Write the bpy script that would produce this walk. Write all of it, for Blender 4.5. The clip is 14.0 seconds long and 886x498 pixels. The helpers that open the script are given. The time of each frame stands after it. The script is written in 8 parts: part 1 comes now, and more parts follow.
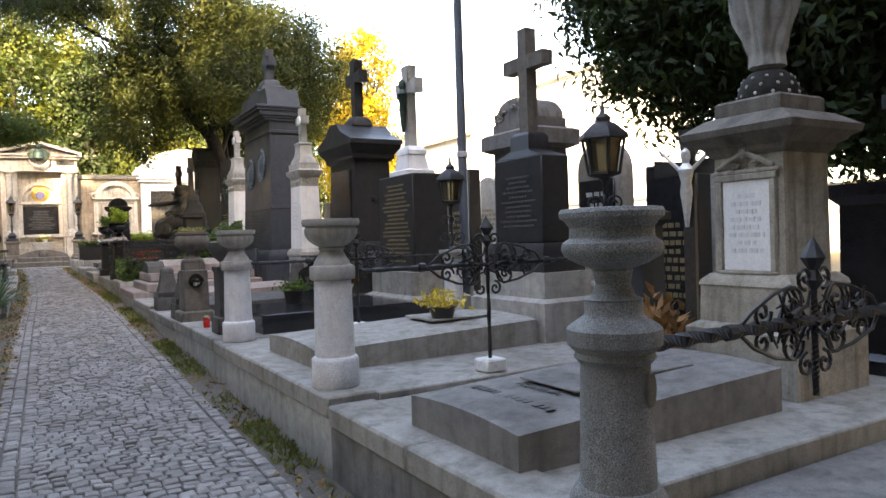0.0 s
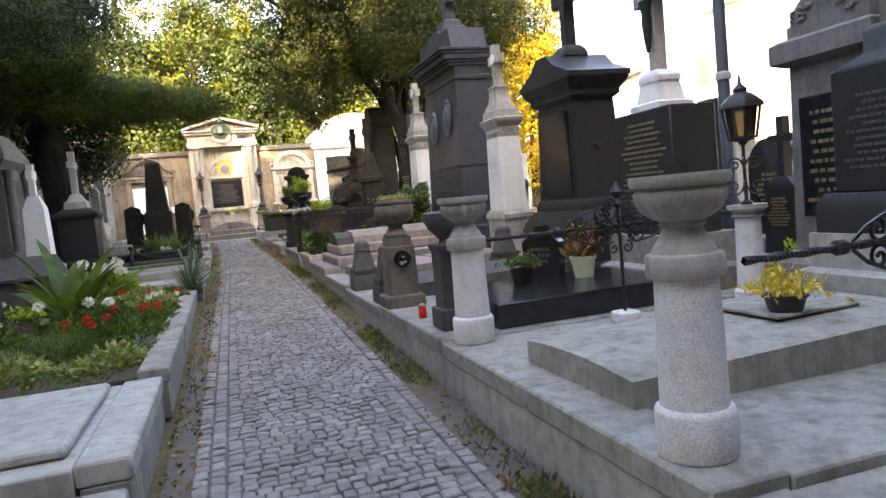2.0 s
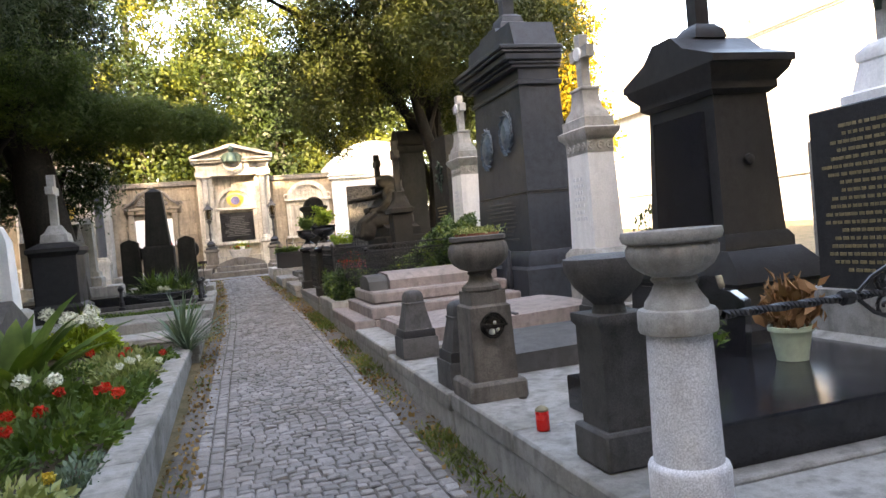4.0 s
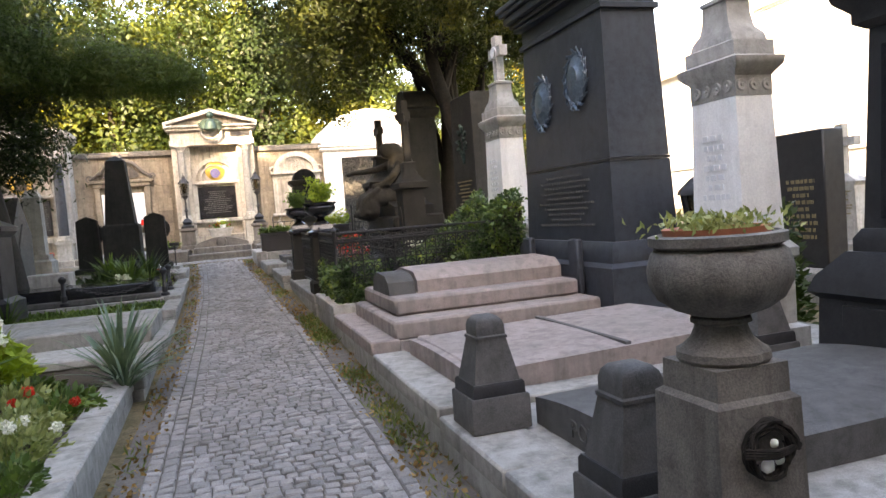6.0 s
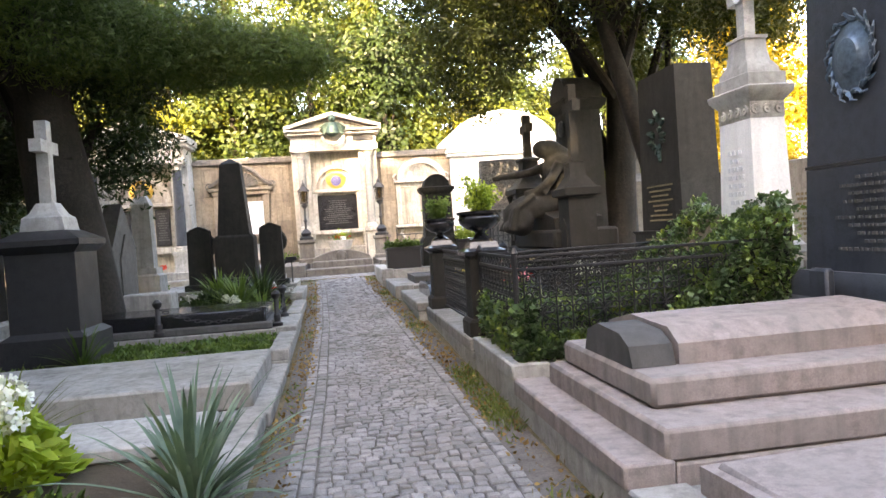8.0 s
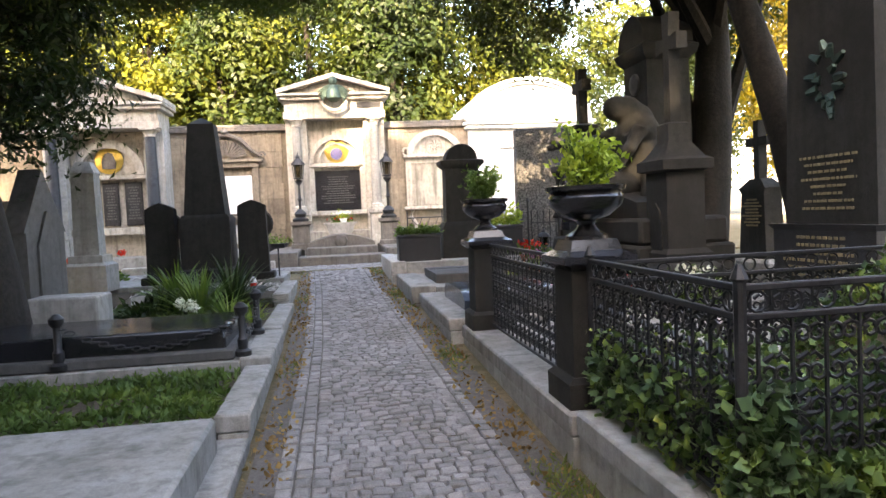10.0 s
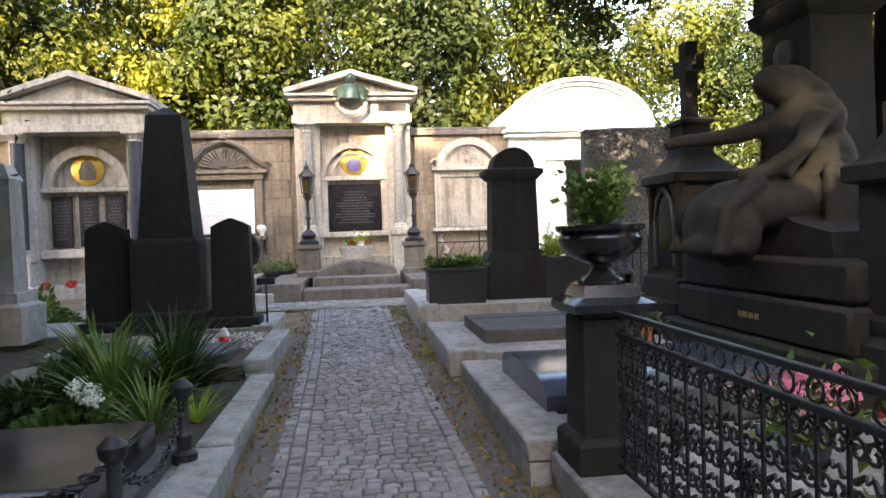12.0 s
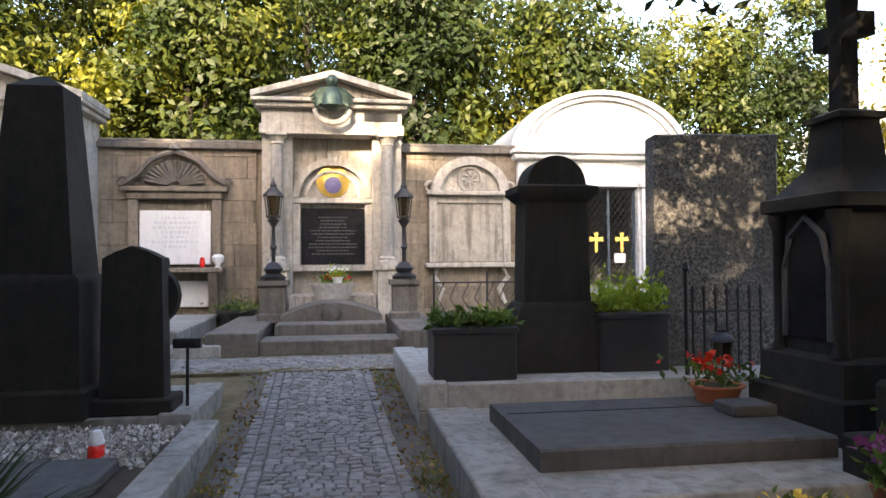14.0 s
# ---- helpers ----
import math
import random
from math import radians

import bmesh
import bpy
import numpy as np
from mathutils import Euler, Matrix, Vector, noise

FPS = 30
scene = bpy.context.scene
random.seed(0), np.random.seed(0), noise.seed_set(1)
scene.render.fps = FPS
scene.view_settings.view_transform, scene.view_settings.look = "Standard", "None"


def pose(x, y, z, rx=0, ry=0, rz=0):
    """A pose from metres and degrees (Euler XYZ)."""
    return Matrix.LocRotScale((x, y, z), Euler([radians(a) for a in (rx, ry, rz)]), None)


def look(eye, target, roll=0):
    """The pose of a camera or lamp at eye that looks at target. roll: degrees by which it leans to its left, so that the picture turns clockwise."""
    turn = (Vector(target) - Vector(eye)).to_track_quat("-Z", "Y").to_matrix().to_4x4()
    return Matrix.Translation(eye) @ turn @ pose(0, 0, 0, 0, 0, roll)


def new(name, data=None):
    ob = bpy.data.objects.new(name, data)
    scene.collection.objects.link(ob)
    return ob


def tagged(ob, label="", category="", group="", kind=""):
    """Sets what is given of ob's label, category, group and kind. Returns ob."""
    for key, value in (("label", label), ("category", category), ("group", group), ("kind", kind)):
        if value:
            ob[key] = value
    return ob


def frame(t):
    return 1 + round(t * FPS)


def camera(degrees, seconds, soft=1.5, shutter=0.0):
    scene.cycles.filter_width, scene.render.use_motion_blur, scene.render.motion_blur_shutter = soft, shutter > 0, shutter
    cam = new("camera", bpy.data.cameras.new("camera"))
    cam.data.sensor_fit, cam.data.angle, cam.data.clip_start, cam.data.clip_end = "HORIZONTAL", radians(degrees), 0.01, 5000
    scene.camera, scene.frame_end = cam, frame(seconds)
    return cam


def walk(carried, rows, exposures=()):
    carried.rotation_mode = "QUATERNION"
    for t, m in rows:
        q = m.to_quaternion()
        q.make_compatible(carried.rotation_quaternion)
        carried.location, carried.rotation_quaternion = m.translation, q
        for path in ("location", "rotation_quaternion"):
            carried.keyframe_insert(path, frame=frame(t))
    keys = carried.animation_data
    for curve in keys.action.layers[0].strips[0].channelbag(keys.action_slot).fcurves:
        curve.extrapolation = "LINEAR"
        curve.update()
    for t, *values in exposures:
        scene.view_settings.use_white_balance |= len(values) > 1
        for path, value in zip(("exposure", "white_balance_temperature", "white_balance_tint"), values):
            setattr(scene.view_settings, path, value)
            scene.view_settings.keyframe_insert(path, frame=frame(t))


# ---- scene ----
cam = camera(65.1, 14.0, soft=1.5, shutter=0.0)
EXPOSURE = 2.85
METRES, EYE, TILT, LEAN, TURN = 19.0, 1.5, 0.0, 0.0, -30.6
ROWS = [
    (0.0, 0.0, 0.0, 0.0, -0.03, -1.05, 1.86),
    (0.5, -0.0108, 0.0176, 0.0002, 4.45, -4.35, 4.35),
    (1.0, -0.0224, 0.0431, 0.0029, 11.1, -4.43, 4.26),
    (1.5, -0.0375, 0.0657, 0.0041, 11.68, -1.86, 2.99),
    (2.0, -0.0521, 0.09, 0.0065, 12.89, -4.17, 5.42),
    (2.5, -0.0659, 0.119, 0.0083, 15.49, -1.42, 5.74),
    (3.0, -0.0833, 0.1463, 0.009, 14.76, -1.37, 6.71),
    (5.5, -0.1608, 0.3026, 0.0123, 11.86, -1.8, 2.01),
    (6.0, -0.1781, 0.3348, 0.0144, 12.69, -3.18, 4.51),
    (6.5, -0.1969, 0.3683, 0.0136, 17.53, -2.42, 6.4),
    (7.0, -0.2188, 0.398, 0.0147, 18.8, -1.95, 3.84),
    (7.5, -0.2384, 0.426, 0.0166, 21.49, -1.48, 4.27),
    (10.0, -0.3376, 0.5959, 0.0206, 21.8, -2.92, 2.57),
    (10.5, -0.3577, 0.6291, 0.0224, 26.22, -3.37, 2.06),
    (11.0, -0.3768, 0.6661, 0.024, 23.94, -0.09, 2.61),
    (11.5, -0.3933, 0.7004, 0.0242, 22.22, 0.75, 2.95),
    (12.0, -0.4118, 0.7401, 0.026, 23.68, -1.28, 1.83),
    (12.5, -0.4312, 0.7737, 0.0289, 24.56, -5.19, 4.78),
    (13.0, -0.4491, 0.8076, 0.0311, 25.54, -3.22, 2.92),
    (13.5, -0.4695, 0.8381, 0.0308, 24.65, -0.74, 0.73),
    (14.0, -0.4845, 0.8701, 0.0311, 22.14, 1.34, 0.4),
]
walk(cam, [(t, pose(0, 0, EYE, TILT, LEAN, TURN) @ pose(METRES * x, METRES * y, METRES * z, 90 + pitch, roll, yaw)) for t, x, y, z, yaw, pitch, roll in ROWS],
     exposures=[(t, EXPOSURE + e, k, 17) for t, e, k in ((0.0, 0.5, 8500), (3.0, 0.6, 8500), (5.5, 0.6, 8300), (6.5, 0.72, 8250), (7.5, 1.1, 8200), (9.8, 0.8, 7700), (12.0, 0.3, 7400), (12.6, 0.34, 7300), (14.0, -0.22, 7200))])

# ---- light ----
SUN_ELEV, SUN_AZ = 24.0, 199.0          # degrees; azimuth clockwise from +y
world = bpy.data.worlds.new("sky")
scene.world = world
world.use_nodes = True
wn = world.node_tree
sky = wn.nodes.new("ShaderNodeTexSky")
sky.sky_type = 'NISHITA'
sky.sun_disc = False
sky.sun_elevation = radians(SUN_ELEV)
sky.sun_rotation = radians(SUN_AZ)
sky.dust_density = 2.5
sky.ozone_density = 1.0
wn.links.new(sky.outputs[0], wn.nodes["Background"].inputs[0])
wn.nodes["Background"].inputs[1].default_value = 0.19
sun = new("sun", bpy.data.lights.new("sun", 'SUN'))
sun.data.energy = 5.0
sun.data.angle = radians(0.5)
sun.data.color = (1.0, 0.84, 0.60)
sx, sy = math.sin(radians(SUN_AZ)), math.cos(radians(SUN_AZ))
ce, se = math.cos(radians(SUN_ELEV)), math.sin(radians(SUN_ELEV))
sun.matrix_world = look((sx * ce * 60, sy * ce * 60, se * 60), (0, 0, 0))


# ---- materials ----
def nodes(name):
    m = bpy.data.materials.new(name)
    m.use_nodes = True
    nt = m.node_tree
    return m, nt, nt.nodes["Principled BSDF"]


def ramp(nt, fac, stops):
    r = nt.nodes.new("ShaderNodeValToRGB")
    el = r.color_ramp.elements
    while len(el) < len(stops):
        el.new(0.5)
    for e, (p, c) in zip(el, stops):
        e.position, e.color = p, (*c, 1)
    nt.links.new(fac, r.inputs[0])
    return r.outputs[0]


def noise_tex(nt, vec, scale, detail=4.0, rough=0.6):
    n = nt.nodes.new("ShaderNodeTexNoise")
    n.inputs["Scale"].default_value = scale
    n.inputs["Detail"].default_value = detail
    n.inputs["Roughness"].default_value = rough
    nt.links.new(vec, n.inputs["Vector"])
    return n.outputs["Fac"]


def mapped(nt, scale=(1, 1, 1)):
    geo = nt.nodes.new("ShaderNodeNewGeometry")
    mp = nt.nodes.new("ShaderNodeMapping")
    mp.inputs["Scale"].default_value = scale
    nt.links.new(geo.outputs["Position"], mp.inputs["Vector"])
    return mp.outputs[0]


def blend(nt, fac, a, b, mode='MIX'):
    mx = nt.nodes.new("ShaderNodeMix")
    mx.data_type, mx.blend_type = 'RGBA', mode
    if isinstance(fac, float):
        mx.inputs[0].default_value = fac
    else:
        nt.links.new(fac, mx.inputs[0])
    for sock, v in ((mx.inputs[6], a), (mx.inputs[7], b)):
        if isinstance(v, tuple):
            sock.default_value = (*v, 1)
        else:
            nt.links.new(v, sock)
    return mx.outputs[2]


def bumped(nt, bsdf, height, strength, dist=0.02):
    b = nt.nodes.new("ShaderNodeBump")
    b.inputs["Strength"].default_value = strength
    b.inputs["Distance"].default_value = dist
    nt.links.new(height, b.inputs["Height"])
    nt.links.new(b.outputs[0], bsdf.inputs["Normal"])


def stone(name, dark, light, stain, rough=0.75, grain=140.0, bump=0.35, streak=0.6, spread=0.5, isl=0.0, obj=0.0, blot=1.3, patch=0.45, mottle=0.6):
    """Weathered stone: grain, blotches, and streaks that run down it."""
    m, nt, bs = nodes(name)
    v = mapped(nt)
    g = noise_tex(nt, v, grain, 2.0, 0.7)
    big = noise_tex(nt, v, blot, 6.0, 0.65)
    c = blend(nt, ramp(nt, g, [(0.5 - spread / 2, (0, 0, 0)), (0.5 + spread / 2, (1, 1, 1))]), dark, light)
    spot = noise_tex(nt, v, 11.0, 6.0, 0.72)
    c = blend(nt, 1.0, c, ramp(nt, spot, [(0.32, (1 - 0.55 * mottle,) * 3), (0.5, (1.0, 1.0, 1.0)), (0.72, (1 + 0.34 * mottle,) * 3)]), 'MULTIPLY')
    c = blend(nt, ramp(nt, big, [(patch, (0, 0, 0)), (patch + 0.25, (0.75, 0.75, 0.75))]), c, stain)
    st = noise_tex(nt, mapped(nt, (9, 9, 0.7)), 1.0, 5.0, 0.6)
    c = blend(nt, ramp(nt, st, [(0.48, (0, 0, 0)), (0.72, (streak, streak, streak))]), c, tuple(x * 0.42 for x in stain))
    if isl or obj:
        src = nt.nodes.new("ShaderNodeNewGeometry").outputs["Random Per Island"] if isl else nt.nodes.new("ShaderNodeObjectInfo").outputs["Random"]
        k = isl or obj
        c = blend(nt, 1.0, c, ramp(nt, src, [(0.0, (1 - k, 1 - k, 1 - k)), (1.0, (1 + k * 0.5, 1 + k * 0.48, 1 + k * 0.45))]), 'MULTIPLY')
    nt.links.new(c, bs.inputs["Base Color"])
    rr = ramp(nt, big, [(0.3, (rough - 0.12,) * 3), (0.7, (min(1, rough + 0.12),) * 3)])
    nt.links.new(rr, bs.inputs["Roughness"])
    if rough > 0.3:
        bs.inputs["Specular IOR Level"].default_value = 0.25
    mid = noise_tex(nt, v, 22.0, 5.0, 0.6)
    add = nt.nodes.new("ShaderNodeMath")
    add.operation = 'ADD'
    nt.links.new(mid, add.inputs[0])
    nt.links.new(g, add.inputs[1])
    bumped(nt, bs, add.outputs[0], bump, 0.006)
    return m


def plain(name, col, rough=0.6, metal=0.0, vary=0.25, scale=12.0, bump=0.1, spec=0.5):
    m, nt, bs = nodes(name)
    n = noise_tex(nt, mapped(nt), scale, 5.0, 0.65)
    lo, hi = tuple(x * (1 - vary) for x in col), tuple(min(1, x * (1 + vary)) for x in col)
    nt.links.new(ramp(nt, n, [(0.3, lo), (0.7, hi)]), bs.inputs["Base Color"])
    nt.links.new(ramp(nt, n, [(0.3, (rough * 0.8,) * 3), (0.7, (min(1, rough * 1.2),) * 3)]), bs.inputs["Roughness"])
    bs.inputs["Metallic"].default_value = metal
    bs.inputs["Specular IOR Level"].default_value = spec
    if bump:
        bumped(nt, bs, n, bump, 0.01)
    return m


def leafy(name, stops, trans=0.35, scale=0.6, rough=0.5):
    """Foliage: each leaf takes a tone of its own, with larger drifts of tone; thin, so that light comes through."""
    m, nt, bs = nodes(name)
    isl = nt.nodes.new("ShaderNodeNewGeometry").outputs["Random Per Island"]
    n = noise_tex(nt, mapped(nt), scale, 3.0, 0.6)
    add = nt.nodes.new("ShaderNodeMath")
    add.operation = 'MULTIPLY_ADD'
    nt.links.new(isl, add.inputs[0])
    add.inputs[1].default_value = 0.22
    half = nt.nodes.new("ShaderNodeMath")
    half.operation = 'MULTIPLY_ADD'
    nt.links.new(n, half.inputs[0])
    half.inputs[1].default_value, half.inputs[2].default_value = 2.0, -0.65
    nt.links.new(half.outputs[0], add.inputs[2])
    c = ramp(nt, add.outputs[0], stops)
    nt.links.new(c, bs.inputs["Base Color"])
    bs.inputs["Roughness"].default_value = rough
    bs.inputs["Specular IOR Level"].default_value = 0.25
    tr = nt.nodes.new("ShaderNodeBsdfTranslucent")
    nt.links.new(blend(nt, 1.0, c, (1.25, 1.2, 0.5), 'MULTIPLY'), tr.inputs["Color"])
    mix = nt.nodes.new("ShaderNodeMixShader")
    mix.inputs[0].default_value = trans
    nt.links.new(bs.outputs[0], mix.inputs[1])
    nt.links.new(tr.outputs[0], mix.inputs[2])
    nt.links.new(mix.outputs[0], nt.nodes["Material Output"].inputs["Surface"])
    return m


M = {
    "concrete": stone("weathered_grey_stone", (0.212, 0.204, 0.190), (0.352, 0.338, 0.312), (0.165, 0.155, 0.130), 0.85, 160, 0.4, 0.55),
    "concrete_light": stone("pale_grey_stone", (0.29, 0.283, 0.27), (0.43, 0.418, 0.39), (0.25, 0.24, 0.212), 0.8, 160, 0.35, 0.4),
    "granite_white": stone("white_granite", (0.42, 0.43, 0.45), (0.74, 0.75, 0.77), (0.56, 0.56, 0.55), 0.7, 150, 0.25, 0.15, 0.3, mottle=0.25, patch=0.55),
    "granite_grey": stone("grey_granite", (0.08, 0.085, 0.085), (0.30, 0.305, 0.30), (0.14, 0.14, 0.135), 0.6, 210, 0.25, 0.35, 0.25),
    "granite_dark": stone("dark_granite", (0.015, 0.015, 0.016), (0.041, 0.041, 0.044), (0.027, 0.027, 0.027), 0.45, 220, 0.15, 0.3, 0.3),
    "granite_blue": stone("blue_grey_syenite", (0.024, 0.029, 0.038), (0.053, 0.061, 0.074), (0.037, 0.042, 0.050), 0.42, 220, 0.12, 0.3, 0.3),
    "polished": stone("polished_black_granite", (0.008, 0.008, 0.010), (0.025, 0.025, 0.028), (0.014, 0.014, 0.015), 0.14, 240, 0.02, 0.05, 0.3),
    "polished_blue": stone("polished_blue_granite", (0.024, 0.032, 0.052), (0.072, 0.088, 0.120), (0.048, 0.060, 0.080), 0.2, 240, 0.03, 0.1, 0.3),
    "slab_dark": stone("dark_weathered_slab", (0.054, 0.054, 0.054), (0.112, 0.108, 0.104), (0.072, 0.071, 0.065), 0.75, 150, 0.4, 0.45),
    "slab_mid": stone("worn_grey_slab", (0.13, 0.125, 0.12), (0.24, 0.23, 0.22), (0.085, 0.082, 0.075), 0.8, 150, 0.4, 0.5),
    "brown": stone("brown_sandstone", (0.098, 0.087, 0.076), (0.195, 0.174, 0.150), (0.082, 0.075, 0.066), 0.85, 130, 0.45, 0.6),
    "darkstone": stone("soot_dark_sandstone", (0.013, 0.013, 0.011), (0.034, 0.032, 0.028), (0.018, 0.017, 0.015), 0.88, 130, 0.5, 0.5),
    "pink": stone("pink_grey_granite", (0.20, 0.165, 0.155), (0.34, 0.285, 0.265), (0.22, 0.20, 0.185), 0.75, 180, 0.35, 0.5),
    "marble": stone("white_marble", (0.66, 0.66, 0.66), (0.82, 0.82, 0.81), (0.62, 0.61, 0.59), 0.45, 60, 0.08, 0.2, 0.5, mottle=0.15, patch=0.58),
    "plaster": stone("stained_plaster", (0.284, 0.257, 0.216), (0.405, 0.372, 0.317), (0.162, 0.145, 0.122), 0.9, 70, 0.5, 0.75, 0.5, patch=0.5),
    "sandstone": stone("yellowed_sandstone", (0.186, 0.155, 0.118), (0.285, 0.242, 0.186), (0.124, 0.105, 0.084), 0.9, 90, 0.5, 0.7, 0.5, obj=0.22),
    "sandstone_wall": stone("yellowed_sandstone_bed", (0.132, 0.111, 0.084), (0.198, 0.168, 0.126), (0.090, 0.078, 0.060), 0.92, 90, 0.5, 0.6),
    "trim_stone": stone("pale_facade_stone", (0.347, 0.320, 0.280), (0.466, 0.439, 0.386), (0.239, 0.220, 0.186), 0.85, 80, 0.4, 0.6, 0.5, patch=0.5),
    "whitewash": stone("white_painted_plaster", (0.56, 0.56, 0.555), (0.66, 0.66, 0.65), (0.47, 0.465, 0.44), 0.85, 40, 0.2, 0.2, 0.5),
    "hewn": stone("rough_hewn_granite", (0.040, 0.040, 0.040), (0.176, 0.168, 0.160), (0.080, 0.076, 0.072), 0.9, 34, 1.0, 0.2, 0.22),
    "cobble": stone("granite_setts", (0.148, 0.140, 0.134), (0.295, 0.282, 0.270), (0.178, 0.162, 0.147), 0.66, 120, 0.4, 0.1, 0.5, isl=0.26),
    "cobble_piece": stone("granite_sett_single", (0.148, 0.140, 0.134), (0.295, 0.282, 0.270), (0.178, 0.162, 0.147), 0.66, 120, 0.4, 0.1, 0.5, obj=0.26),
    "joint": stone("sandy_joint_fill", (0.085, 0.075, 0.066), (0.15, 0.135, 0.12), (0.075, 0.072, 0.055), 0.95, 60, 0.6, 0.1, 0.5),
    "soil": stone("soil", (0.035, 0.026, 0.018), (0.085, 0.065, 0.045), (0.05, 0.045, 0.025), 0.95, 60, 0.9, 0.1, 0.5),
    "verge": stone("leaf_litter_and_moss", (0.09, 0.068, 0.038), (0.19, 0.145, 0.08), (0.05, 0.055, 0.02), 0.95, 45, 0.9, 0.1, 0.5, blot=3.0),
    "gravel": stone("white_gravel", (0.42, 0.41, 0.39), (0.72, 0.70, 0.67), (0.42, 0.39, 0.35), 0.85, 60, 0.8, 0.1, 0.3, isl=0.4),
    "iron": plain("black_wrought_iron", (0.034, 0.034, 0.036), 0.5, 0.6, 0.4, 30, 0.15),
    "bronze": plain("green_bronze", (0.04, 0.065, 0.055), 0.5, 0.7, 0.5, 14, 0.2),
    "bronze_blue": plain("blue_grey_bronze", (0.10, 0.14, 0.18), 0.42, 0.5, 0.4, 25, 0.15),
    "silver": plain("silver_painted_metal", (0.62, 0.62, 0.62), 0.4, 0.5, 0.2, 30, 0.1),
    "gold": plain("gold_leaf", (0.75, 0.50, 0.12), 0.35, 0.8, 0.2, 30, 0.05),
    "goldtext": plain("dull_gilt_letters", (0.20, 0.16, 0.085), 0.55, 0.2, 0.3, 30, 0.0),
    "greytext": plain("worn_cut_letters", (0.07, 0.07, 0.068), 0.8, 0.0, 0.3, 30, 0.0),
    "darktext": plain("dark_cut_letters", (0.16, 0.155, 0.15), 0.8, 0.0, 0.3, 30, 0.0),
    "paletext": plain("faint_letters_on_marble", (0.60, 0.61, 0.63), 0.7, 0.0, 0.1, 30, 0.0),
    "terracotta": plain("terracotta", (0.36, 0.12, 0.06), 0.8, 0.0, 0.3, 14, 0.2),
    "blackpot": plain("black_plastic", (0.02, 0.02, 0.022), 0.5, 0.0, 0.3, 14, 0.05),
    "bluepot": plain("dark_blue_plastic", (0.03, 0.045, 0.065), 0.5, 0.0, 0.2, 14, 0.05),
    "redpot": plain("dark_red_glaze", (0.20, 0.012, 0.016), 0.35, 0.0, 0.2, 14, 0.05),
    "greenpot": plain("pale_green_glaze", (0.50, 0.58, 0.42), 0.45, 0.0, 0.15, 14, 0.05),
    "redglass": plain("red_votive_plastic", (0.75, 0.02, 0.015), 0.25, 0.0, 0.15, 14, 0.0),
    "bark": stone("bark", (0.009, 0.008, 0.006), (0.029, 0.023, 0.019), (0.013, 0.012, 0.008), 0.95, 26, 1.0, 0.8, 0.5),
    "asphalt_roof": plain("blue_grey_sheet_roof", (0.20, 0.24, 0.30), 0.5, 0.2, 0.2, 3, 0.05),
    "mosaic_blue": plain("blue_red_mosaic", (0.10, 0.09, 0.20), 0.5, 0.0, 0.8, 40, 0.1),
    "leaf_yew": leafy("yew_foliage", [(0.0, (0.014, 0.021, 0.007)), (0.4, (0.035, 0.049, 0.013)), (0.75, (0.077, 0.087, 0.018)), (1.0, (0.147, 0.140, 0.028))], 0.3, 0.9),
    "leaf_dark": leafy("dark_evergreen_foliage", [(0.0, (0.007, 0.015, 0.006)), (0.5, (0.022, 0.041, 0.013)), (1.0, (0.056, 0.086, 0.026))], 0.25),
    "leaf_wood": leafy("wood_foliage", [(0.0, (0.008, 0.015, 0.005)), (0.35, (0.022, 0.038, 0.008)), (0.62, (0.062, 0.076, 0.010)), (1.0, (0.165, 0.160, 0.016))], 0.3, 0.22),
    "leaf_gold": leafy("autumn_yellow_foliage", [(0.0, (0.109, 0.095, 0.010)), (0.5, (0.272, 0.204, 0.014)), (1.0, (0.422, 0.313, 0.027))], 0.45, 0.5),
    "leaf_pine": leafy("soft_needle_foliage", [(0.0, (0.022, 0.042, 0.013)), (0.5, (0.058, 0.096, 0.025)), (1.0, (0.11, 0.14, 0.035))], 0.4),
    "leaf_ivy": leafy("ivy_leaves", [(0.0, (0.030, 0.055, 0.032)), (0.45, (0.085, 0.145, 0.065)), (0.75, (0.22, 0.31, 0.08)), (1.0, (0.55, 0.55, 0.12))], 0.2, 6.0, 0.35),
    "leaf_bed": leafy("bedding_plant_leaves", [(0.0, (0.031, 0.062, 0.015)), (0.5, (0.078, 0.135, 0.031)), (1.0, (0.187, 0.250, 0.062))], 0.3, 3.0),
    "leaf_pale": leafy("variegated_leaves", [(0.0, (0.10, 0.14, 0.05)), (0.5, (0.28, 0.32, 0.13)), (1.0, (0.50, 0.50, 0.28))], 0.3, 4.0),
    "leaf_lime": leafy("lime_green_leaves", [(0.0, (0.14, 0.22, 0.03)), (0.5, (0.28, 0.38, 0.05)), (1.0, (0.45, 0.52, 0.10))], 0.35, 4.0),
    "leaf_blue": leafy("blue_green_blades", [(0.0, (0.06, 0.10, 0.075)), (0.5, (0.12, 0.18, 0.13)), (1.0, (0.22, 0.28, 0.20))], 0.2, 4.0),
    "leaf_grass": leafy("grass_blades", [(0.0, (0.054, 0.076, 0.016)), (0.5, (0.108, 0.140, 0.032)), (1.0, (0.216, 0.216, 0.065))], 0.3, 2.0),
    "leaf_dry": leafy("dry_fallen_leaves", [(0.0, (0.125, 0.069, 0.022)), (0.5, (0.24, 0.15, 0.055)), (1.0, (0.42, 0.29, 0.10))], 0.1, 2.0, 0.8),
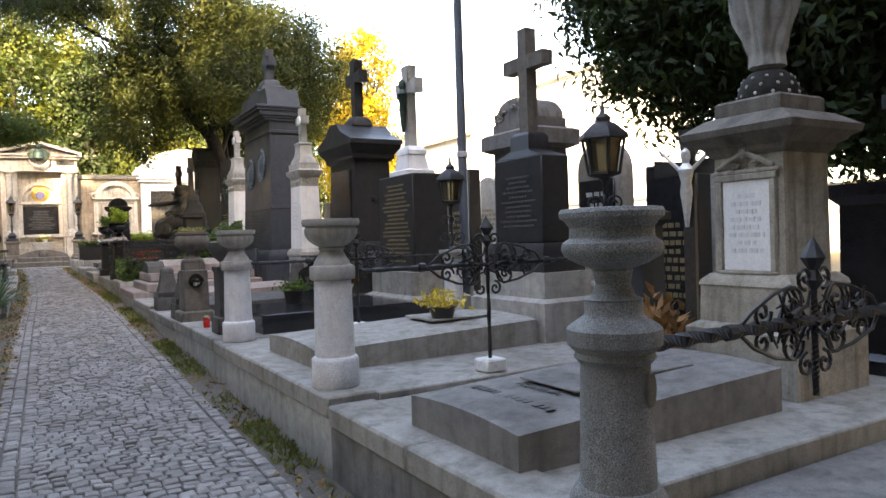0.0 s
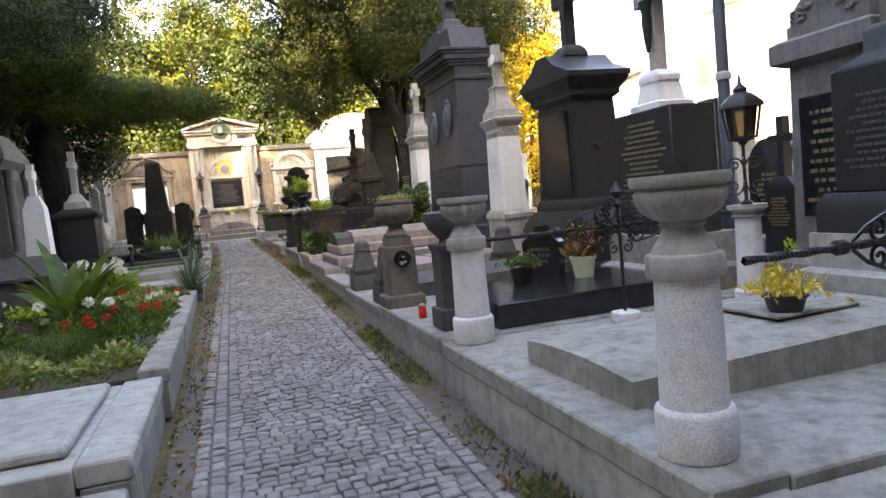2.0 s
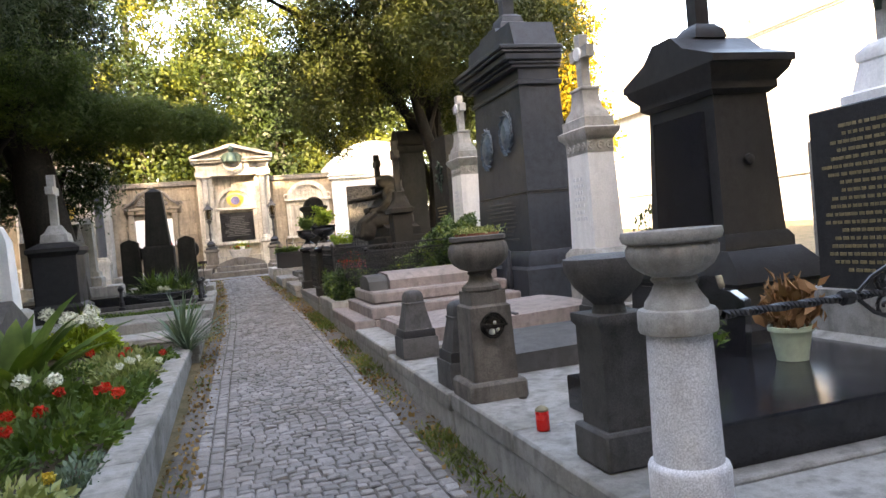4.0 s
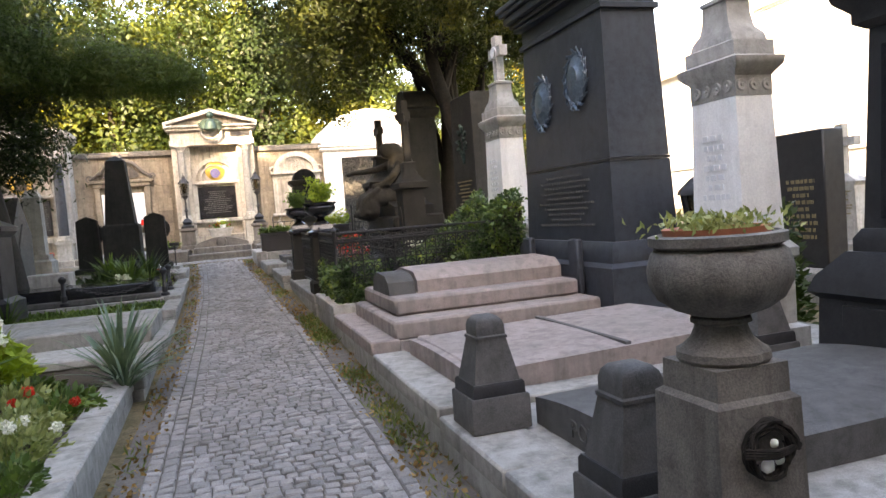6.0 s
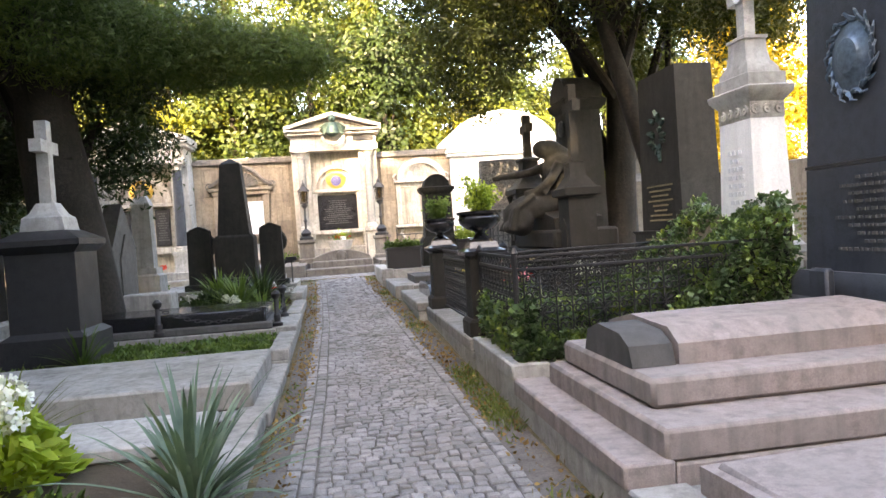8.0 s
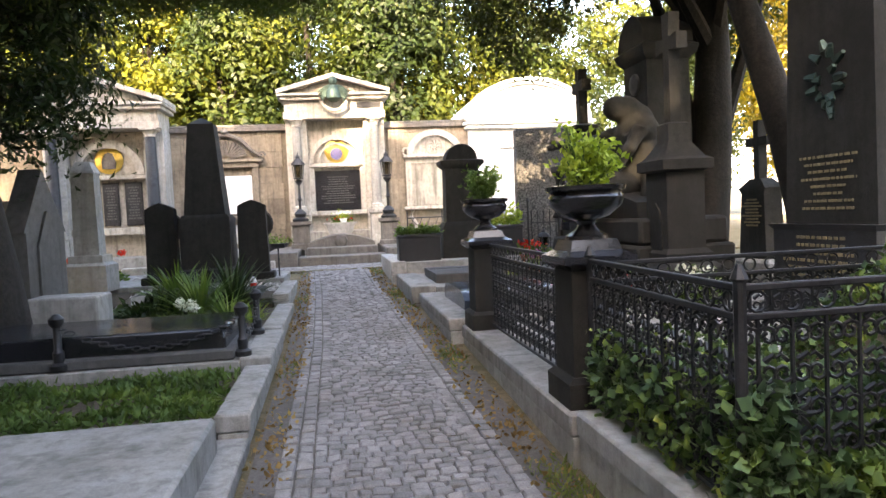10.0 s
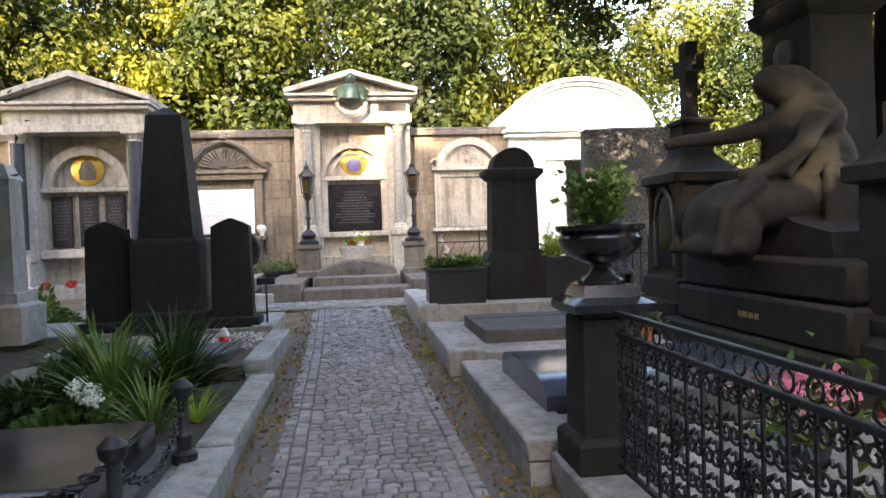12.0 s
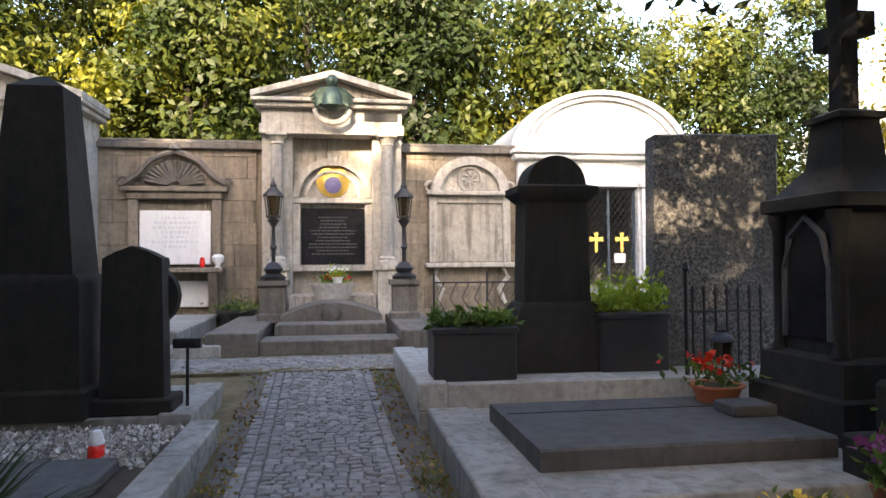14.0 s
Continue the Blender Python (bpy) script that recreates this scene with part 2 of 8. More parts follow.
    "heather": leafy("dry_heather", [(0.0, (0.13, 0.06, 0.03)), (0.5, (0.28, 0.15, 0.07)), (1.0, (0.40, 0.24, 0.14))], 0.1, 4.0, 0.8),
    "petal_white": leafy("white_petals", [(0.0, (0.55, 0.58, 0.50)), (0.5, (0.72, 0.74, 0.70)), (1.0, (0.82, 0.80, 0.78))], 0.2, 3.0),
    "petal_red": leafy("red_petals", [(0.0, (0.40, 0.015, 0.01)), (0.5, (0.62, 0.03, 0.015)), (1.0, (0.75, 0.07, 0.03))], 0.2, 3.0),
    "petal_pink": leafy("pink_petals", [(0.0, (0.45, 0.08, 0.14)), (0.5, (0.6, 0.2, 0.28)), (1.0, (0.7, 0.35, 0.4))], 0.2, 3.0),
    "petal_purple": leafy("purple_petals", [(0.0, (0.12, 0.02, 0.10)), (0.5, (0.25, 0.06, 0.22)), (1.0, (0.38, 0.14, 0.33))], 0.2, 3.0),
    "petal_yellow": leafy("yellow_petals", [(0.0, (0.5, 0.35, 0.03)), (0.5, (0.65, 0.5, 0.1)), (1.0, (0.7, 0.6, 0.25))], 0.2, 3.0),
}
m, nt, bs = nodes("lantern_glass")
bs.inputs["Base Color"].default_value = (0.10, 0.07, 0.03, 1)
bs.inputs["Roughness"].default_value = 0.15
bs.inputs["Transmission Weight"].default_value = 0.6
M["glass"] = m


# ---- mesh helpers ----
def ground_z(y):
    return 0.031 * min(max(y, -6.0), 28.0)


def mesh_of(name, bm, material):
    bmesh.ops.recalc_face_normals(bm, faces=bm.faces)
    me = bpy.data.meshes.new(name)
    bm.to_mesh(me)
    bm.free()
    me.shade_smooth()
    me.set_sharp_from_angle(angle=radians(38))
    me.materials.append(material)
    return me


def part(name, bm, material, parent, label="", kind=""):
    ob = new(name, mesh_of(name, bm, M[material]))
    ob.parent = parent
    return tagged(ob, label=label, kind=kind)


def thing(name, at, label, category, group="", rz=0.0, kind=""):
    ob = new(name)
    ob.empty_display_size = 0.1
    ob.matrix_basis = pose(*at, 0, 0, rz)
    return tagged(ob, label, category, group, kind)


def solid(name, bm, material, label, category, at=(0, 0, 0), rz=0.0, kind="", group=""):
    ob = new(name, mesh_of(name, bm, M[material]))
    ob.matrix_basis = pose(*at, 0, 0, rz)
    return tagged(ob, label, category, group, kind)


def box(bm, x0, x1, y0, y1, z0, z1, b=0.008):
    """A box with chamfered edges."""
    lo, hi = (x0, y0, z0), (x1, y1, z1)
    b = min(b, *[(h - l) * 0.3 for l, h in zip(lo, hi)])
    v = {}
    for c in range(8):
        s = [(c >> k) & 1 for k in range(3)]
        for ax in range(3):
            p = [(hi[k] if s[k] else lo[k]) if k == ax else (hi[k] - b if s[k] else lo[k] + b) for k in range(3)]
            v[c, ax] = bm.verts.new(p)
    for ax in range(3):
        o1, o2 = (ax + 1) % 3, (ax + 2) % 3
        for s in (0, 1):
            q = [(s << ax) | (i << o1) | (j << o2) for i, j in ((0, 0), (1, 0), (1, 1), (0, 1))]
            bm.faces.new([v[c, ax] for c in q])
        for i in (0, 1):
            for j in (0, 1):
                a = (i << o1) | (j << o2)
                e = a | (1 << ax)
                bm.faces.new([v[a, o1], v[a, o2], v[e, o2], v[e, o1]])
    for c in range(8):
        bm.faces.new([v[c, 0], v[c, 1], v[c, 2]])
    return bm


def boxed(*dims, b=0.008):
    return box(bmesh.new(), *dims, b=b)


def stack(bm, rows, cx=0.0, cy=0.0):
    """A loft of rectangles (half width, half depth, z)."""
    prev = None
    for hx, hy, z in rows:
        ring = [bm.verts.new((cx + sx_ * hx, cy + sy_ * hy, z)) for sx_, sy_ in ((-1, -1), (1, -1), (1, 1), (-1, 1))]
        if prev:
            for i in range(4):
                bm.faces.new([prev[i], prev[(i + 1) % 4], ring[(i + 1) % 4], ring[i]])
        else:
            bm.faces.new(ring[::-1])
        prev = ring
    bm.faces.new(prev)
    return bm


def lathe(bm, profile, n=24, cx=0.0, cy=0.0, flute=0.0, lobes=12):
    prev = None
    for r, z in profile:
        ring = []
        for i in range(n):
            a = 2 * math.pi * i / n
            k = r * (1 + flute * abs(math.sin(a * lobes / 2))) if flute else r
            ring.append(bm.verts.new((cx + k * math.cos(a), cy + k * math.sin(a), z)))
        if prev:
            for i in range(n):
                bm.faces.new([prev[i], prev[(i + 1) % n], ring[(i + 1) % n], ring[i]])
        else:
            bm.faces.new(ring[::-1])
        prev = ring
    bm.faces.new(prev)
    return bm


def prism(bm, poly, a0, a1, axis="y"):
    """Extrude a polygon: (x, z) along y, (y, z) along x, or (x, y) along z."""
    def at(p, a):
        return {"y": (p[0], a, p[1]), "x": (a, p[0], p[1]), "z": (p[0], p[1], a)}[axis]
    lo = [bm.verts.new(at(p, a0)) for p in poly]
    hi = [bm.verts.new(at(p, a1)) for p in poly]
    n = len(poly)
    for i in range(n):
        bm.faces.new([lo[i], lo[(i + 1) % n], hi[(i + 1) % n], hi[i]])
    bm.faces.new(lo[::-1])
    bm.faces.new(hi)
    return bm


def tube(bm, pts, r, n=6, taper=None):
    pts = [Vector(p) for p in pts]
    up = Vector((0.13, 0.29, 0.95))
    prev = None
    for i, p in enumerate(pts):
        d = (pts[min(i + 1, len(pts) - 1)] - pts[max(i - 1, 0)]).normalized()
        a = d.cross(up)
        if a.length < 0.05:
            a = d.cross(Vector((1, 0, 0)))
        a.normalize()
        b = d.cross(a)
        k = r if taper is None else r + (taper - r) * i / (len(pts) - 1)
        ring = [bm.verts.new(p + k * (math.cos(t) * a + math.sin(t) * b)) for t in [2 * math.pi * j / n for j in range(n)]]
        if prev:
            for j in range(n):
                bm.faces.new([prev[j], prev[(j + 1) % n], ring[(j + 1) % n], ring[j]])
        else:
            bm.faces.new(ring[::-1])
        prev = ring
    bm.faces.new(prev)
    return bm


def ring_arc(bm, r0, r1, a0, a1, y0, y1, cx=0.0, cz=0.0, n=20, flat=1.0):
    """An arch band in the xz plane, between two radii and two angles."""
    for i in range(n):
        t0, t1 = a0 + (a1 - a0) * i / n, a0 + (a1 - a0) * (i + 1) / n
        q = [(cx + r * math.cos(t), cz + flat * r * math.sin(t)) for r, t in ((r0, t0), (r1, t0), (r1, t1), (r0, t1))]
        prism(bm, q, y0, y1)
    bmesh.ops.remove_doubles(bm, verts=bm.verts, dist=1e-5)
    return bm


def cross_poly(h, w, t, arm, flare=0.0):
    """The outline of a Latin cross of height h, width w, bar t, with its arms' middle at height arm."""
    k, f = t / 2, flare
    return [(-k, 0), (k, 0), (k, arm - k), (w / 2, arm - k - f), (w / 2, arm + k + f), (k, arm + k), (k + f, h), (-k - f, h),
            (-k, arm + k), (-w / 2, arm + k + f), (-w / 2, arm - k - f), (-k, arm - k)]


def spiral(cx, cz, r, turns=1.6, start=0.0, spin=1, n=18, r_end=0.15):
    return [(cx + r * (1 - (1 - r_end) * i / n) * math.cos(start + spin * 2 * math.pi * turns * i / n), 0.0,
             cz + r * (1 - (1 - r_end) * i / n) * math.sin(start + spin * 2 * math.pi * turns * i / n)) for i in range(n + 1)]


def twisted(bm, p0, p1, r, twist=60.0, n=4, step=0.02):
    """A square bar, twisted along its length."""
    p0, p1 = Vector(p0), Vector(p1)
    d = (p1 - p0)
    L = d.length
    d.normalize()
    a = d.cross(Vector((0.1, 0.2, 1)) if abs(d.z) < 0.9 else Vector((1, 0, 0))).normalized()
    b = d.cross(a)
    prev = None
    k = max(2, int(L / step))
    for i in range(k + 1):
        t0 = twist * L * i / k
        ring = [bm.verts.new(p0 + d * (L * i / k) + r * (math.cos(t0 + j * 2 * math.pi / n) * a + math.sin(t0 + j * 2 * math.pi / n) * b)) for j in range(n)]
        if prev:
            for j in range(n):
                bm.faces.new([prev[j], prev[(j + 1) % n], ring[(j + 1) % n], ring[j]])
        prev = ring
    return bm


def text_rows(parent, x0, x1, y, z0, z1, rows, material, seed, name="inscription", label="worn lettering in rows", fill=0.55):
    """Rows of unreadable writing as thin raised bars, on a face that looks along -y."""
    rnd = random.Random(seed)
    bm = bmesh.new()
    dz = (z1 - z0) / rows
    for i in range(rows):
        zc = z1 - (i + 0.5) * dz
        half = (x1 - x0) / 2 * rnd.uniform(0.45, 1.0)
        x = (x0 + x1) / 2 - half
        end = (x0 + x1) / 2 + half
        while x < end:
            w = rnd.uniform(0.6, 1.6) * dz * 0.6
            box(bm, x, min(x + w, end + 0.005), y - 0.004, y + 0.003, zc - dz * fill / 2, zc + dz * fill / 2, 0.001)
            x += w + dz * rnd.uniform(0.12, 0.4)
    return part(name, bm, material, parent, label, "stuff")


def leaf_mesh(name, pos, size, material, wide=0.55, up=0.0, fold=0.18, jitter=0.5, seed=1, lean=None, face=None):
    """Many small folded leaves in one mesh. pos: N x 3 places; size: a length; up: how far they stand upright."""
    rng = np.random.default_rng(seed)
    n = len(pos)
    d = rng.normal(size=(n, 3))
    if lean is not None:
        d = d * 0.6 + lean
    d[:, 2] = d[:, 2] * (1 - abs(up)) + up * 2.2
    d /= np.linalg.norm(d, axis=1)[:, None]
    s = rng.normal(size=(n, 3))
    s -= d * np.sum(s * d, axis=1)[:, None]
    s /= np.linalg.norm(s, axis=1)[:, None]
    if face is not None:
        s = face + rng.normal(size=(n, 3)) * 0.38
        s /= np.linalg.norm(s, axis=1)[:, None]
        d -= s * np.sum(s * d, axis=1)[:, None]
        d /= np.linalg.norm(d, axis=1)[:, None]
        s = np.cross(s, d)
    nrm = np.cross(d, s)
    L = (size * (1 + jitter * (rng.random(n) - 0.5) * 2))[:, None]
    v = np.empty((n, 4, 3))
    v[:, 0] = pos
    v[:, 1] = pos + d * L * 0.45 + s * L * wide * 0.5 + nrm * L * fold
    v[:, 2] = pos + d * L
    v[:, 3] = pos + d * L * 0.45 - s * L * wide * 0.5 + nrm * L * fold
    me = bpy.data.meshes.new(name)
    me.vertices.add(n * 4)
    me.vertices.foreach_set("co", v.reshape(-1))
    me.loops.add(n * 4)
    me.loops.foreach_set("vertex_index", np.arange(n * 4, dtype=np.int32))
    me.polygons.add(n)
    me.polygons.foreach_set("loop_start", np.arange(0, n * 4, 4, dtype=np.int32))
    me.update(calc_edges=True)
    me.materials.append(M[material])
    return me


def clumps(rng, blobs, count, per, spread, shell=0.75):
    """Leaf places, and the way each leaf faces: clumps near the surface of ellipsoids (x, y, z, rx, ry, rz, share)."""
    out, face = [], []
    total = sum(b[6] for b in blobs)
    for x, y, z, rx, ry, rz, share in blobs:
        k = max(1, int(count * share / total))
        d = rng.normal(size=(k, 3))
        d /= np.linalg.norm(d, axis=1)[:, None]
        rad = shell + (1.08 - shell) * rng.random(k)
        c = np.array((x, y, z)) + d * rad[:, None] * np.array((rx, ry, rz))
        off = rng.normal(size=(k, per, 3)) * spread * (0.6 + 0.8 * rng.random((k, 1, 1)))
        off[..., 2] *= 0.7
        out.append((c[:, None, :] + off).reshape(-1, 3))
        f = off / spread + d[:, None, :] * 0.7 + np.array((0, 0, 0.7))
        face.append((f / np.linalg.norm(f, axis=2)[..., None]).reshape(-1, 3))
    return np.concatenate(out), np.concatenate(face)


# ---- ground and path ----
def ground_sheet():
    bm = bmesh.new()
    xs = [-600, -200, -60, -20, -8, -3, 0, 3, 8, 20, 60, 200, 600]
    ys = [-600, -200, -60, -20, -6, 0, 7, 14, 21, 28, 34, 60, 200, 600]
    grid = [[bm.verts.new((x, y, ground_z(y) - 0.035)) for x in xs] for y in ys]
    for j in range(len(ys) - 1):
        for i in range(len(xs) - 1):
            bm.faces.new([grid[j][i], grid[j][i + 1], grid[j + 1][i + 1], grid[j + 1][i]])
    return solid("ground", bm, "verge", "brown soil with moss and fallen leaves", "ground", kind="structure")


ground_sheet()

PATH = [(-7.0, -0.52, 1.47), (5.0, -0.48, 1.46), (12.0, -0.38, 1.46), (16.0, -0.30, 1.42), (20.0, -0.30, 1.30), (24.0, -0.38, 1.16), (27.2, -0.5, 1.08)]


def path_edges(y):
    for (y0, l0, r0), (y1, l1, r1) in zip(PATH, PATH[1:]):
        if y <= y1:
            t = (y - y0) / (y1 - y0)
            return l0 + (l1 - l0) * t, r0 + (r1 - r0) * t
    return PATH[-1][1:]


def stone_sets():
    """Rows of small setts across the path with two rows along each side, and the setts of the cross path."""
    rnd = random.Random(5)
    sets = []
    y = -3.0
    while y < 27.3:
        step = rnd.uniform(0.074, 0.092)
        l, r = path_edges(y)
        l, r = l + 0.16, r - 0.24
        x = l + 0.19
        while x < r - 0.19:
            w = rnd.uniform(0.068, 0.112)
            sag = 0.03 * math.sin(x * 2.3 + y * 1.7) + 0.02 * math.sin(y * 4.1 + x * 5.0)
            sets.append((x + w / 2, y + step / 2 + sag, w, step, rnd))
            x += w
        y += step
    for side in (0, 1):
        for row in (0, 1):
            y = -3.0
            while y < 27.3:
                step = rnd.uniform(0.09, 0.14)
                l, r = path_edges(y)
                x = l + 0.16 + 0.045 + row * 0.095 if side == 0 else r - 0.24 - 0.045 - row * 0.095
                sets.append((x, y + step / 2, 0.09, step, rnd))
                y += step
    y = 27.32
    while y < 28.5:
        step = rnd.uniform(0.085, 0.105)
        x = -7.0
        while x < 9.0:
            w = rnd.uniform(0.085, 0.13)
            sets.append((x + w / 2, y + step / 2 + 0.015 * math.sin(x * 3), w, step, rnd))
            x += w
        y += step
    return sets


def sett_faces(x, y, w, d, z, rnd):
    """A sett: a slightly tilted worn top with sloping sides."""
    w, d = w - rnd.uniform(0.005, 0.011), d - rnd.uniform(0.005, 0.011)
    t1, t2 = rnd.uniform(-0.004, 0.004), rnd.uniform(-0.004, 0.004)
    h = rnd.uniform(-0.004, 0.005)
    v = []
    for k, zz in ((1.0, -0.04), (1.0, -0.008), (0.80, 0.0)):
        for sx_, sy_ in ((-1, -1), (1, -1), (1, 1), (-1, 1)):
            j = 1 + rnd.uniform(-0.1, 0.1)
            v.append((x + sx_ * w / 2 * k * j, y + sy_ * d / 2 * k * j, z + zz + (h + sx_ * t1 + sy_ * t2 if zz > -0.03 else 0)))
    return v


SETT_FACES = [(4 * k + i, 4 * k + (i + 1) % 4, 4 * k + 4 + (i + 1) % 4, 4 * k + 4 + i) for k in (0, 1) for i in range(4)] + [(8, 9, 10, 11)]


def lay_setts():
    bed = bmesh.new()
    ys = [-7.0, -3.0, 0, 5, 12, 16, 20, 24, 27.3]
    rows = [[bed.verts.new((x, y, ground_z(y) - 0.016)) for x in path_edges(y)] for y in ys]
    for a, b in zip(rows, rows[1:]):
        bed.faces.new([a[0], a[1], b[1], b[0]])
    path = solid("path", bed, "joint", "narrow path of small grey granite setts with mossy joints", "path", kind="structure")
    cb = bmesh.new()
    box(cb, -9.0, 12.0, 27.31, 28.7, ground_z(28) - 0.08, ground_z(28) - 0.016, 0.002)
    part("cross_path_bed", cb, "verge", path)
    verts, faces, near = [], [], []
    for x, y, w, d, rnd in stone_sets():
        v = sett_faces(x, y, w, d, ground_z(y), rnd)
        if 2.55 < y < 4.0 and 0.05 < x < 1.3 and len(near) < 290:
            near.append((x, y, v))
        else:
            o = len(verts)
            verts += v
            faces += [tuple(o + i for i in f) for f in SETT_FACES]
    me = bpy.data.meshes.new("setts")
    me.from_pydata(verts, [], faces)
    me.materials.append(M["cobble"])
    rest = new("setts", me)
    rest.parent = path
    tagged(rest, "small worn granite setts in rows", kind="stuff")
    for x, y, v in near:
        me = bpy.data.meshes.new("sett")
        me.from_pydata([(a - x, b - y, c - ground_z(y)) for a, b, c in v], [], SETT_FACES)
        me.materials.append(M["cobble_piece"])
        ob = new("sett", me)
        ob.location = (x, y, ground_z(y))
        ob.parent = path
    return path


def verge_litter():
    """Grass tufts, moss and fallen leaves along both edges of the path."""
    rng = np.random.default_rng(11)

    def strip(n, side, inner, outer, y0=-2.0, y1=27.0):
        y = rng.uniform(y0, y1, n)
        y = y + 0.25 * np.sin(y * 3.1) * rng.random(n)
        e = np.array([path_edges(q)[side] for q in y])
        off = rng.uniform(inner, outer, n)
        x = e + off if side == 0 else e - off
        return np.column_stack([x, y, [ground_z(q) - 0.012 for q in y]])
    keep = lambda p, k: p[(np.sin(p[:, 1] * 1.7) + np.sin(p[:, 1] * 4.3 + 1) * 0.7 + rng.normal(size=len(p)) * 0.5) > k]
    grass = np.concatenate([keep(strip(11000, 1, 0.0, 0.22, -2, 17), 0.05), keep(strip(2500, 1, 0.0, 0.2, 14, 27), 0.5), keep(strip(1800, 0, 0.0, 0.15), 0.6)])
    ob = new("grass_tufts", leaf_mesh("grass_tufts", grass, 0.05, "leaf_grass", 0.2, 0.55, 0.05, 0.6, 12))
    tagged(ob, "thin grass and moss between path and kerb", "grass", kind="stuff")
    dry = np.concatenate([strip(1700, 1, 0.0, 0.3), strip(2600, 0, -0.02, 0.22), strip(900, 1, 0.0, 0.25, 9, 27)])
    dry[:, 2] += 0.012
    ob = new("fallen_leaves", leaf_mesh("fallen_leaves", dry, 0.035, "leaf_dry", 0.7, 0.0, 0.1, 0.5, 13))
    tagged(ob, "dry brown and yellow fallen leaves", "leaves", kind="stuff")


# ---- grave plots on both sides ----
def plot(x0, x1, y0, y1, top, left=False, material="concrete", coping=0.30, lip=0.13, wall="concrete_light", deck=None, label="grave plot edged with weathered grey stone kerb", deck_drop=0.02):
    """A raised plot: wall below, coping along the path, a deck behind it. The path lies at x0 (or at x1 for the left side)."""
    g0 = ground_z((y0 + y1) / 2) - 0.10
    t = thing("grave_plot", (0, (y0 + y1) / 2, g0), label, "grave plot")
    w, h = (y1 - y0) / 2 - 0.004, top - g0
    edge, s = (x1, -1) if left else (x0, 1)

    def span(a, b):
        return (edge + s * a, edge + s * b) if s > 0 else (edge + s * b, edge + s * a)
    n = max(1, round((y1 - y0) / 1.3))
    for i in range(n):
        a, b_ = -w + 2 * w * i / n, -w + 2 * w * (i + 1) / n
        part("coping", boxed(*span(0, coping), a + 0.003, b_ - 0.003, h - lip, h - 0.003 * ((i * 7) % 3), b=0.014), material, t)
    part("kerb_wall", boxed(*span(0.018, coping - 0.02), -w + 0.002, w - 0.002, 0, h - lip - 0.001, b=0.004), wall, t)
    far = abs(x1 - x0)
    part("deck", boxed(*span(coping + 0.003, far), -w + 0.002, w - 0.002, 0, h - deck_drop, b=0.01), deck or material, t)
    return t


RIGHT = [  # kerb x, y from, y to, top, coping width, stone
    (1.46, -4.0, 1.88, 0.43, 0.30, "slab_mid"), (1.46, 1.88, 3.87, 0.53, 0.30, "concrete"), (1.46, 3.87, 6.86, 0.57, 0.34, "concrete"),
    (1.47, 6.86, 9.12, 0.58, 0.34, "concrete"), (1.46, 9.12, 11.12, 0.56, 0.36, "concrete"), (1.46, 11.12, 12.98, 0.60, 0.30, "concrete"),
    (1.46, 12.98, 15.02, 0.70, 0.26, "pink"), (1.46, 15.02, 16.55, 0.80, 0.30, "concrete_light"), (1.43, 16.55, 19.80, 0.78, 0.34, "concrete"),
    (1.30, 19.80, 22.3, 0.84, 0.34, "concrete"), (1.20, 22.3, 24.62, 0.92, 0.34, "concrete"), (1.12, 24.62, 27.25, 1.12, 0.26, "concrete_light")]
for x, y0, y1, top, cop, mat_ in RIGHT:
    plot(x, 5.0, y0, y1, top, False, mat_, cop, 0.13 if y1 < 24.5 else 0.24, "slab_mid" if y1 < 3.9 else "concrete_light")
LEFT = [  # kerb x, y from, y to, top, deck
    (-0.56, -3.0, 4.0, 0.32, "concrete"), (-0.55, 4.0, 5.55, 0.40, "concrete"), (-0.52, 5.55, 7.35, 0.54, "concrete_light"),
    (-0.47, 7.35, 13.45, 0.60, "soil"), (-0.38, 13.45, 15.25, 0.60, "soil"), (-0.35, 15.25, 17.36, 0.58, "concrete"),
    (-0.34, 17.36, 18.85, 0.72, "soil"), (-0.34, 18.85, 20.3, 0.78, "concrete"), (-0.36, 20.3, 22.4, 0.80, "soil"),
    (-0.42, 22.4, 24.45, 0.93, "soil"), (-0.62, 24.45, 25.9, 0.98, "concrete")]
for x, y0, y1, top, deck in LEFT:
    plot(-5.0, x, y0, y1, top, True, "concrete_light" if y0 < 7 else "concrete", 0.22 if deck == "soil" else 0.26, 0.12, "concrete", deck,
         "grave bed edged with grey stone kerb" if deck == "soil" else "grave plot edged with grey stone kerb", 0.05 if deck == "soil" else 0.02)


# ---- back wall with its tombs ----
YW = 33.2
Z0 = ground_z(28)


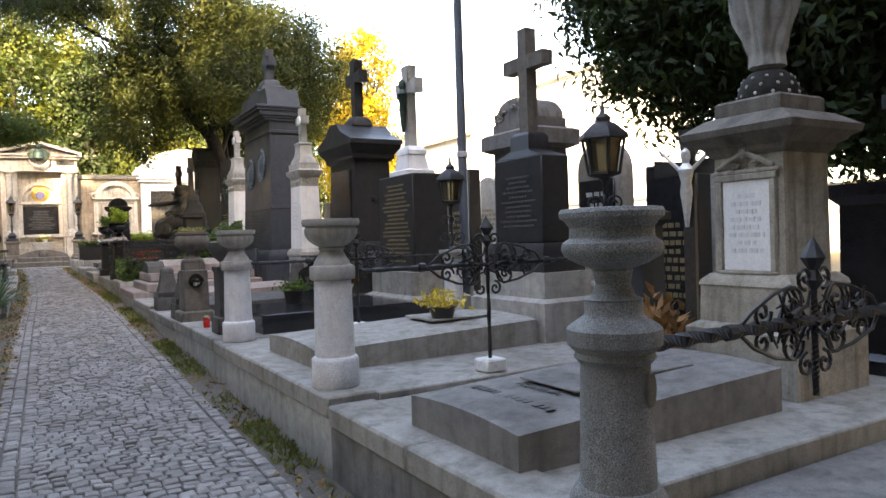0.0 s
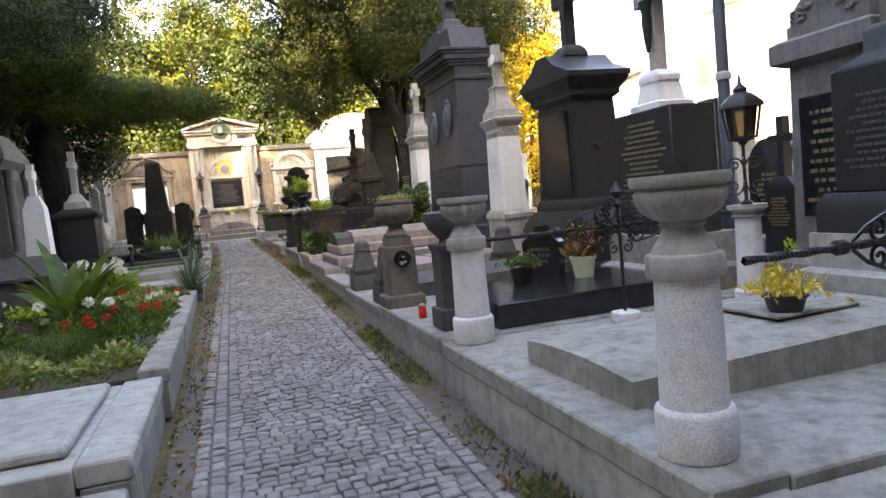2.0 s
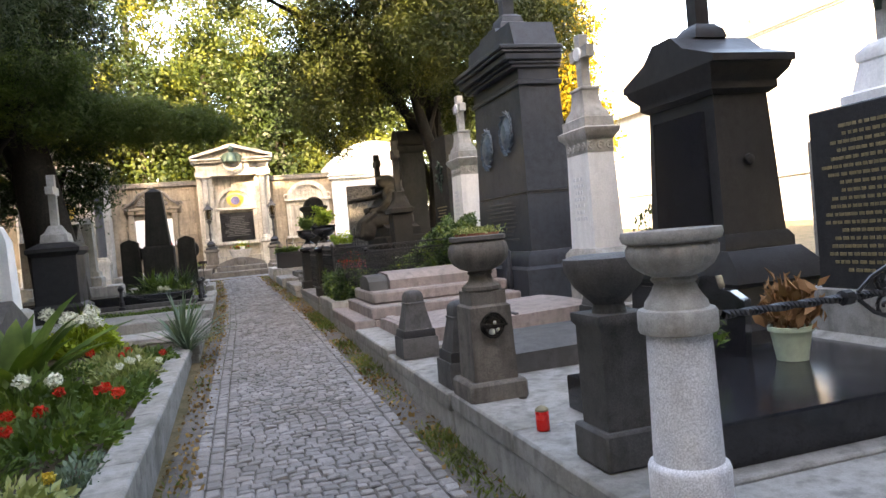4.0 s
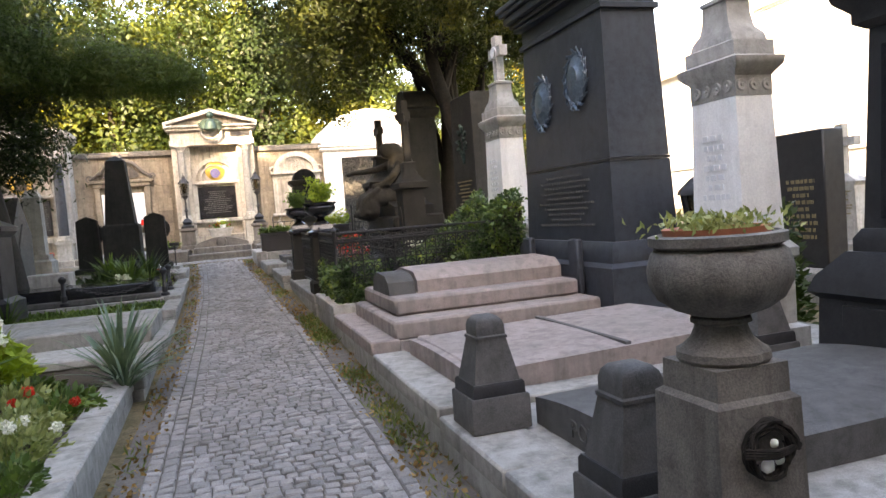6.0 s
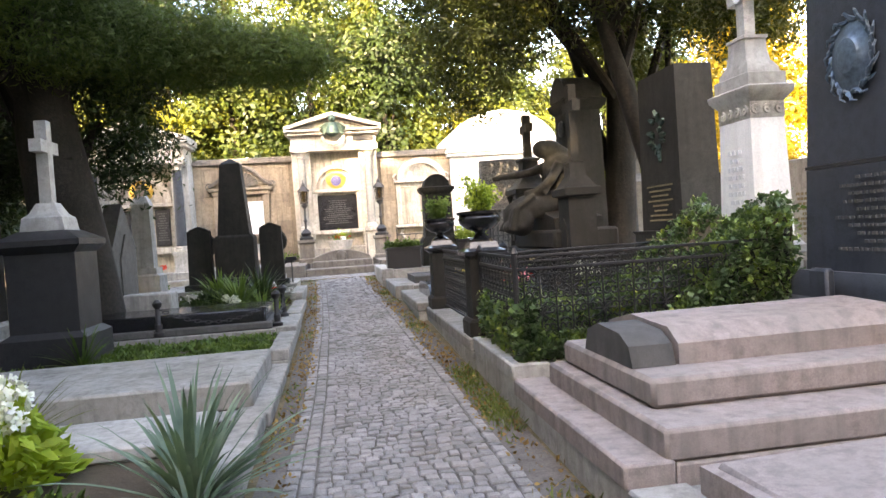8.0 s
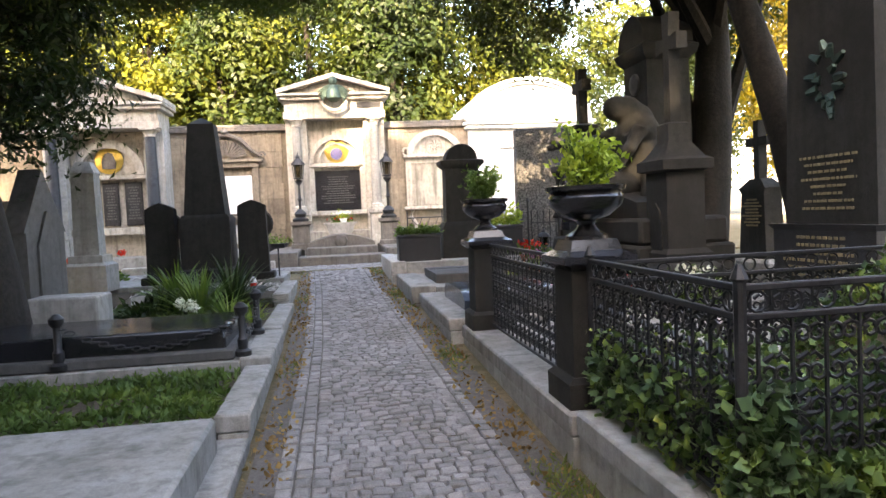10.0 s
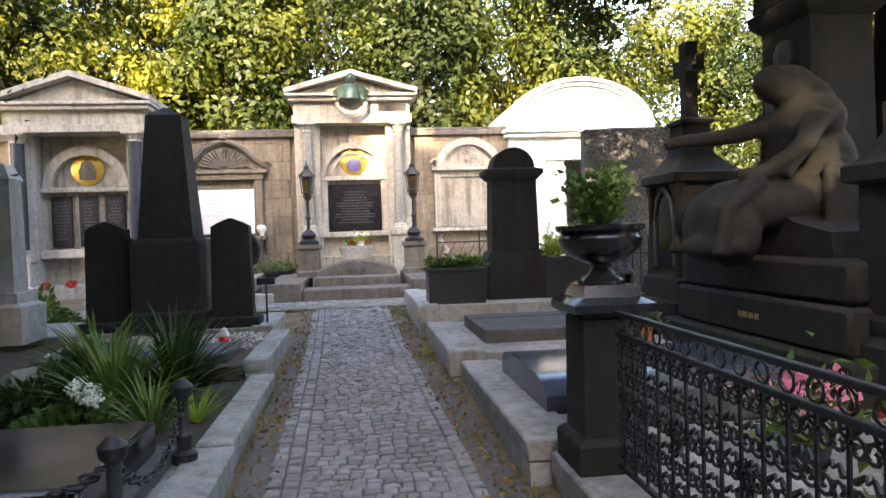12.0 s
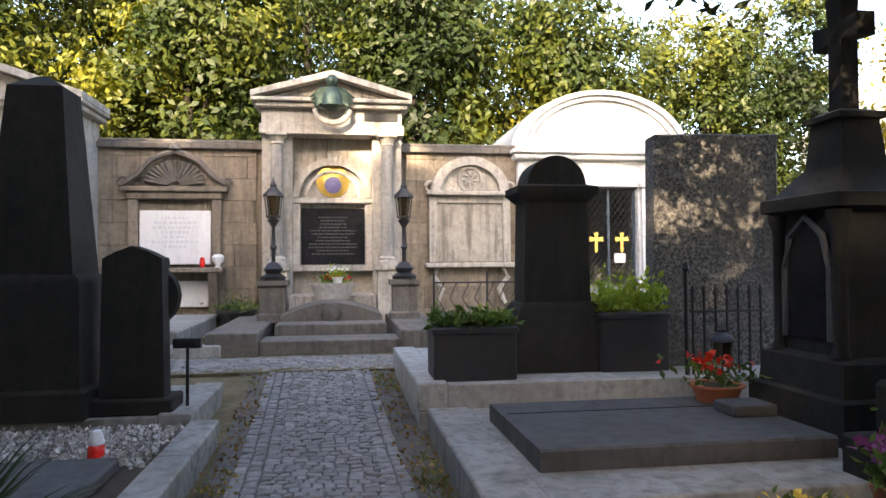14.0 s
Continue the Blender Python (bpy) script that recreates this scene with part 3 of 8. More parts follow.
def back_wall():
    wall = solid("wall_north", boxed(-16.0, 4.3, YW + 0.06, YW + 0.6, Z0 - 0.2, 4.42, b=0.01), "sandstone_wall", "old sandstone boundary wall with stained ashlar blocks", "wall", kind="structure")
    part("coping", box(boxed(-16.0, 4.3, YW - 0.10, YW + 0.7, 4.42, 4.55, b=0.02), -16.0, 4.3, YW - 0.03, YW + 0.63, 4.55, 4.62, 0.02), "brown", wall, "dark weathered stone coping")
    rnd = random.Random(9)
    base = mesh_of("stone_block", boxed(-0.5, 0.5, -0.5, 0.5, -0.5, 0.5, b=0.02), M["sandstone"])
    z = Z0 - 0.1
    k = 0
    while z < 4.40:
        h = min(0.44, 4.42 - z)
        for xa, xb in ((-4.4, -1.15), (1.85, 4.28)):
            x = xa - (0.4 if k % 2 else 0.0)
            while x < xb:
                w = rnd.uniform(0.75, 1.0)
                a, b = max(x, xa), min(x + w, xb)
                if b - a > 0.08:
                    ob = new("stone_block", base)
                    ob.matrix_basis = Matrix.Translation(((a + b) / 2, YW + 0.06 + rnd.uniform(0, 0.008), z + h / 2)) @ Matrix.Diagonal((b - a - 0.008, 0.12, h - 0.008, 1))
                    ob.parent = wall
                x += w
        z += h
        k += 1
    return wall


back_wall()


def gable(bm, half, z0, z1, y0, y1, t=0.12):
    """Raking cornice of a pediment: two sloping bars."""
    for s in (-1, 1):
        prism(bm, [(s * half, z0), (s * half, z0 + t), (0, z1 + t * 0.9), (0, z1 - t * 0.2)], y0, y1)
    return bm


def capital_column(parent, x, y, z0, z1, r, material, cap="trim_stone"):
    col = part("column", lathe(bmesh.new(), [(r, z0 + 0.16), (r, z0 + 0.9), (r * 0.86, z1 - 0.22)], 20, x, y, 0.05, 16), material, parent, "slender fluted column")
    part("base", lathe(bmesh.new(), [(r * 1.45, z0), (r * 1.45, z0 + 0.06), (r * 1.25, z0 + 0.08), (r * 1.3, z0 + 0.12), (r * 1.02, z0 + 0.165)], 20, x, y), cap, col)
    bm = lathe(bmesh.new(), [(r * 0.9, z1 - 0.22), (r * 1.05, z1 - 0.2), (r * 0.95, z1 - 0.17), (r * 1.25, z1 - 0.08), (r * 1.4, z1 - 0.06)], 20, x, y)
    box(bm, x - r * 1.5, x + r * 1.5, y - r * 1.5, y + r * 1.5, z1 - 0.058, z1, 0.01)
    part("capital", bm, cap, col)


def aedicule():
    """The tall tomb with columns, niche and pediment in the middle of the back wall."""
    cx = 0.36
    t = thing("temple_tomb", (cx, YW, Z0), "tall pale stone tomb with columns, pediment and dark plaque", "tomb")
    z = lambda a: a - Z0
    for s in (-1, 1):
        part("pier", boxed(s * 1.07 - 0.29, s * 1.07 + 0.29, -0.45, 0.2, -0.1, z(4.66), b=0.01), "trim_stone", t)
    part("niche_back", boxed(-0.78, 0.78, -0.12, 0.15, -0.1, z(4.66), b=0.005), "plaster", t, "stained plaster niche")
    part("entablature", box(box(boxed(-1.40, 1.40, -0.62, 0.2, z(4.66), z(4.86), b=0.01), -1.36, 1.36, -0.58, 0.2, z(4.86), z(5.16), 0.01), -1.46, 1.46, -0.72, 0.2, z(5.16), z(5.26), 0.02), "trim_stone", t)
    bm = boxed(-1.54, 1.54, -0.80, 0.2, z(5.26), z(5.34), b=0.02)
    gable(bm, 1.54, z(5.34), z(5.78), -0.80, 0.2, 0.11)
    part("cornice", bm, "trim_stone", t)
    part("tympanum", prism(bmesh.new(), [(-1.4, z(5.335)), (1.4, z(5.335)), (0, z(5.75))], -0.55, 0.15), "plaster", t)
    for s in (-1, 1):
        capital_column(t, s * 1.06, -0.62, z(2.12), z(4.655), 0.13, "concrete")
        part("pedestal", stack(bmesh.new(), [(0.24, 0.24, -0.05), (0.24, 0.24, 0.12), (0.2, 0.2, 0.15), (0.2, 0.2, z(1.98)), (0.25, 0.25, z(2.02)), (0.25, 0.25, z(2.118))], s * 1.06, -0.62), "trim_stone", t)
    part("arch", ring_arc(bmesh.new(), 0.66, 0.80, 0, math.pi, -0.24, -0.10, 0, z(3.46)), "trim_stone", t, "round arch moulding")
    part("inner_arch", ring_arc(bmesh.new(), 0.50, 0.56, 0, math.pi, -0.18, -0.11, 0, z(3.46)), "trim_stone", t)
    part("arch_sill", boxed(-0.82, 0.82, -0.28, -0.10, z(3.34), z(3.45), b=0.015), "trim_stone", t)
    part("keystone", prism(bmesh.new(), [(-0.07, z(4.10)), (0.07, z(4.10)), (0.11, z(4.34)), (-0.11, z(4.34))], -0.30, -0.105), "trim_stone", t)
    part("halo", lathe(bmesh.new(), [(0.33, 0), (0.33, 0.02), (0.30, 0.03)], 24), "gold", t, "gilded mosaic disc").matrix_basis = pose(0, -0.12, z(3.80), 90)
    part("mosaic", lathe(bmesh.new(), [(0.17, 0), (0.17, 0.01), (0.12, 0.02)], 20), "mosaic_blue", t, "blue and red mosaic").matrix_basis = pose(0, -0.145, z(3.72), 90)
    for s in (-1, 1):
        part("jamb", boxed(s * 0.72 - 0.08, s * 0.72 + 0.08, -0.26, -0.10, z(2.0), z(3.335), b=0.012), "trim_stone", t)
    plq = part("plaque", boxed(-0.63, 0.63, -0.17, -0.115, z(2.12), z(3.25), b=0.012), "polished", t, "dark polished stone plaque")
    text_rows(plq, -0.5, 0.5, -0.172, z(2.3), z(3.1), 12, "greytext", 3, fill=0.4)
    part("sill", boxed(-0.85, 0.85, -0.34, -0.10, z(1.98), z(2.11), b=0.02), "trim_stone", t)
    # bronze bust with wings in the pediment
    bm = lathe(bmesh.new(), [(0.08, z(5.07)), (0.22, z(5.16)), (0.20, z(5.35)), (0.13, z(5.48)), (0.07, z(5.53)), (0.11, z(5.60)), (0.12, z(5.67)), (0.08, z(5.74)), (0.02, z(5.77))], 14, 0, -0.86)
    for s in (-1, 1):
        for k in range(7):
            tube(bm, [(s * 0.08, -0.88, z(5.49) - 0.03 * k), (s * (0.24 + 0.01 * k), -0.9, z(5.46) - 0.05 * k), (s * (0.42 - 0.03 * k), -0.86, z(5.32) - 0.06 * k)], 0.05, 6, 0.02)
    tagged(part("bronze_relief", bm, "bronze", t), "green bronze winged relief", kind="stuff")
    part("garland", tube(bmesh.new(), [(0.32 * math.cos(a), -0.84, z(5.10) + 0.26 * math.sin(a)) for a in [math.pi + i * math.pi / 14 for i in range(15)]], 0.06, 8), "trim_stone", t)
    part("name_panel", boxed(0.62, 1.28, -0.60, -0.575, z(4.94), z(5.10), b=0.005), "granite_dark", t, "narrow dark panel")
    # plinth and steps in front
    part("step", boxed(-1.0, 1.0, -4.25, -3.5, -0.05, 0.17, b=0.02), "brown", t)
    part("step", boxed(-0.85, 0.85, -3.5, -2.9, -0.05, 0.34, b=0.02), "brown", t)
    for s in (-1, 1):
        part("plinth", boxed(s * 1.36 - 0.36, s * 1.36 + 0.36, -4.3, -0.46, -0.05, 0.30, b=0.02), "brown", t)
    bm = prism(bmesh.new(), [(-0.82, 0.3)] + [(-0.82 + 1.64 * i / 12, 0.42 + 0.20 * math.sin(math.pi * i / 12)) for i in range(13)] + [(0.82, 0.3)], -2.88, -1.2)
    part("ledger", bm, "brown", t, "low curved stone ledger")
    part("crest", lathe(bmesh.new(), [(0.02, -0.02), (0.17, 0.0), (0.15, 0.05), (0.03, 0.09)], 8), "brown", t, "carved crest").matrix_basis = pose(0, -2.9, 0.46, 90)
    part("back_plinth", boxed(-0.8, 0.8, -1.19, -0.13, -0.05, z(1.55), b=0.02), "plaster", t)
    return t


aedicule()


def stone_lantern(x, y):
    """An ornate iron lantern on a stone pedestal before the temple tomb."""
    t = thing("lantern_post", (x, y, Z0 + 0.3), "ornate dark iron lantern on a stone pedestal", "lantern", "lanterns at the temple tomb")
    part("pedestal", stack(bmesh.new(), [(0.25, 0.25, -0.03), (0.25, 0.25, 0.10), (0.21, 0.21, 0.13), (0.21, 0.21, 0.56), (0.26, 0.26, 0.60), (0.26, 0.26, 0.68)]), "brown", t)
    part("foot", lathe(bmesh.new(), [(0.20, 0.68), (0.21, 0.74), (0.12, 0.80), (0.16, 0.88), (0.10, 0.96), (0.05, 1.0)], 12, 0, 0, 0.15, 8), "iron", t)
    part("stem", lathe(bmesh.new(), [(0.035, 0.99), (0.035, 1.2), (0.065, 1.25), (0.035, 1.3), (0.03, 1.6), (0.11, 1.72), (0.05, 1.76)], 10), "iron", t)
    cage = part("cage", lathe(bmesh.new(), [(0.11, 1.765), (0.13, 1.78), (0.13, 1.80), (0.05, 1.81)], 6), "iron", t)
    for k in range(6):
        a = k * math.pi / 3
        tube_ = tube(bmesh.new(), [(0.11 * math.cos(a), 0.11 * math.sin(a), 1.79), (0.15 * math.cos(a), 0.15 * math.sin(a), 2.14)], 0.012, 5)
        part("bar", tube_, "iron", cage)
    part("glass", lathe(bmesh.new(), [(0.085, 1.80), (0.12, 2.13)], 6), "glass", t, "amber lantern glass")
    part("roof", lathe(bmesh.new(), [(0.18, 2.13), (0.17, 2.17), (0.08, 2.26), (0.05, 2.30), (0.06, 2.33), (0.015, 2.40), (0.005, 2.48)], 6), "iron", t)
    return t


stone_lantern(-0.64, 31.2)
stone_lantern(1.62, 31.2)


def wall_tomb_left():
    t = thing("wall_tomb", (-2.69, YW, Z0), "sandstone wall tomb with fan pediment and white plaque", "tomb")
    z = lambda a: a - Z0
    for s in (-1, 1):
        part("jamb", boxed(s * 0.78 - 0.09, s * 0.78 + 0.09, -0.14, -0.002, z(2.0), z(3.42), b=0.015), "sandstone", t)
    part("lintel", box(boxed(-0.9, 0.9, -0.16, -0.002, z(3.42), z(3.56), b=0.015), -1.0, 1.0, -0.22, -0.002, z(3.56), z(3.66), 0.02), "sandstone", t)
    part("plaque", boxed(-0.67, 0.67, -0.08, -0.004, z(2.14), z(3.20), b=0.01), "marble", t, "white marble plaque")
    text_rows(t, -0.45, 0.45, -0.083, z(2.45), z(3.1), 7, "paletext", 4)
    fan = bmesh.new()
    for k in range(17):
        a = math.radians(12 + k * 156 / 16)
        r = 0.50
        tube(fan, [(0.12 * math.cos(a), -0.05, z(3.68) + 0.1 * math.sin(a)), (r * math.cos(a) * 1.15, -0.09, z(3.68) + r * math.sin(a))], 0.022, 5, 0.045)
    tagged(part("fan", fan, "brown", t), "carved brown stone shell fan", kind="stuff")
    bm = bmesh.new()
    for s in (-1, 1):
        tube(bm, [(s * 0.98, -0.10, z(3.72)), (s * 0.70, -0.12, z(3.90)), (s * 0.45, -0.12, z(4.18)), (s * 0.2, -0.12, z(4.30)), (0, -0.12, z(4.36))], 0.055, 6)
        tube(bm, [(s * 0.98 + 0.1 * math.cos(a), -0.1, z(3.74) + 0.1 * math.sin(a)) for a in [i * 0.6 for i in range(10)]], 0.035, 6, 0.015)
    lathe(bm, [(0.02, z(4.34)), (0.12, z(4.40)), (0.08, z(4.48)), (0.02, z(4.52))], 8, 0, -0.12)
    part("scroll_pediment", bm, "brown", t, "carved scroll pediment")
    part("ledge", boxed(-0.95, 0.95, -0.45, -0.003, z(1.98), z(2.08), b=0.02), "sandstone", t)
    for s in (-1, 1):
        part("bracket", prism(bmesh.new(), [(-0.42, z(1.975)), (-0.02, z(1.975)), (-0.02, z(0.98)), (-0.24, z(0.98)), (-0.20, z(1.4)), (-0.30, z(1.6))], s * 0.75 - 0.08, s * 0.75 + 0.08, "x"), "sandstone", t)
    part("lower_plaque", boxed(-0.45, 0.62, -0.06, -0.004, z(1.30), z(1.82), b=0.01), "marble", t, "small white marble plaque")
    part("slab", boxed(-1.0, 0.9, -3.9, -0.5, 0.0, 0.32, b=0.03), "concrete", t)
    part("front_kerb", boxed(-1.7, 1.55, -4.35, -4.1, -0.05, 0.14, b=0.02), "concrete_light", t, "pale stone front kerb")
    for x in (-0.1, 0.55):
        v = solid("votive_candle", lathe(bmesh.new(), [(0.05, 0), (0.055, 0.10), (0.04, 0.16), (0.045, 0.18), (0.01, 0.2)], 12), "redglass" if x > 0 else "granite_dark", "small votive candle on the tomb ledge", "candle", (-2.69 + x, YW - 0.3, 2.082))
    solid("white_urn", lathe(bmesh.new(), [(0.06, 0), (0.04, 0.03), (0.11, 0.12), (0.12, 0.2), (0.07, 0.25)], 12), "marble", "small white urn on the tomb ledge", "urn", (-1.85, YW - 0.28, 2.082))


wall_tomb_left()


def wall_tomb_right():
    t = thing("wall_tomb", (3.18, YW, Z0), "sandstone wall tomb with round arched rosette and panel", "tomb")
    z = lambda a: a - Z0
    arch = ring_arc(bmesh.new(), 0.62, 0.82, 0.0, math.pi, -0.20, -0.003, 0, z(3.62), flat=0.88)
    part("arch", arch, "trim_stone", t)
    part("lunette", prism(bmesh.new(), [(0.63 * math.cos(a), z(3.62) + 0.555 * math.sin(a)) for a in [i * math.pi / 16 for i in range(17)]], -0.08, -0.003), "trim_stone", t)
    part("arch_base", boxed(-0.92, 0.92, -0.24, -0.003, z(3.53), z(3.615), b=0.02), "trim_stone", t)
    for s in (-1, 1):
        part("scroll", tube(bmesh.new(), [(s * 0.84 + s * 0.09 * math.cos(a), -0.1, z(3.72) + 0.10 * math.sin(a)) for a in [i * 0.6 for i in range(11)]], 0.04, 6, 0.02), "trim_stone", t)
    ros = bmesh.new()
    for k in range(9):
        a = k * 2 * math.pi / 9
        tube(ros, [(0.07 * math.cos(a), -0.10, z(3.88) + 0.07 * math.sin(a)), (0.17 * math.cos(a + 0.5), -0.13, z(3.88) + 0.17 * math.sin(a + 0.5))], 0.035, 5, 0.02)
    ring_arc(ros, 0.22, 0.27, 0, 2 * math.pi, -0.13, -0.08, 0, z(3.88), 24)
    part("rosette", ros, "trim_stone", t, "carved rosette wreath")
    part("surround", box(box(boxed(-0.86, -0.70, -0.10, -0.003, z(2.15), z(3.525), b=0.012), 0.70, 0.86, -0.10, -0.003, z(2.15), z(3.525), 0.012), -0.698, 0.698, -0.10, -0.003, z(3.38), z(3.525), 0.01), "trim_stone", t)
    part("panel", boxed(-0.695, 0.695, -0.06, -0.003, z(2.16), z(3.375), b=0.005), "plaster", t, "smooth weathered panel")
    part("ledge", boxed(-0.95, 0.95, -0.22, -0.003, z(2.04), z(2.145), b=0.02), "trim_stone", t)
    for s in (-1, 1):
        part("bracket", tube(bmesh.new(), [(s * 0.7, -0.1, z(2.03)), (s * 0.78, -0.18, z(1.85)), (s * 0.6, -0.14, z(1.6)), (s * 0.72, -0.1, z(1.3))], 0.06, 6), "trim_stone", t)
    f = thing("grave_railing", (2.9, 29.7, Z0), "low rusty iron railing with bent bars", "railing")
    for x in (-0.95, -0.1, 0.75):
        part("post", tube(bmesh.new(), [(x, 0, -0.03), (x, 0, 1.05), (x, 0, 1.12)], 0.022, 6, 0.012), "iron", f)
    for k in (0.2, 0.95):
        part("rail", tube(bmesh.new(), [(-0.95, 0, k), (0.75, 0, k)], 0.014, 5), "iron", f)
    for k in range(8):
        x = -0.85 + k * 0.2
        part("bar", tube(bmesh.new(), [(x, 0, 0.2), (x + 0.08, 0, 0.5), (x - 0.05, 0, 0.7), (x + 0.06, 0, 0.95)], 0.01, 5), "iron", f)


wall_tomb_right()


def pavilion():
    """The white burial chapel with a barrel gable and a latticed gate."""
    cx, half = 6.05, 1.85
    t = thing("burial_chapel", (cx, YW - 0.15, Z0), "white plastered burial chapel with round gable and lattice gate", "chapel")
    z = lambda a: a - Z0
    gl, gr = -0.42, 0.80
    bm = box(bmesh.new(), -half, gl, 0, 0.4, -0.1, z(4.3), 0.01)
    box(bm, gr, half, 0, 0.4, -0.1, z(4.3), 0.01)
    box(bm, gl, gr, 0, 0.4, z(3.75), z(4.3), 0.005)
    part("front_wall", bm, "whitewash", t)
    for s in (-1, 1):
        part("side_wall", boxed(s * (half - 0.2) - 0.2, s * (half - 0.2) + 0.2, 0.41, 4.0, -0.1, z(4.3), b=0.01), "whitewash", t)
    part("rear_wall", boxed(-half + 0.41, half - 0.41, 3.6, 4.0, -0.1, z(4.3), b=0.01), "whitewash", t)
    bm = boxed(-half - 0.1, half + 0.1, -0.14, 0.4, z(4.3), z(4.42), b=0.03)
    part("cornice", box(bm, -half - 0.16, half + 0.16, -0.2, 0.4, z(4.42), z(4.5), 0.02), "whitewash", t)
    for x in (gl - 0.26, gr + 0.26):
        part("pilaster", box(boxed(x - 0.2, x + 0.2, -0.08, -0.002, -0.05, z(3.72), b=0.012), x - 0.26, x + 0.26, -0.14, -0.002, z(3.72), z(3.84), 0.02), "whitewash", t)
    flat = 0.68
    part("lunette", prism(bmesh.new(), [(1.62 * math.cos(a), z(4.5) + 1.62 * flat * math.sin(a)) for a in [i * math.pi / 28 for i in range(29)]], -0.02, 0.3), "whitewash", t)
    for r0, r1, y0 in ((1.60, 1.74, -0.10), (1.745, 1.88, -0.18)):
        part("arch_moulding", ring_arc(bmesh.new(), r0, r1, 0, math.pi, y0, 0.3, 0, z(4.5), 36, flat), "whitewash", t)
    part("roof", ring_arc(bmesh.new(), 1.84, 1.93, 0, math.pi, 0.305, 4.1, 0, z(4.5), 36, flat), "asphalt_roof", t, "blue-grey sheet barrel roof")
    g = part("gate", box(box(boxed(gl, gl + 0.06, 0.16, 0.2, 0, z(3.7)), gr - 0.06, gr, 0.16, 0.2, 0, z(3.7)), (gl + gr) / 2 - 0.03, (gl + gr) / 2 + 0.03, 0.16, 0.2, 0, z(3.7)), "bluepot", t, "grey metal gate with diagonal lattice")
    for x0, x1 in ((gl + 0.06, (gl + gr) / 2 - 0.03), ((gl + gr) / 2 + 0.03, gr - 0.06)):
        part("gate_panel", boxed(x0, x1, 0.165, 0.19, 0.02, z(1.65), b=0.005), "granite_grey", g, "grey sheet panel")
        w = x1 - x0
        lat = bmesh.new()
        for k in range(-6, 14):
            for s in (-1, 1):
                za, zb = z(1.65) + k * 0.17, z(1.65) + k * 0.17 + w * 1.35
                lo, hi = max(za, z(1.65)), min(zb, z(3.66))
                if hi - lo > 0.03:
                    fx = lambda q: (x0 + (q - za) / 1.35) if s > 0 else (x1 - (q - za) / 1.35)
                    tube(lat, [(fx(lo), 0.18, lo), (fx(hi), 0.18, hi)], 0.008, 4)
        part("lattice", lat, "iron", g)
        part("gold_cross", prism(bmesh.new(), [(a + (x0 + x1) / 2, b + z(2.35)) for a, b in cross_poly(0.42, 0.30, 0.06, 0.28, 0.02)], 0.135, 0.155), "gold", g, "gilded cross")
    part("notice", boxed(0.30, 0.55, 0.12, 0.13, z(2.12), z(2.32), b=0.002), "marble", g, "small pale blue notice")
    part("floor_slab", boxed(-half, half, -1.2, -0.15, -0.05, 0.12, b=0.02), "concrete", t)
    return t


pavilion()


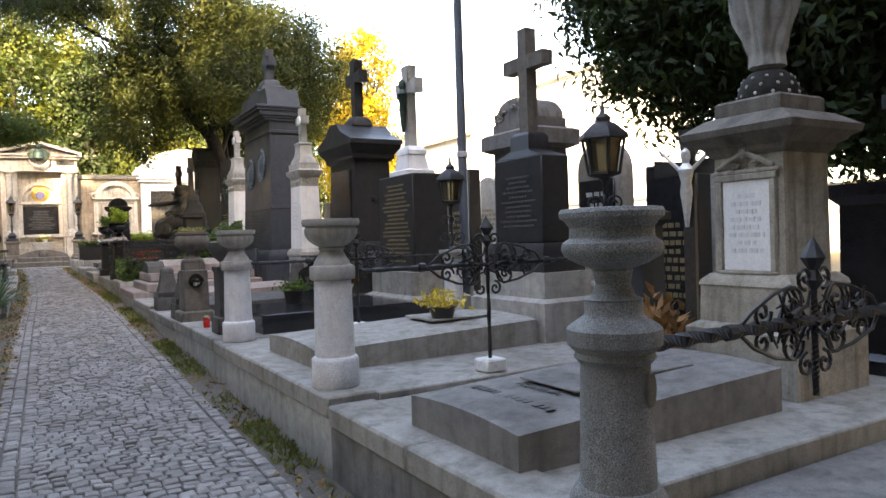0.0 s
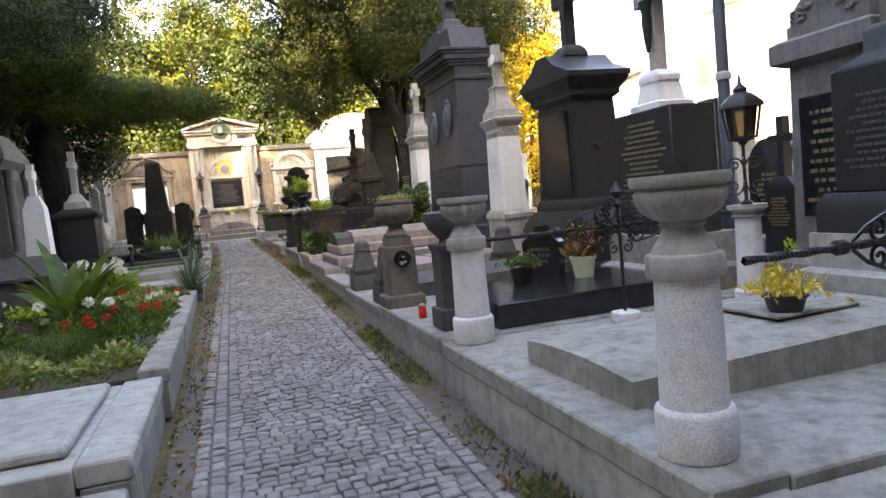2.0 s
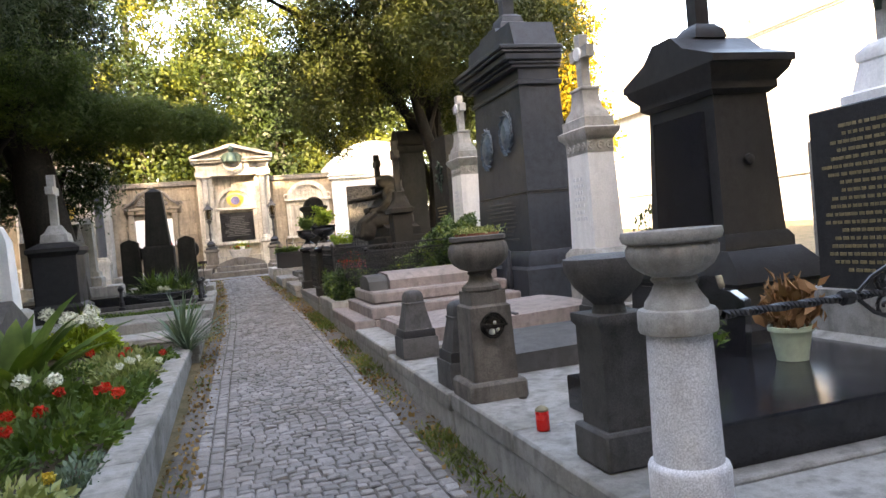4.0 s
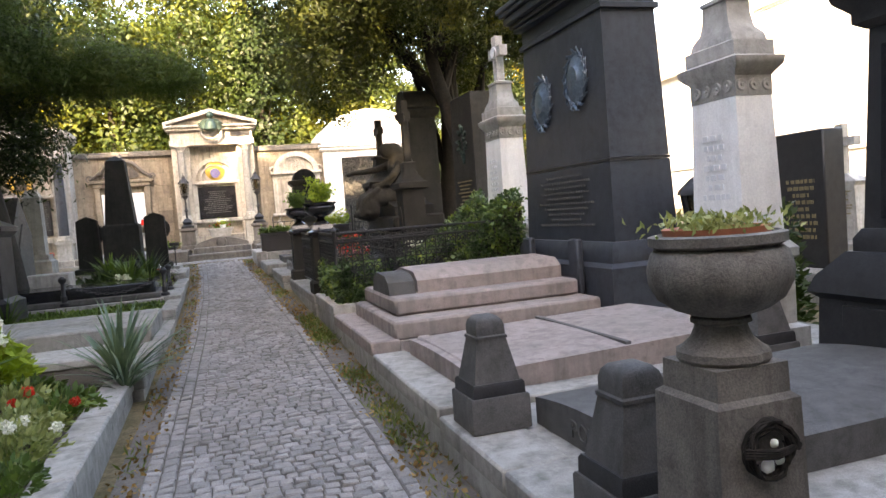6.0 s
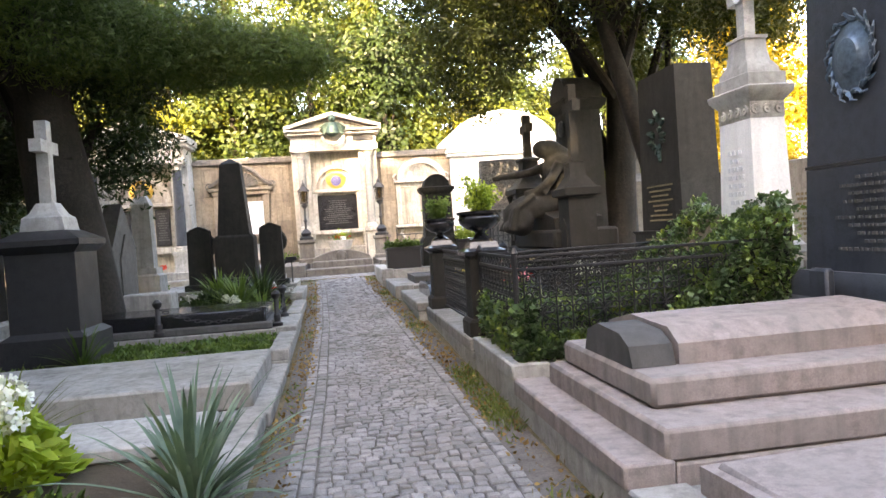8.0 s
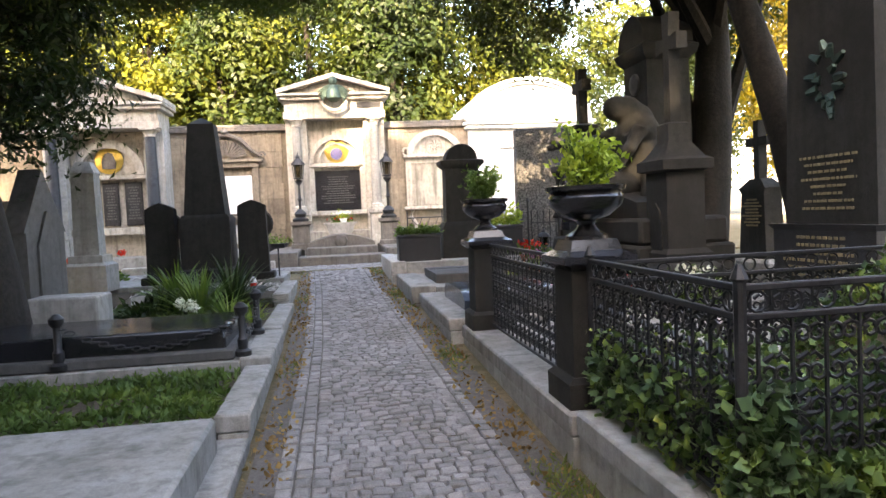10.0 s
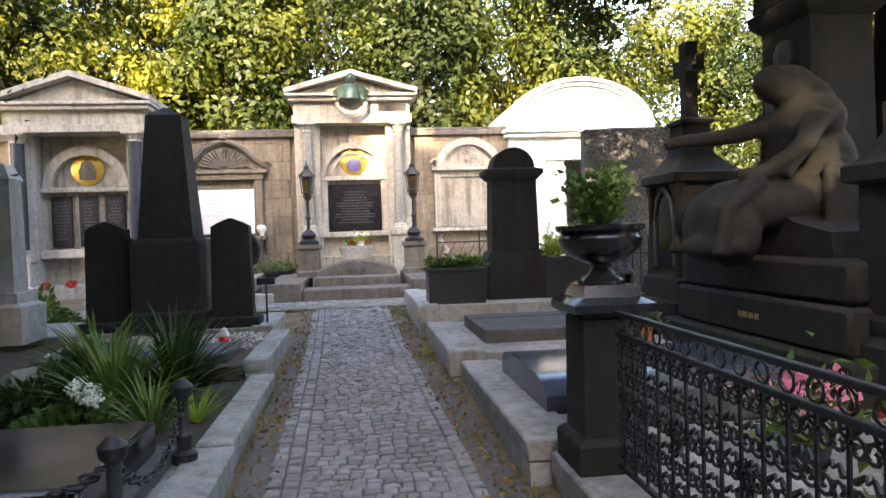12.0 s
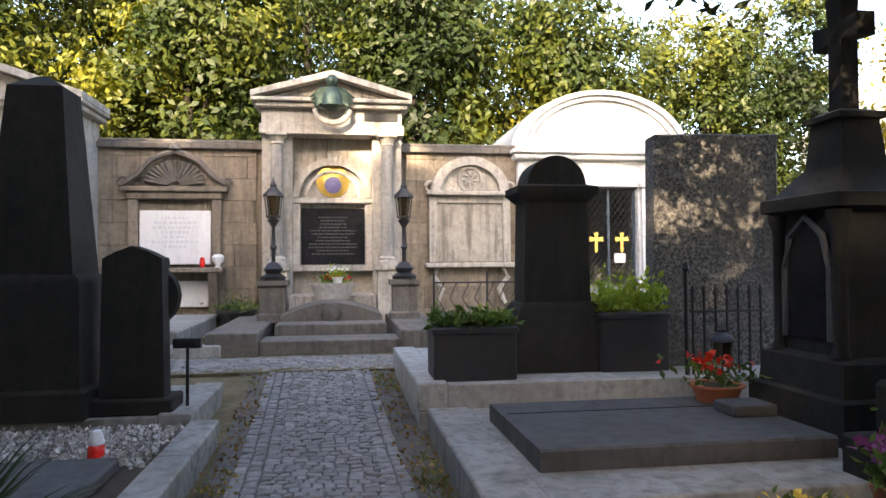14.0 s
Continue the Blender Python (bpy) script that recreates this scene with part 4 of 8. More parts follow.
def chapel_left():
    """The columned tomb at the west end of the back wall."""
    t = thing("temple_tomb", (-5.65, 32.5, Z0), "grey stone temple tomb with columns and gilded mosaic", "tomb")
    z = lambda a: a - Z0
    for s in (-1, 1):
        part("pier", boxed(s * 1.24 - 0.26, s * 1.24 + 0.26, -0.1, 0.9, -0.1, z(4.45), b=0.01), "concrete_light", t)
    part("back", boxed(-0.98, 0.98, 0.3, 0.9, -0.1, z(4.45), b=0.005), "plaster", t)
    part("entablature", box(box(boxed(-1.5, 1.5, -0.45, 0.9, z(4.45), z(4.62), b=0.01), -1.46, 1.46, -0.4, 0.9, z(4.62), z(4.92), 0.01), -1.6, 1.6, -0.55, 0.9, z(4.92), z(5.02), 0.02), "trim_stone", t)
    part("cornice", gable(boxed(-1.66, 1.66, -0.62, 0.9, z(5.02), z(5.10), b=0.02), 1.66, z(5.10), z(5.66), -0.62, 0.9, 0.12), "trim_stone", t)
    part("tympanum", prism(bmesh.new(), [(-1.5, z(5.095)), (1.5, z(5.095)), (0, z(5.62))], -0.35, 0.85), "trim_stone", t)
    for s in (-1, 1):
        capital_column(t, s * 1.22, -0.30, z(1.75), z(4.445), 0.15, "granite_blue")
        part("pedestal", stack(bmesh.new(), [(0.26, 0.2, -0.05), (0.26, 0.2, 0.15), (0.22, 0.18, 0.2), (0.22, 0.18, z(1.62)), (0.27, 0.2, z(1.66)), (0.27, 0.2, z(1.748))], s * 1.22, -0.30), "concrete_light", t)
    part("arch", ring_arc(bmesh.new(), 0.72, 0.92, 0, math.pi, 0.1, 0.298, 0, z(3.30)), "trim_stone", t)
    part("arch_sill", boxed(-0.97, 0.97, 0.08, 0.298, z(3.18), z(3.29), b=0.015), "trim_stone", t)
    part("halo", lathe(bmesh.new(), [(0.36, 0), (0.36, 0.03), (0.30, 0.05)], 24), "gold", t, "gilded mosaic disc").matrix_basis = pose(0, 0.30, z(3.70), 90)
    part("mosaic", lathe(bmesh.new(), [(0.03, 0.01), (0.17, 0.02), (0.19, 0.2), (0.13, 0.36), (0.10, 0.42), (0.02, 0.46)], 12), "brown", t, "brown mosaic shape").matrix_basis = Matrix.Translation((0, 0.25, z(3.46))) @ Matrix.Diagonal((1, 0.18, 1, 1))
    for x0, x1 in ((-0.8, -0.36), (-0.2, 0.2), (0.36, 0.8)):
        p = part("tablet", boxed(x0, x1, 0.22, 0.298, z(1.95), z(3.1), b=0.01), "granite_dark", t, "dark inscribed tablet")
        text_rows(p, x0 + 0.05, x1 - 0.05, 0.219, z(2.1), z(3.0), 12, "greytext", int(x0 * 10) + 50)
    part("sill", boxed(-0.97, 0.97, 0.0, 0.298, z(1.7), z(1.9), b=0.02), "trim_stone", t)
    part("base", boxed(-1.5, 1.5, -0.7, 0.29, -0.05, 0.25, b=0.02), "concrete", t)


chapel_left()


solid("wall_east", box(boxed(26.0, 26.4, -12.0, 46.0, -0.3, 3.0, b=0.02), 25.9, 26.5, -12.0, 46.0, 3.0, 3.15, 0.03), "whitewash", "long white plastered boundary wall", "wall", kind="structure")


# ---- graves on the east side of the path ----
def bowl_column(x, y, z, h, material, cap, dark=False):
    """A granite column with a gadrooned bowl on top."""
    t = thing("bowl_column", (x, y, z), "grey granite column with a wide stone bowl" if dark else "white granite column with a gadrooned stone bowl", "column", "columns round the railed graves")
    if dark:
        top = lambda prof: [(q, h + zz) for q, zz in prof]
        part("base", lathe(bmesh.new(), top([(0.16, -h), (0.16, -h + 0.16), (0.15, -0.90), (0.128, -0.865)]), 32), material, t)
        part("shaft", lathe(bmesh.new(), top([(0.119, -0.866), (0.108, -0.482)]), 32), material, t)
        part("collar", lathe(bmesh.new(), top([(0.113, -0.481), (0.128, -0.465), (0.122, -0.448), (0.138, -0.434), (0.147, -0.424), (0.148, -0.376), (0.138, -0.366), (0.108, -0.346), (0.094, -0.336), (0.090, -0.328), (0.090, -0.288), (0.094, -0.284), (0.072, -0.276), (0.062, -0.262), (0.054, -0.235)]), 32), cap, t)
        bowl = part("bowl", lathe(bmesh.new(), top([(0.054, -0.236), (0.06, -0.20), (0.064, -0.196), (0.060, -0.190), (0.11, -0.172), (0.148, -0.15), (0.158, -0.128), (0.154, -0.108), (0.142, -0.10), (0.132, -0.092), (0.130, -0.06)]), 40), cap, t, "weathered stone bowl")
        part("rim", lathe(bmesh.new(), top([(0.130, -0.061), (0.146, -0.038), (0.160, -0.03), (0.163, -0.014), (0.156, -0.002), (0.14, 0.0), (0.12, -0.03)]), 40), cap, bowl)
        return t
    k, r = h / 1.05, 1.0
    ring = lambda prof: [(q * r, zz * k) for q, zz in prof]
    part("base", lathe(bmesh.new(), ring([(0.145, 0), (0.15, 0.01), (0.15, 0.165), (0.145, 0.18), (0.132, 0.19)]), 28), material, t)
    part("shaft", lathe(bmesh.new(), ring([(0.128, 0.19), (0.118, 0.665)]), 28), material, t)
    part("collar", lathe(bmesh.new(), ring([(0.12, 0.665), (0.14, 0.672), (0.145, 0.685), (0.145, 0.745), (0.138, 0.757), (0.118, 0.762), (0.112, 0.785), (0.10, 0.80), (0.085, 0.825), (0.072, 0.855)]), 28), cap, t)
    bowl = part("bowl", lathe(bmesh.new(), ring([(0.072, 0.855), (0.082, 0.868), (0.075, 0.878), (0.105, 0.892), (0.14, 0.92), (0.158, 0.955), (0.16, 0.985), (0.15, 1.0)]), 72, 0, 0, 0.06, 18), cap, t, "weathered stone bowl")
    part("rim", lathe(bmesh.new(), ring([(0.15, 0.999), (0.178, 1.01), (0.185, 1.03), (0.18, 1.05), (0.15, 1.05), (0.13, 1.02)]), 32), cap, bowl)
    return t


bowl_column(1.64, 4.17, 0.572, 1.06, "granite_white", "concrete_light")
bowl_column(1.67, 6.70, 0.572, 1.05, "granite_white", "concrete_light")
k0 = bowl_column(1.56, 1.60, 0.432, 1.14, "granite_grey", "granite_grey", True)
part("holder_scar", lathe(bmesh.new(), [(0.01, 0), (0.04, 0.004), (0.035, 0.012), (0.01, 0.016)], 10), "brown", k0, "broken off bracket").matrix_basis = pose(0.04, -0.098, 0.58, 90, 0, 20) @ Matrix.Diagonal((1, 1.5, 1, 1))


def short_column(x, y, z, h):
    t = thing("short_column", (x, y, z), "white granite column with moulded cap", "column", "columns round the railed graves")
    part("base", lathe(bmesh.new(), [(0.13, 0), (0.13, 0.12), (0.11, 0.14)], 24), "granite_white", t)
    part("shaft", lathe(bmesh.new(), [(0.105, 0.14), (0.095, h - 0.1)], 24), "granite_white", t)
    part("cap", lathe(bmesh.new(), [(0.10, h - 0.1), (0.12, h - 0.09), (0.10, h - 0.06), (0.15, h - 0.03), (0.15, h)], 24), "concrete_light", t)


def iron_lantern(x, y, z, s=1.0):
    """An iron grave lantern with scrolls, standing on a column or stone."""
    t = thing("grave_lantern", (x, y, z), "black wrought iron lantern with scrolls and amber glass", "lantern", "iron grave lanterns")
    part("pole", lathe(bmesh.new(), [(0.05 * s, 0), (0.05 * s, 0.02), (0.015 * s, 0.04), (0.015 * s, 0.52 * s), (0.05 * s, 0.56 * s)], 10), "iron", t)
    for k in range(4):
        bm = bmesh.new()
        tube(bm, spiral(0.10 * s, 0.16 * s, 0.085 * s, 1.5, math.pi, 1), 0.009 * s, 5)
        tube(bm, spiral(0.08 * s, 0.36 * s, 0.065 * s, 1.5, math.pi, -1), 0.009 * s, 5)
        part("scroll", bm, "iron", t).matrix_basis = pose(0, 0, 0, 0, 0, 45 + 90 * k)
    cage = part("cage", lathe(bmesh.new(), [(0.06 * s, 0.56 * s), (0.13 * s, 0.58 * s), (0.13 * s, 0.60 * s), (0.05 * s, 0.61 * s)], 6), "iron", t)
    for k in range(6):
        a = k * math.pi / 3
        part("bar", tube(bmesh.new(), [(0.12 * s * math.cos(a), 0.12 * s * math.sin(a), 0.59 * s), (0.165 * s * math.cos(a), 0.165 * s * math.sin(a), 0.86 * s)], 0.013 * s, 5), "iron", cage)
    part("glass", lathe(bmesh.new(), [(0.10 * s, 0.60 * s), (0.145 * s, 0.855 * s)], 6), "glass", t, "amber lantern glass")
    part("roof", lathe(bmesh.new(), [(0.20 * s, 0.855 * s), (0.19 * s, 0.89 * s), (0.10 * s, 0.97 * s), (0.06 * s, 0.99 * s), (0.065 * s, 1.02 * s), (0.02 * s, 1.06 * s), (0.008 * s, 1.15 * s)], 6), "iron", t)
    return t


short_column(3.94, 6.46, 0.552, 0.80)
iron_lantern(3.94, 6.46, 1.352, 0.88)
short_column(3.82, 3.98, 0.552, 0.80)
iron_lantern(3.82, 3.98, 1.352, 1.0)


def scroll_railing(x0, x1, y, z_rail, xs, z_foot, cube=True, rod=0.017):
    """A twisted rod between two columns with a scrolled iron cross standing under it."""
    t = thing("scroll_railing", (xs, y, z_foot), "black iron scrollwork rail on a twisted stem" + (" in a white block" if cube else ""), "railing", "scrolled grave railings")
    zr = z_rail - z_foot
    part("rod", twisted(bmesh.new(), (x0 - xs, 0, zr), (x1 - xs, 0, zr), rod, 90), "iron", t)
    if cube:
        part("foot_block", boxed(-0.085, 0.085, -0.085, 0.085, 0, 0.09, b=0.012), "whitewash", t, "white painted block")
    part("stem", twisted(bmesh.new(), (0, 0, 0.09 if cube else zr - 0.3), (0, 0, zr + 0.12), 0.015, 70), "iron", t)
    part("finial", lathe(bmesh.new(), [(0.012, zr + 0.12), (0.04, zr + 0.16), (0.02, zr + 0.2), (0.05, zr + 0.25), (0.004, zr + 0.33)], 8), "iron", t)
    for s in (-1, 1):
        for dz, sp in ((0.075, 1), (-0.075, -1)):
            for curl in (spiral(s * 0.15, zr + dz, 0.075, 1.4, math.pi if s > 0 else 0, -sp * s, 20), spiral(s * 0.33, zr + dz * 0.75, 0.055, 1.5, math.pi if s > 0 else 0, sp * s, 20),
                         spiral(s * 0.06, zr + dz * 2.3, 0.05, 1.3, -math.pi / 2 * sp, sp * s, 16),
                         [(s * 0.05, 0, zr), (s * 0.14, 0.01, zr + dz * 1.9), (s * 0.26, 0.0, zr + dz * 1.6), (s * 0.40, -0.01, zr + dz * 0.9), (s * 0.46, 0, zr + dz * 0.2)]):
                part("scroll", tube(bmesh.new(), curl, 0.0085, 5), "iron", t)
        part("leaf_spray", leaf_spray(s, zr), "iron", t)
        part("knob", lathe(bmesh.new(), [(0.01, -0.03), (0.03, -0.02), (0.03, 0.02), (0.01, 0.03)], 8), "iron", t).matrix_basis = pose(s * 0.52, 0, zr, 0, 90)
    return t


def leaf_spray(s, zr):
    bm = bmesh.new()
    rnd = random.Random(3)
    for k in range(22):
        a = rnd.uniform(0, 2 * math.pi)
        r = rnd.uniform(0.05, 0.12)
        p = (s * rnd.uniform(0.03, 0.22) + 0.03 * math.cos(a), rnd.uniform(-0.03, 0.03), zr + rnd.uniform(-0.06, 0.06))
        tube(bm, [p, (p[0] + r * 0.6 * math.cos(a), p[1], p[2] + r * 0.6 * math.sin(a)), (p[0] + r * math.cos(a + 0.5), p[1], p[2] + r * math.sin(a + 0.5))], 0.012, 5, 0.004)
    return bm


scroll_railing(1.76, 3.72, 4.0, 1.30, 2.72, 0.552)
scroll_railing(1.78, 3.84, 6.58, 1.30, 2.86, 0.552)
scroll_railing(1.66, 3.7, 1.62, 1.12, 2.66, 0.412, False, 0.027)


def ledger(x0, x1, y0, y1, z, h, material, label, slope=0.0, crown=0.0, b=0.015, base=0.0):
    """A grave slab that lies along x; its head may lift, and its end may bow."""
    t = thing("grave_slab", ((x0 + x1) / 2, (y0 + y1) / 2, z), label, "grave slab")
    w, d = (x1 - x0) / 2, (y1 - y0) / 2
    if base:
        part("base", boxed(-w - 0.05, w + 0.05, -d - 0.05, d + 0.05, 0, base, b=0.01), material, t)
    n = 10
    poly = [(-d, base)] + [(-d + 2 * d * i / n, base + h + crown * (1 - (2 * i / n - 1) ** 2)) for i in range(n + 1)] + [(d, base)]
    if not crown:
        poly = [(-d, base), (-d, base + h - b), (-d + b, base + h), (d - b, base + h), (d, base + h - b), (d, base)]
    bm = prism(bmesh.new(), poly, -w, w, "x")
    if slope:
        for v in bm.verts:
            if v.co.z > base + 0.01:
                v.co.z += slope * (v.co.x + w) / (2 * w)
    part("cover", bm, material, t)
    return t


s0 = ledger(1.66, 3.40, 2.26, 3.18, 0.512, 0.17, "slab_mid", "dark weathered grave slab with worn inscription", 0.06, 0.025)
part("inscription", boxed(-0.35, -0.08, -0.22, 0.22, 0.228, 0.236, b=0.003), "slab_mid", s0, "worn raised panel")
part("holder_plate", boxed(0.15, 0.55, -0.16, 0.16, 0.232, 0.248, b=0.006), "slab_mid", s0)
FIRST_SLAB = s0
s1 = ledger(1.72, 3.70, 4.72, 5.88, 0.552, 0.15, "concrete", "pale grey stone grave slab", 0.06, 0.03)
part("inset", boxed(0.15, 0.75, -0.25, 0.25, 0.23, 0.25, b=0.008), "concrete", s1, "raised stone square")
ledger(1.98, 3.92, 6.98, 8.30, 0.562, 0.20, "polished", "polished black granite grave slab", 0.0, 0.0, 0.012)


def letters(body, size, parent, m, material, depth=0.004):
    cu = bpy.data.curves.new("lettering", 'FONT')
    cu.body, cu.size, cu.extrude, cu.align_x = body, size, depth, 'CENTER'
    ob = new("lettering", cu)
    bpy.context.view_layer.update()
    me = bpy.data.meshes.new_from_object(ob.evaluated_get(bpy.context.evaluated_depsgraph_get()))
    bpy.data.objects.remove(ob)
    me.materials.append(M[material])
    res = new("lettering", me)
    res.parent = parent
    res.matrix_basis = m
    return res


letters("RODINA", 0.085, FIRST_SLAB, pose(-0.42, 0.0, 0.219, 0, 0, -90), "greytext", 0.002)
for k, (q, w) in enumerate(((-0.28, 0.16), (-0.08, 0.2), (0.18, 0.26))):
    wb = bmesh.new()
    for i in range(int(w / 0.045)):
        box(wb, -0.60 + 0.006 * (i % 2), -0.545, q + w / 2 - 0.045 * i - 0.03, q + w / 2 - 0.045 * i, 0.203, 0.2065, 0.001)
    part("worn_word", wb, "greytext", FIRST_SLAB, "worn unreadable word", "stuff")
s3 = ledger(1.92, 3.95, 9.50, 10.72, 0.542, 0.15, "slab_dark", "dark grave slab with lettering on its end", 0.03, 0.05)
letters("POKOJ", 0.13, s3, pose(-1.02, 0.0, 0.045, 90, 0, -90), "greytext")


def block_cross_monument(y):
    """Black block on a pale plinth with a tall dark cross."""
    t = thing("cross_monument", (4.10, y, 0.55), "polished dark stone block with tall cross on a pale plinth", "gravestone", rz=-90)
    part("plinth", stack(bmesh.new(), [(0.58, 0.34, 0), (0.58, 0.34, 0.34), (0.50, 0.27, 0.37), (0.50, 0.27, 0.60)]), "concrete_light", t)
    part("base", stack(bmesh.new(), [(0.46, 0.24, 0.60), (0.46, 0.24, 0.78), (0.42, 0.20, 0.86)]), "granite_dark", t)
    b = part("block", boxed(-0.37, 0.37, -0.16, 0.16, 0.86, 1.66, b=0.012), "granite_dark", t, "dark polished block")
    text_rows(b, -0.28, 0.28, -0.162, 1.0, 1.5, 11, "greytext", 7, fill=0.4)
    part("cap", stack(bmesh.new(), [(0.36, 0.155, 1.66), (0.16, 0.13, 1.72), (0.14, 0.12, 1.74), (0.14, 0.12, 1.86), (0.11, 0.09, 1.90)]), "granite_dark", t)
    part("cross", prism(bmesh.new(), [(a, b_ + 1.90) for a, b_ in cross_poly(0.98, 0.60, 0.13, 0.66)], -0.06, 0.06), "brown", t, "tall plain dark stone cross")


block_cross_monument(5.26)


def crucifix_monument(y):
    t = thing("crucifix_monument", (4.22, y, 0.56), "dark inscribed stone block with white cross", "gravestone", rz=-90)
    part("plinth", stack(bmesh.new(), [(0.66, 0.42, 0), (0.66, 0.42, 0.20), (0.58, 0.34, 0.24), (0.58, 0.34, 0.52)]), "concrete", t)
    b = part("block", boxed(-0.47, 0.47, -0.25, 0.25, 0.52, 1.72, b=0.012), "granite_dark", t)
    text_rows(b, -0.38, 0.38, -0.252, 0.62, 1.62, 19, "goldtext", 8, fill=0.42)
    part("cross_base", stack(bmesh.new(), [(0.24, 0.20, 1.72), (0.24, 0.20, 1.78), (0.19, 0.15, 1.80), (0.15, 0.12, 1.98), (0.17, 0.13, 1.99), (0.17, 0.13, 2.04), (0.10, 0.09, 2.10)]), "marble", t, "white marble foot")
    part("cross", prism(bmesh.new(), [(a, c + 2.08) for a, c in cross_poly(1.04, 0.52, 0.125, 0.76, 0.03)], -0.06, 0.06), "concrete_light", t, "weathered white stone cross")
    part("figure", lathe(bmesh.new(), [(0.02, 2.28), (0.035, 2.4), (0.05, 2.55), (0.045, 2.66), (0.07, 2.76), (0.03, 2.82), (0.05, 2.86), (0.04, 2.92), (0.01, 2.95)], 10, 0, -0.10), "bronze", t, "green bronze figure")


crucifix_monument(7.86)


def gabled_monument(y):
    """Dark polished stele with gabled roof and cross on a wide base."""
    t = thing("gabled_monument", (4.42, y, 0.54), "tall dark polished stele with gabled cap and cross", "gravestone", rz=-90)
    part("base", stack(bmesh.new(), [(0.86, 0.50, 0), (0.86, 0.50, 0.14), (0.78, 0.46, 0.18), (0.78, 0.44, 0.48), (0.84, 0.48, 0.52), (0.80, 0.45, 0.62), (0.62, 0.38, 0.78)]), "granite_dark", t)
    part("lower_panel", boxed(-0.6, 0.6, -0.455, -0.43, 0.21, 0.45, b=0.008), "granite_dark", t)
    part("moulding", stack(bmesh.new(), [(0.58, 0.36, 0.78), (0.58, 0.36, 0.86), (0.54, 0.33, 0.92)]), "granite_dark", t)
    body = part("body", stack(bmesh.new(), [(0.53, 0.32, 0.92), (0.47, 0.28, 2.12)]), "granite_dark", t)
    bm = prism(bmesh.new(), [(-0.40, 0.98), (0.40, 0.98), (0.35, 2.0), (-0.35, 2.0)], -0.335, -0.2)
    part("panel", bm, "polished", body, "polished dark panel")
    part("bolt", lathe(bmesh.new(), [(0.01, 0), (0.05, 0.01), (0.045, 0.04), (0.02, 0.05)], 10), "granite_dark", body).matrix_basis = pose(0.5, 0, 1.55, 0, 90)
    part("cornice", stack(bmesh.new(), [(0.48, 0.29, 2.12), (0.54, 0.34, 2.16), (0.54, 0.34, 2.22), (0.62, 0.40, 2.30), (0.64, 0.42, 2.36)]), "granite_dark", t)
    roof = bmesh.new()
    prism(roof, [(-0.68, 2.36), (0.68, 2.36), (0.68, 2.42), (0.30, 2.56), (0.14, 2.70), (-0.14, 2.70), (-0.30, 2.56), (-0.68, 2.42)], -0.42, 0.42)
    part("roof", roof, "granite_dark", t)
    part("cross_foot", stack(bmesh.new(), [(0.17, 0.17, 2.701), (0.15, 0.15, 2.78), (0.10, 0.10, 2.84)]), "granite_dark", t)
    part("cross", prism(bmesh.new(), [(a, c + 2.84) for a, c in cross_poly(0.88, 0.52, 0.13, 0.60, 0.03)], -0.07, 0.07), "granite_dark", t)
    return t


gabled_monument(9.95)


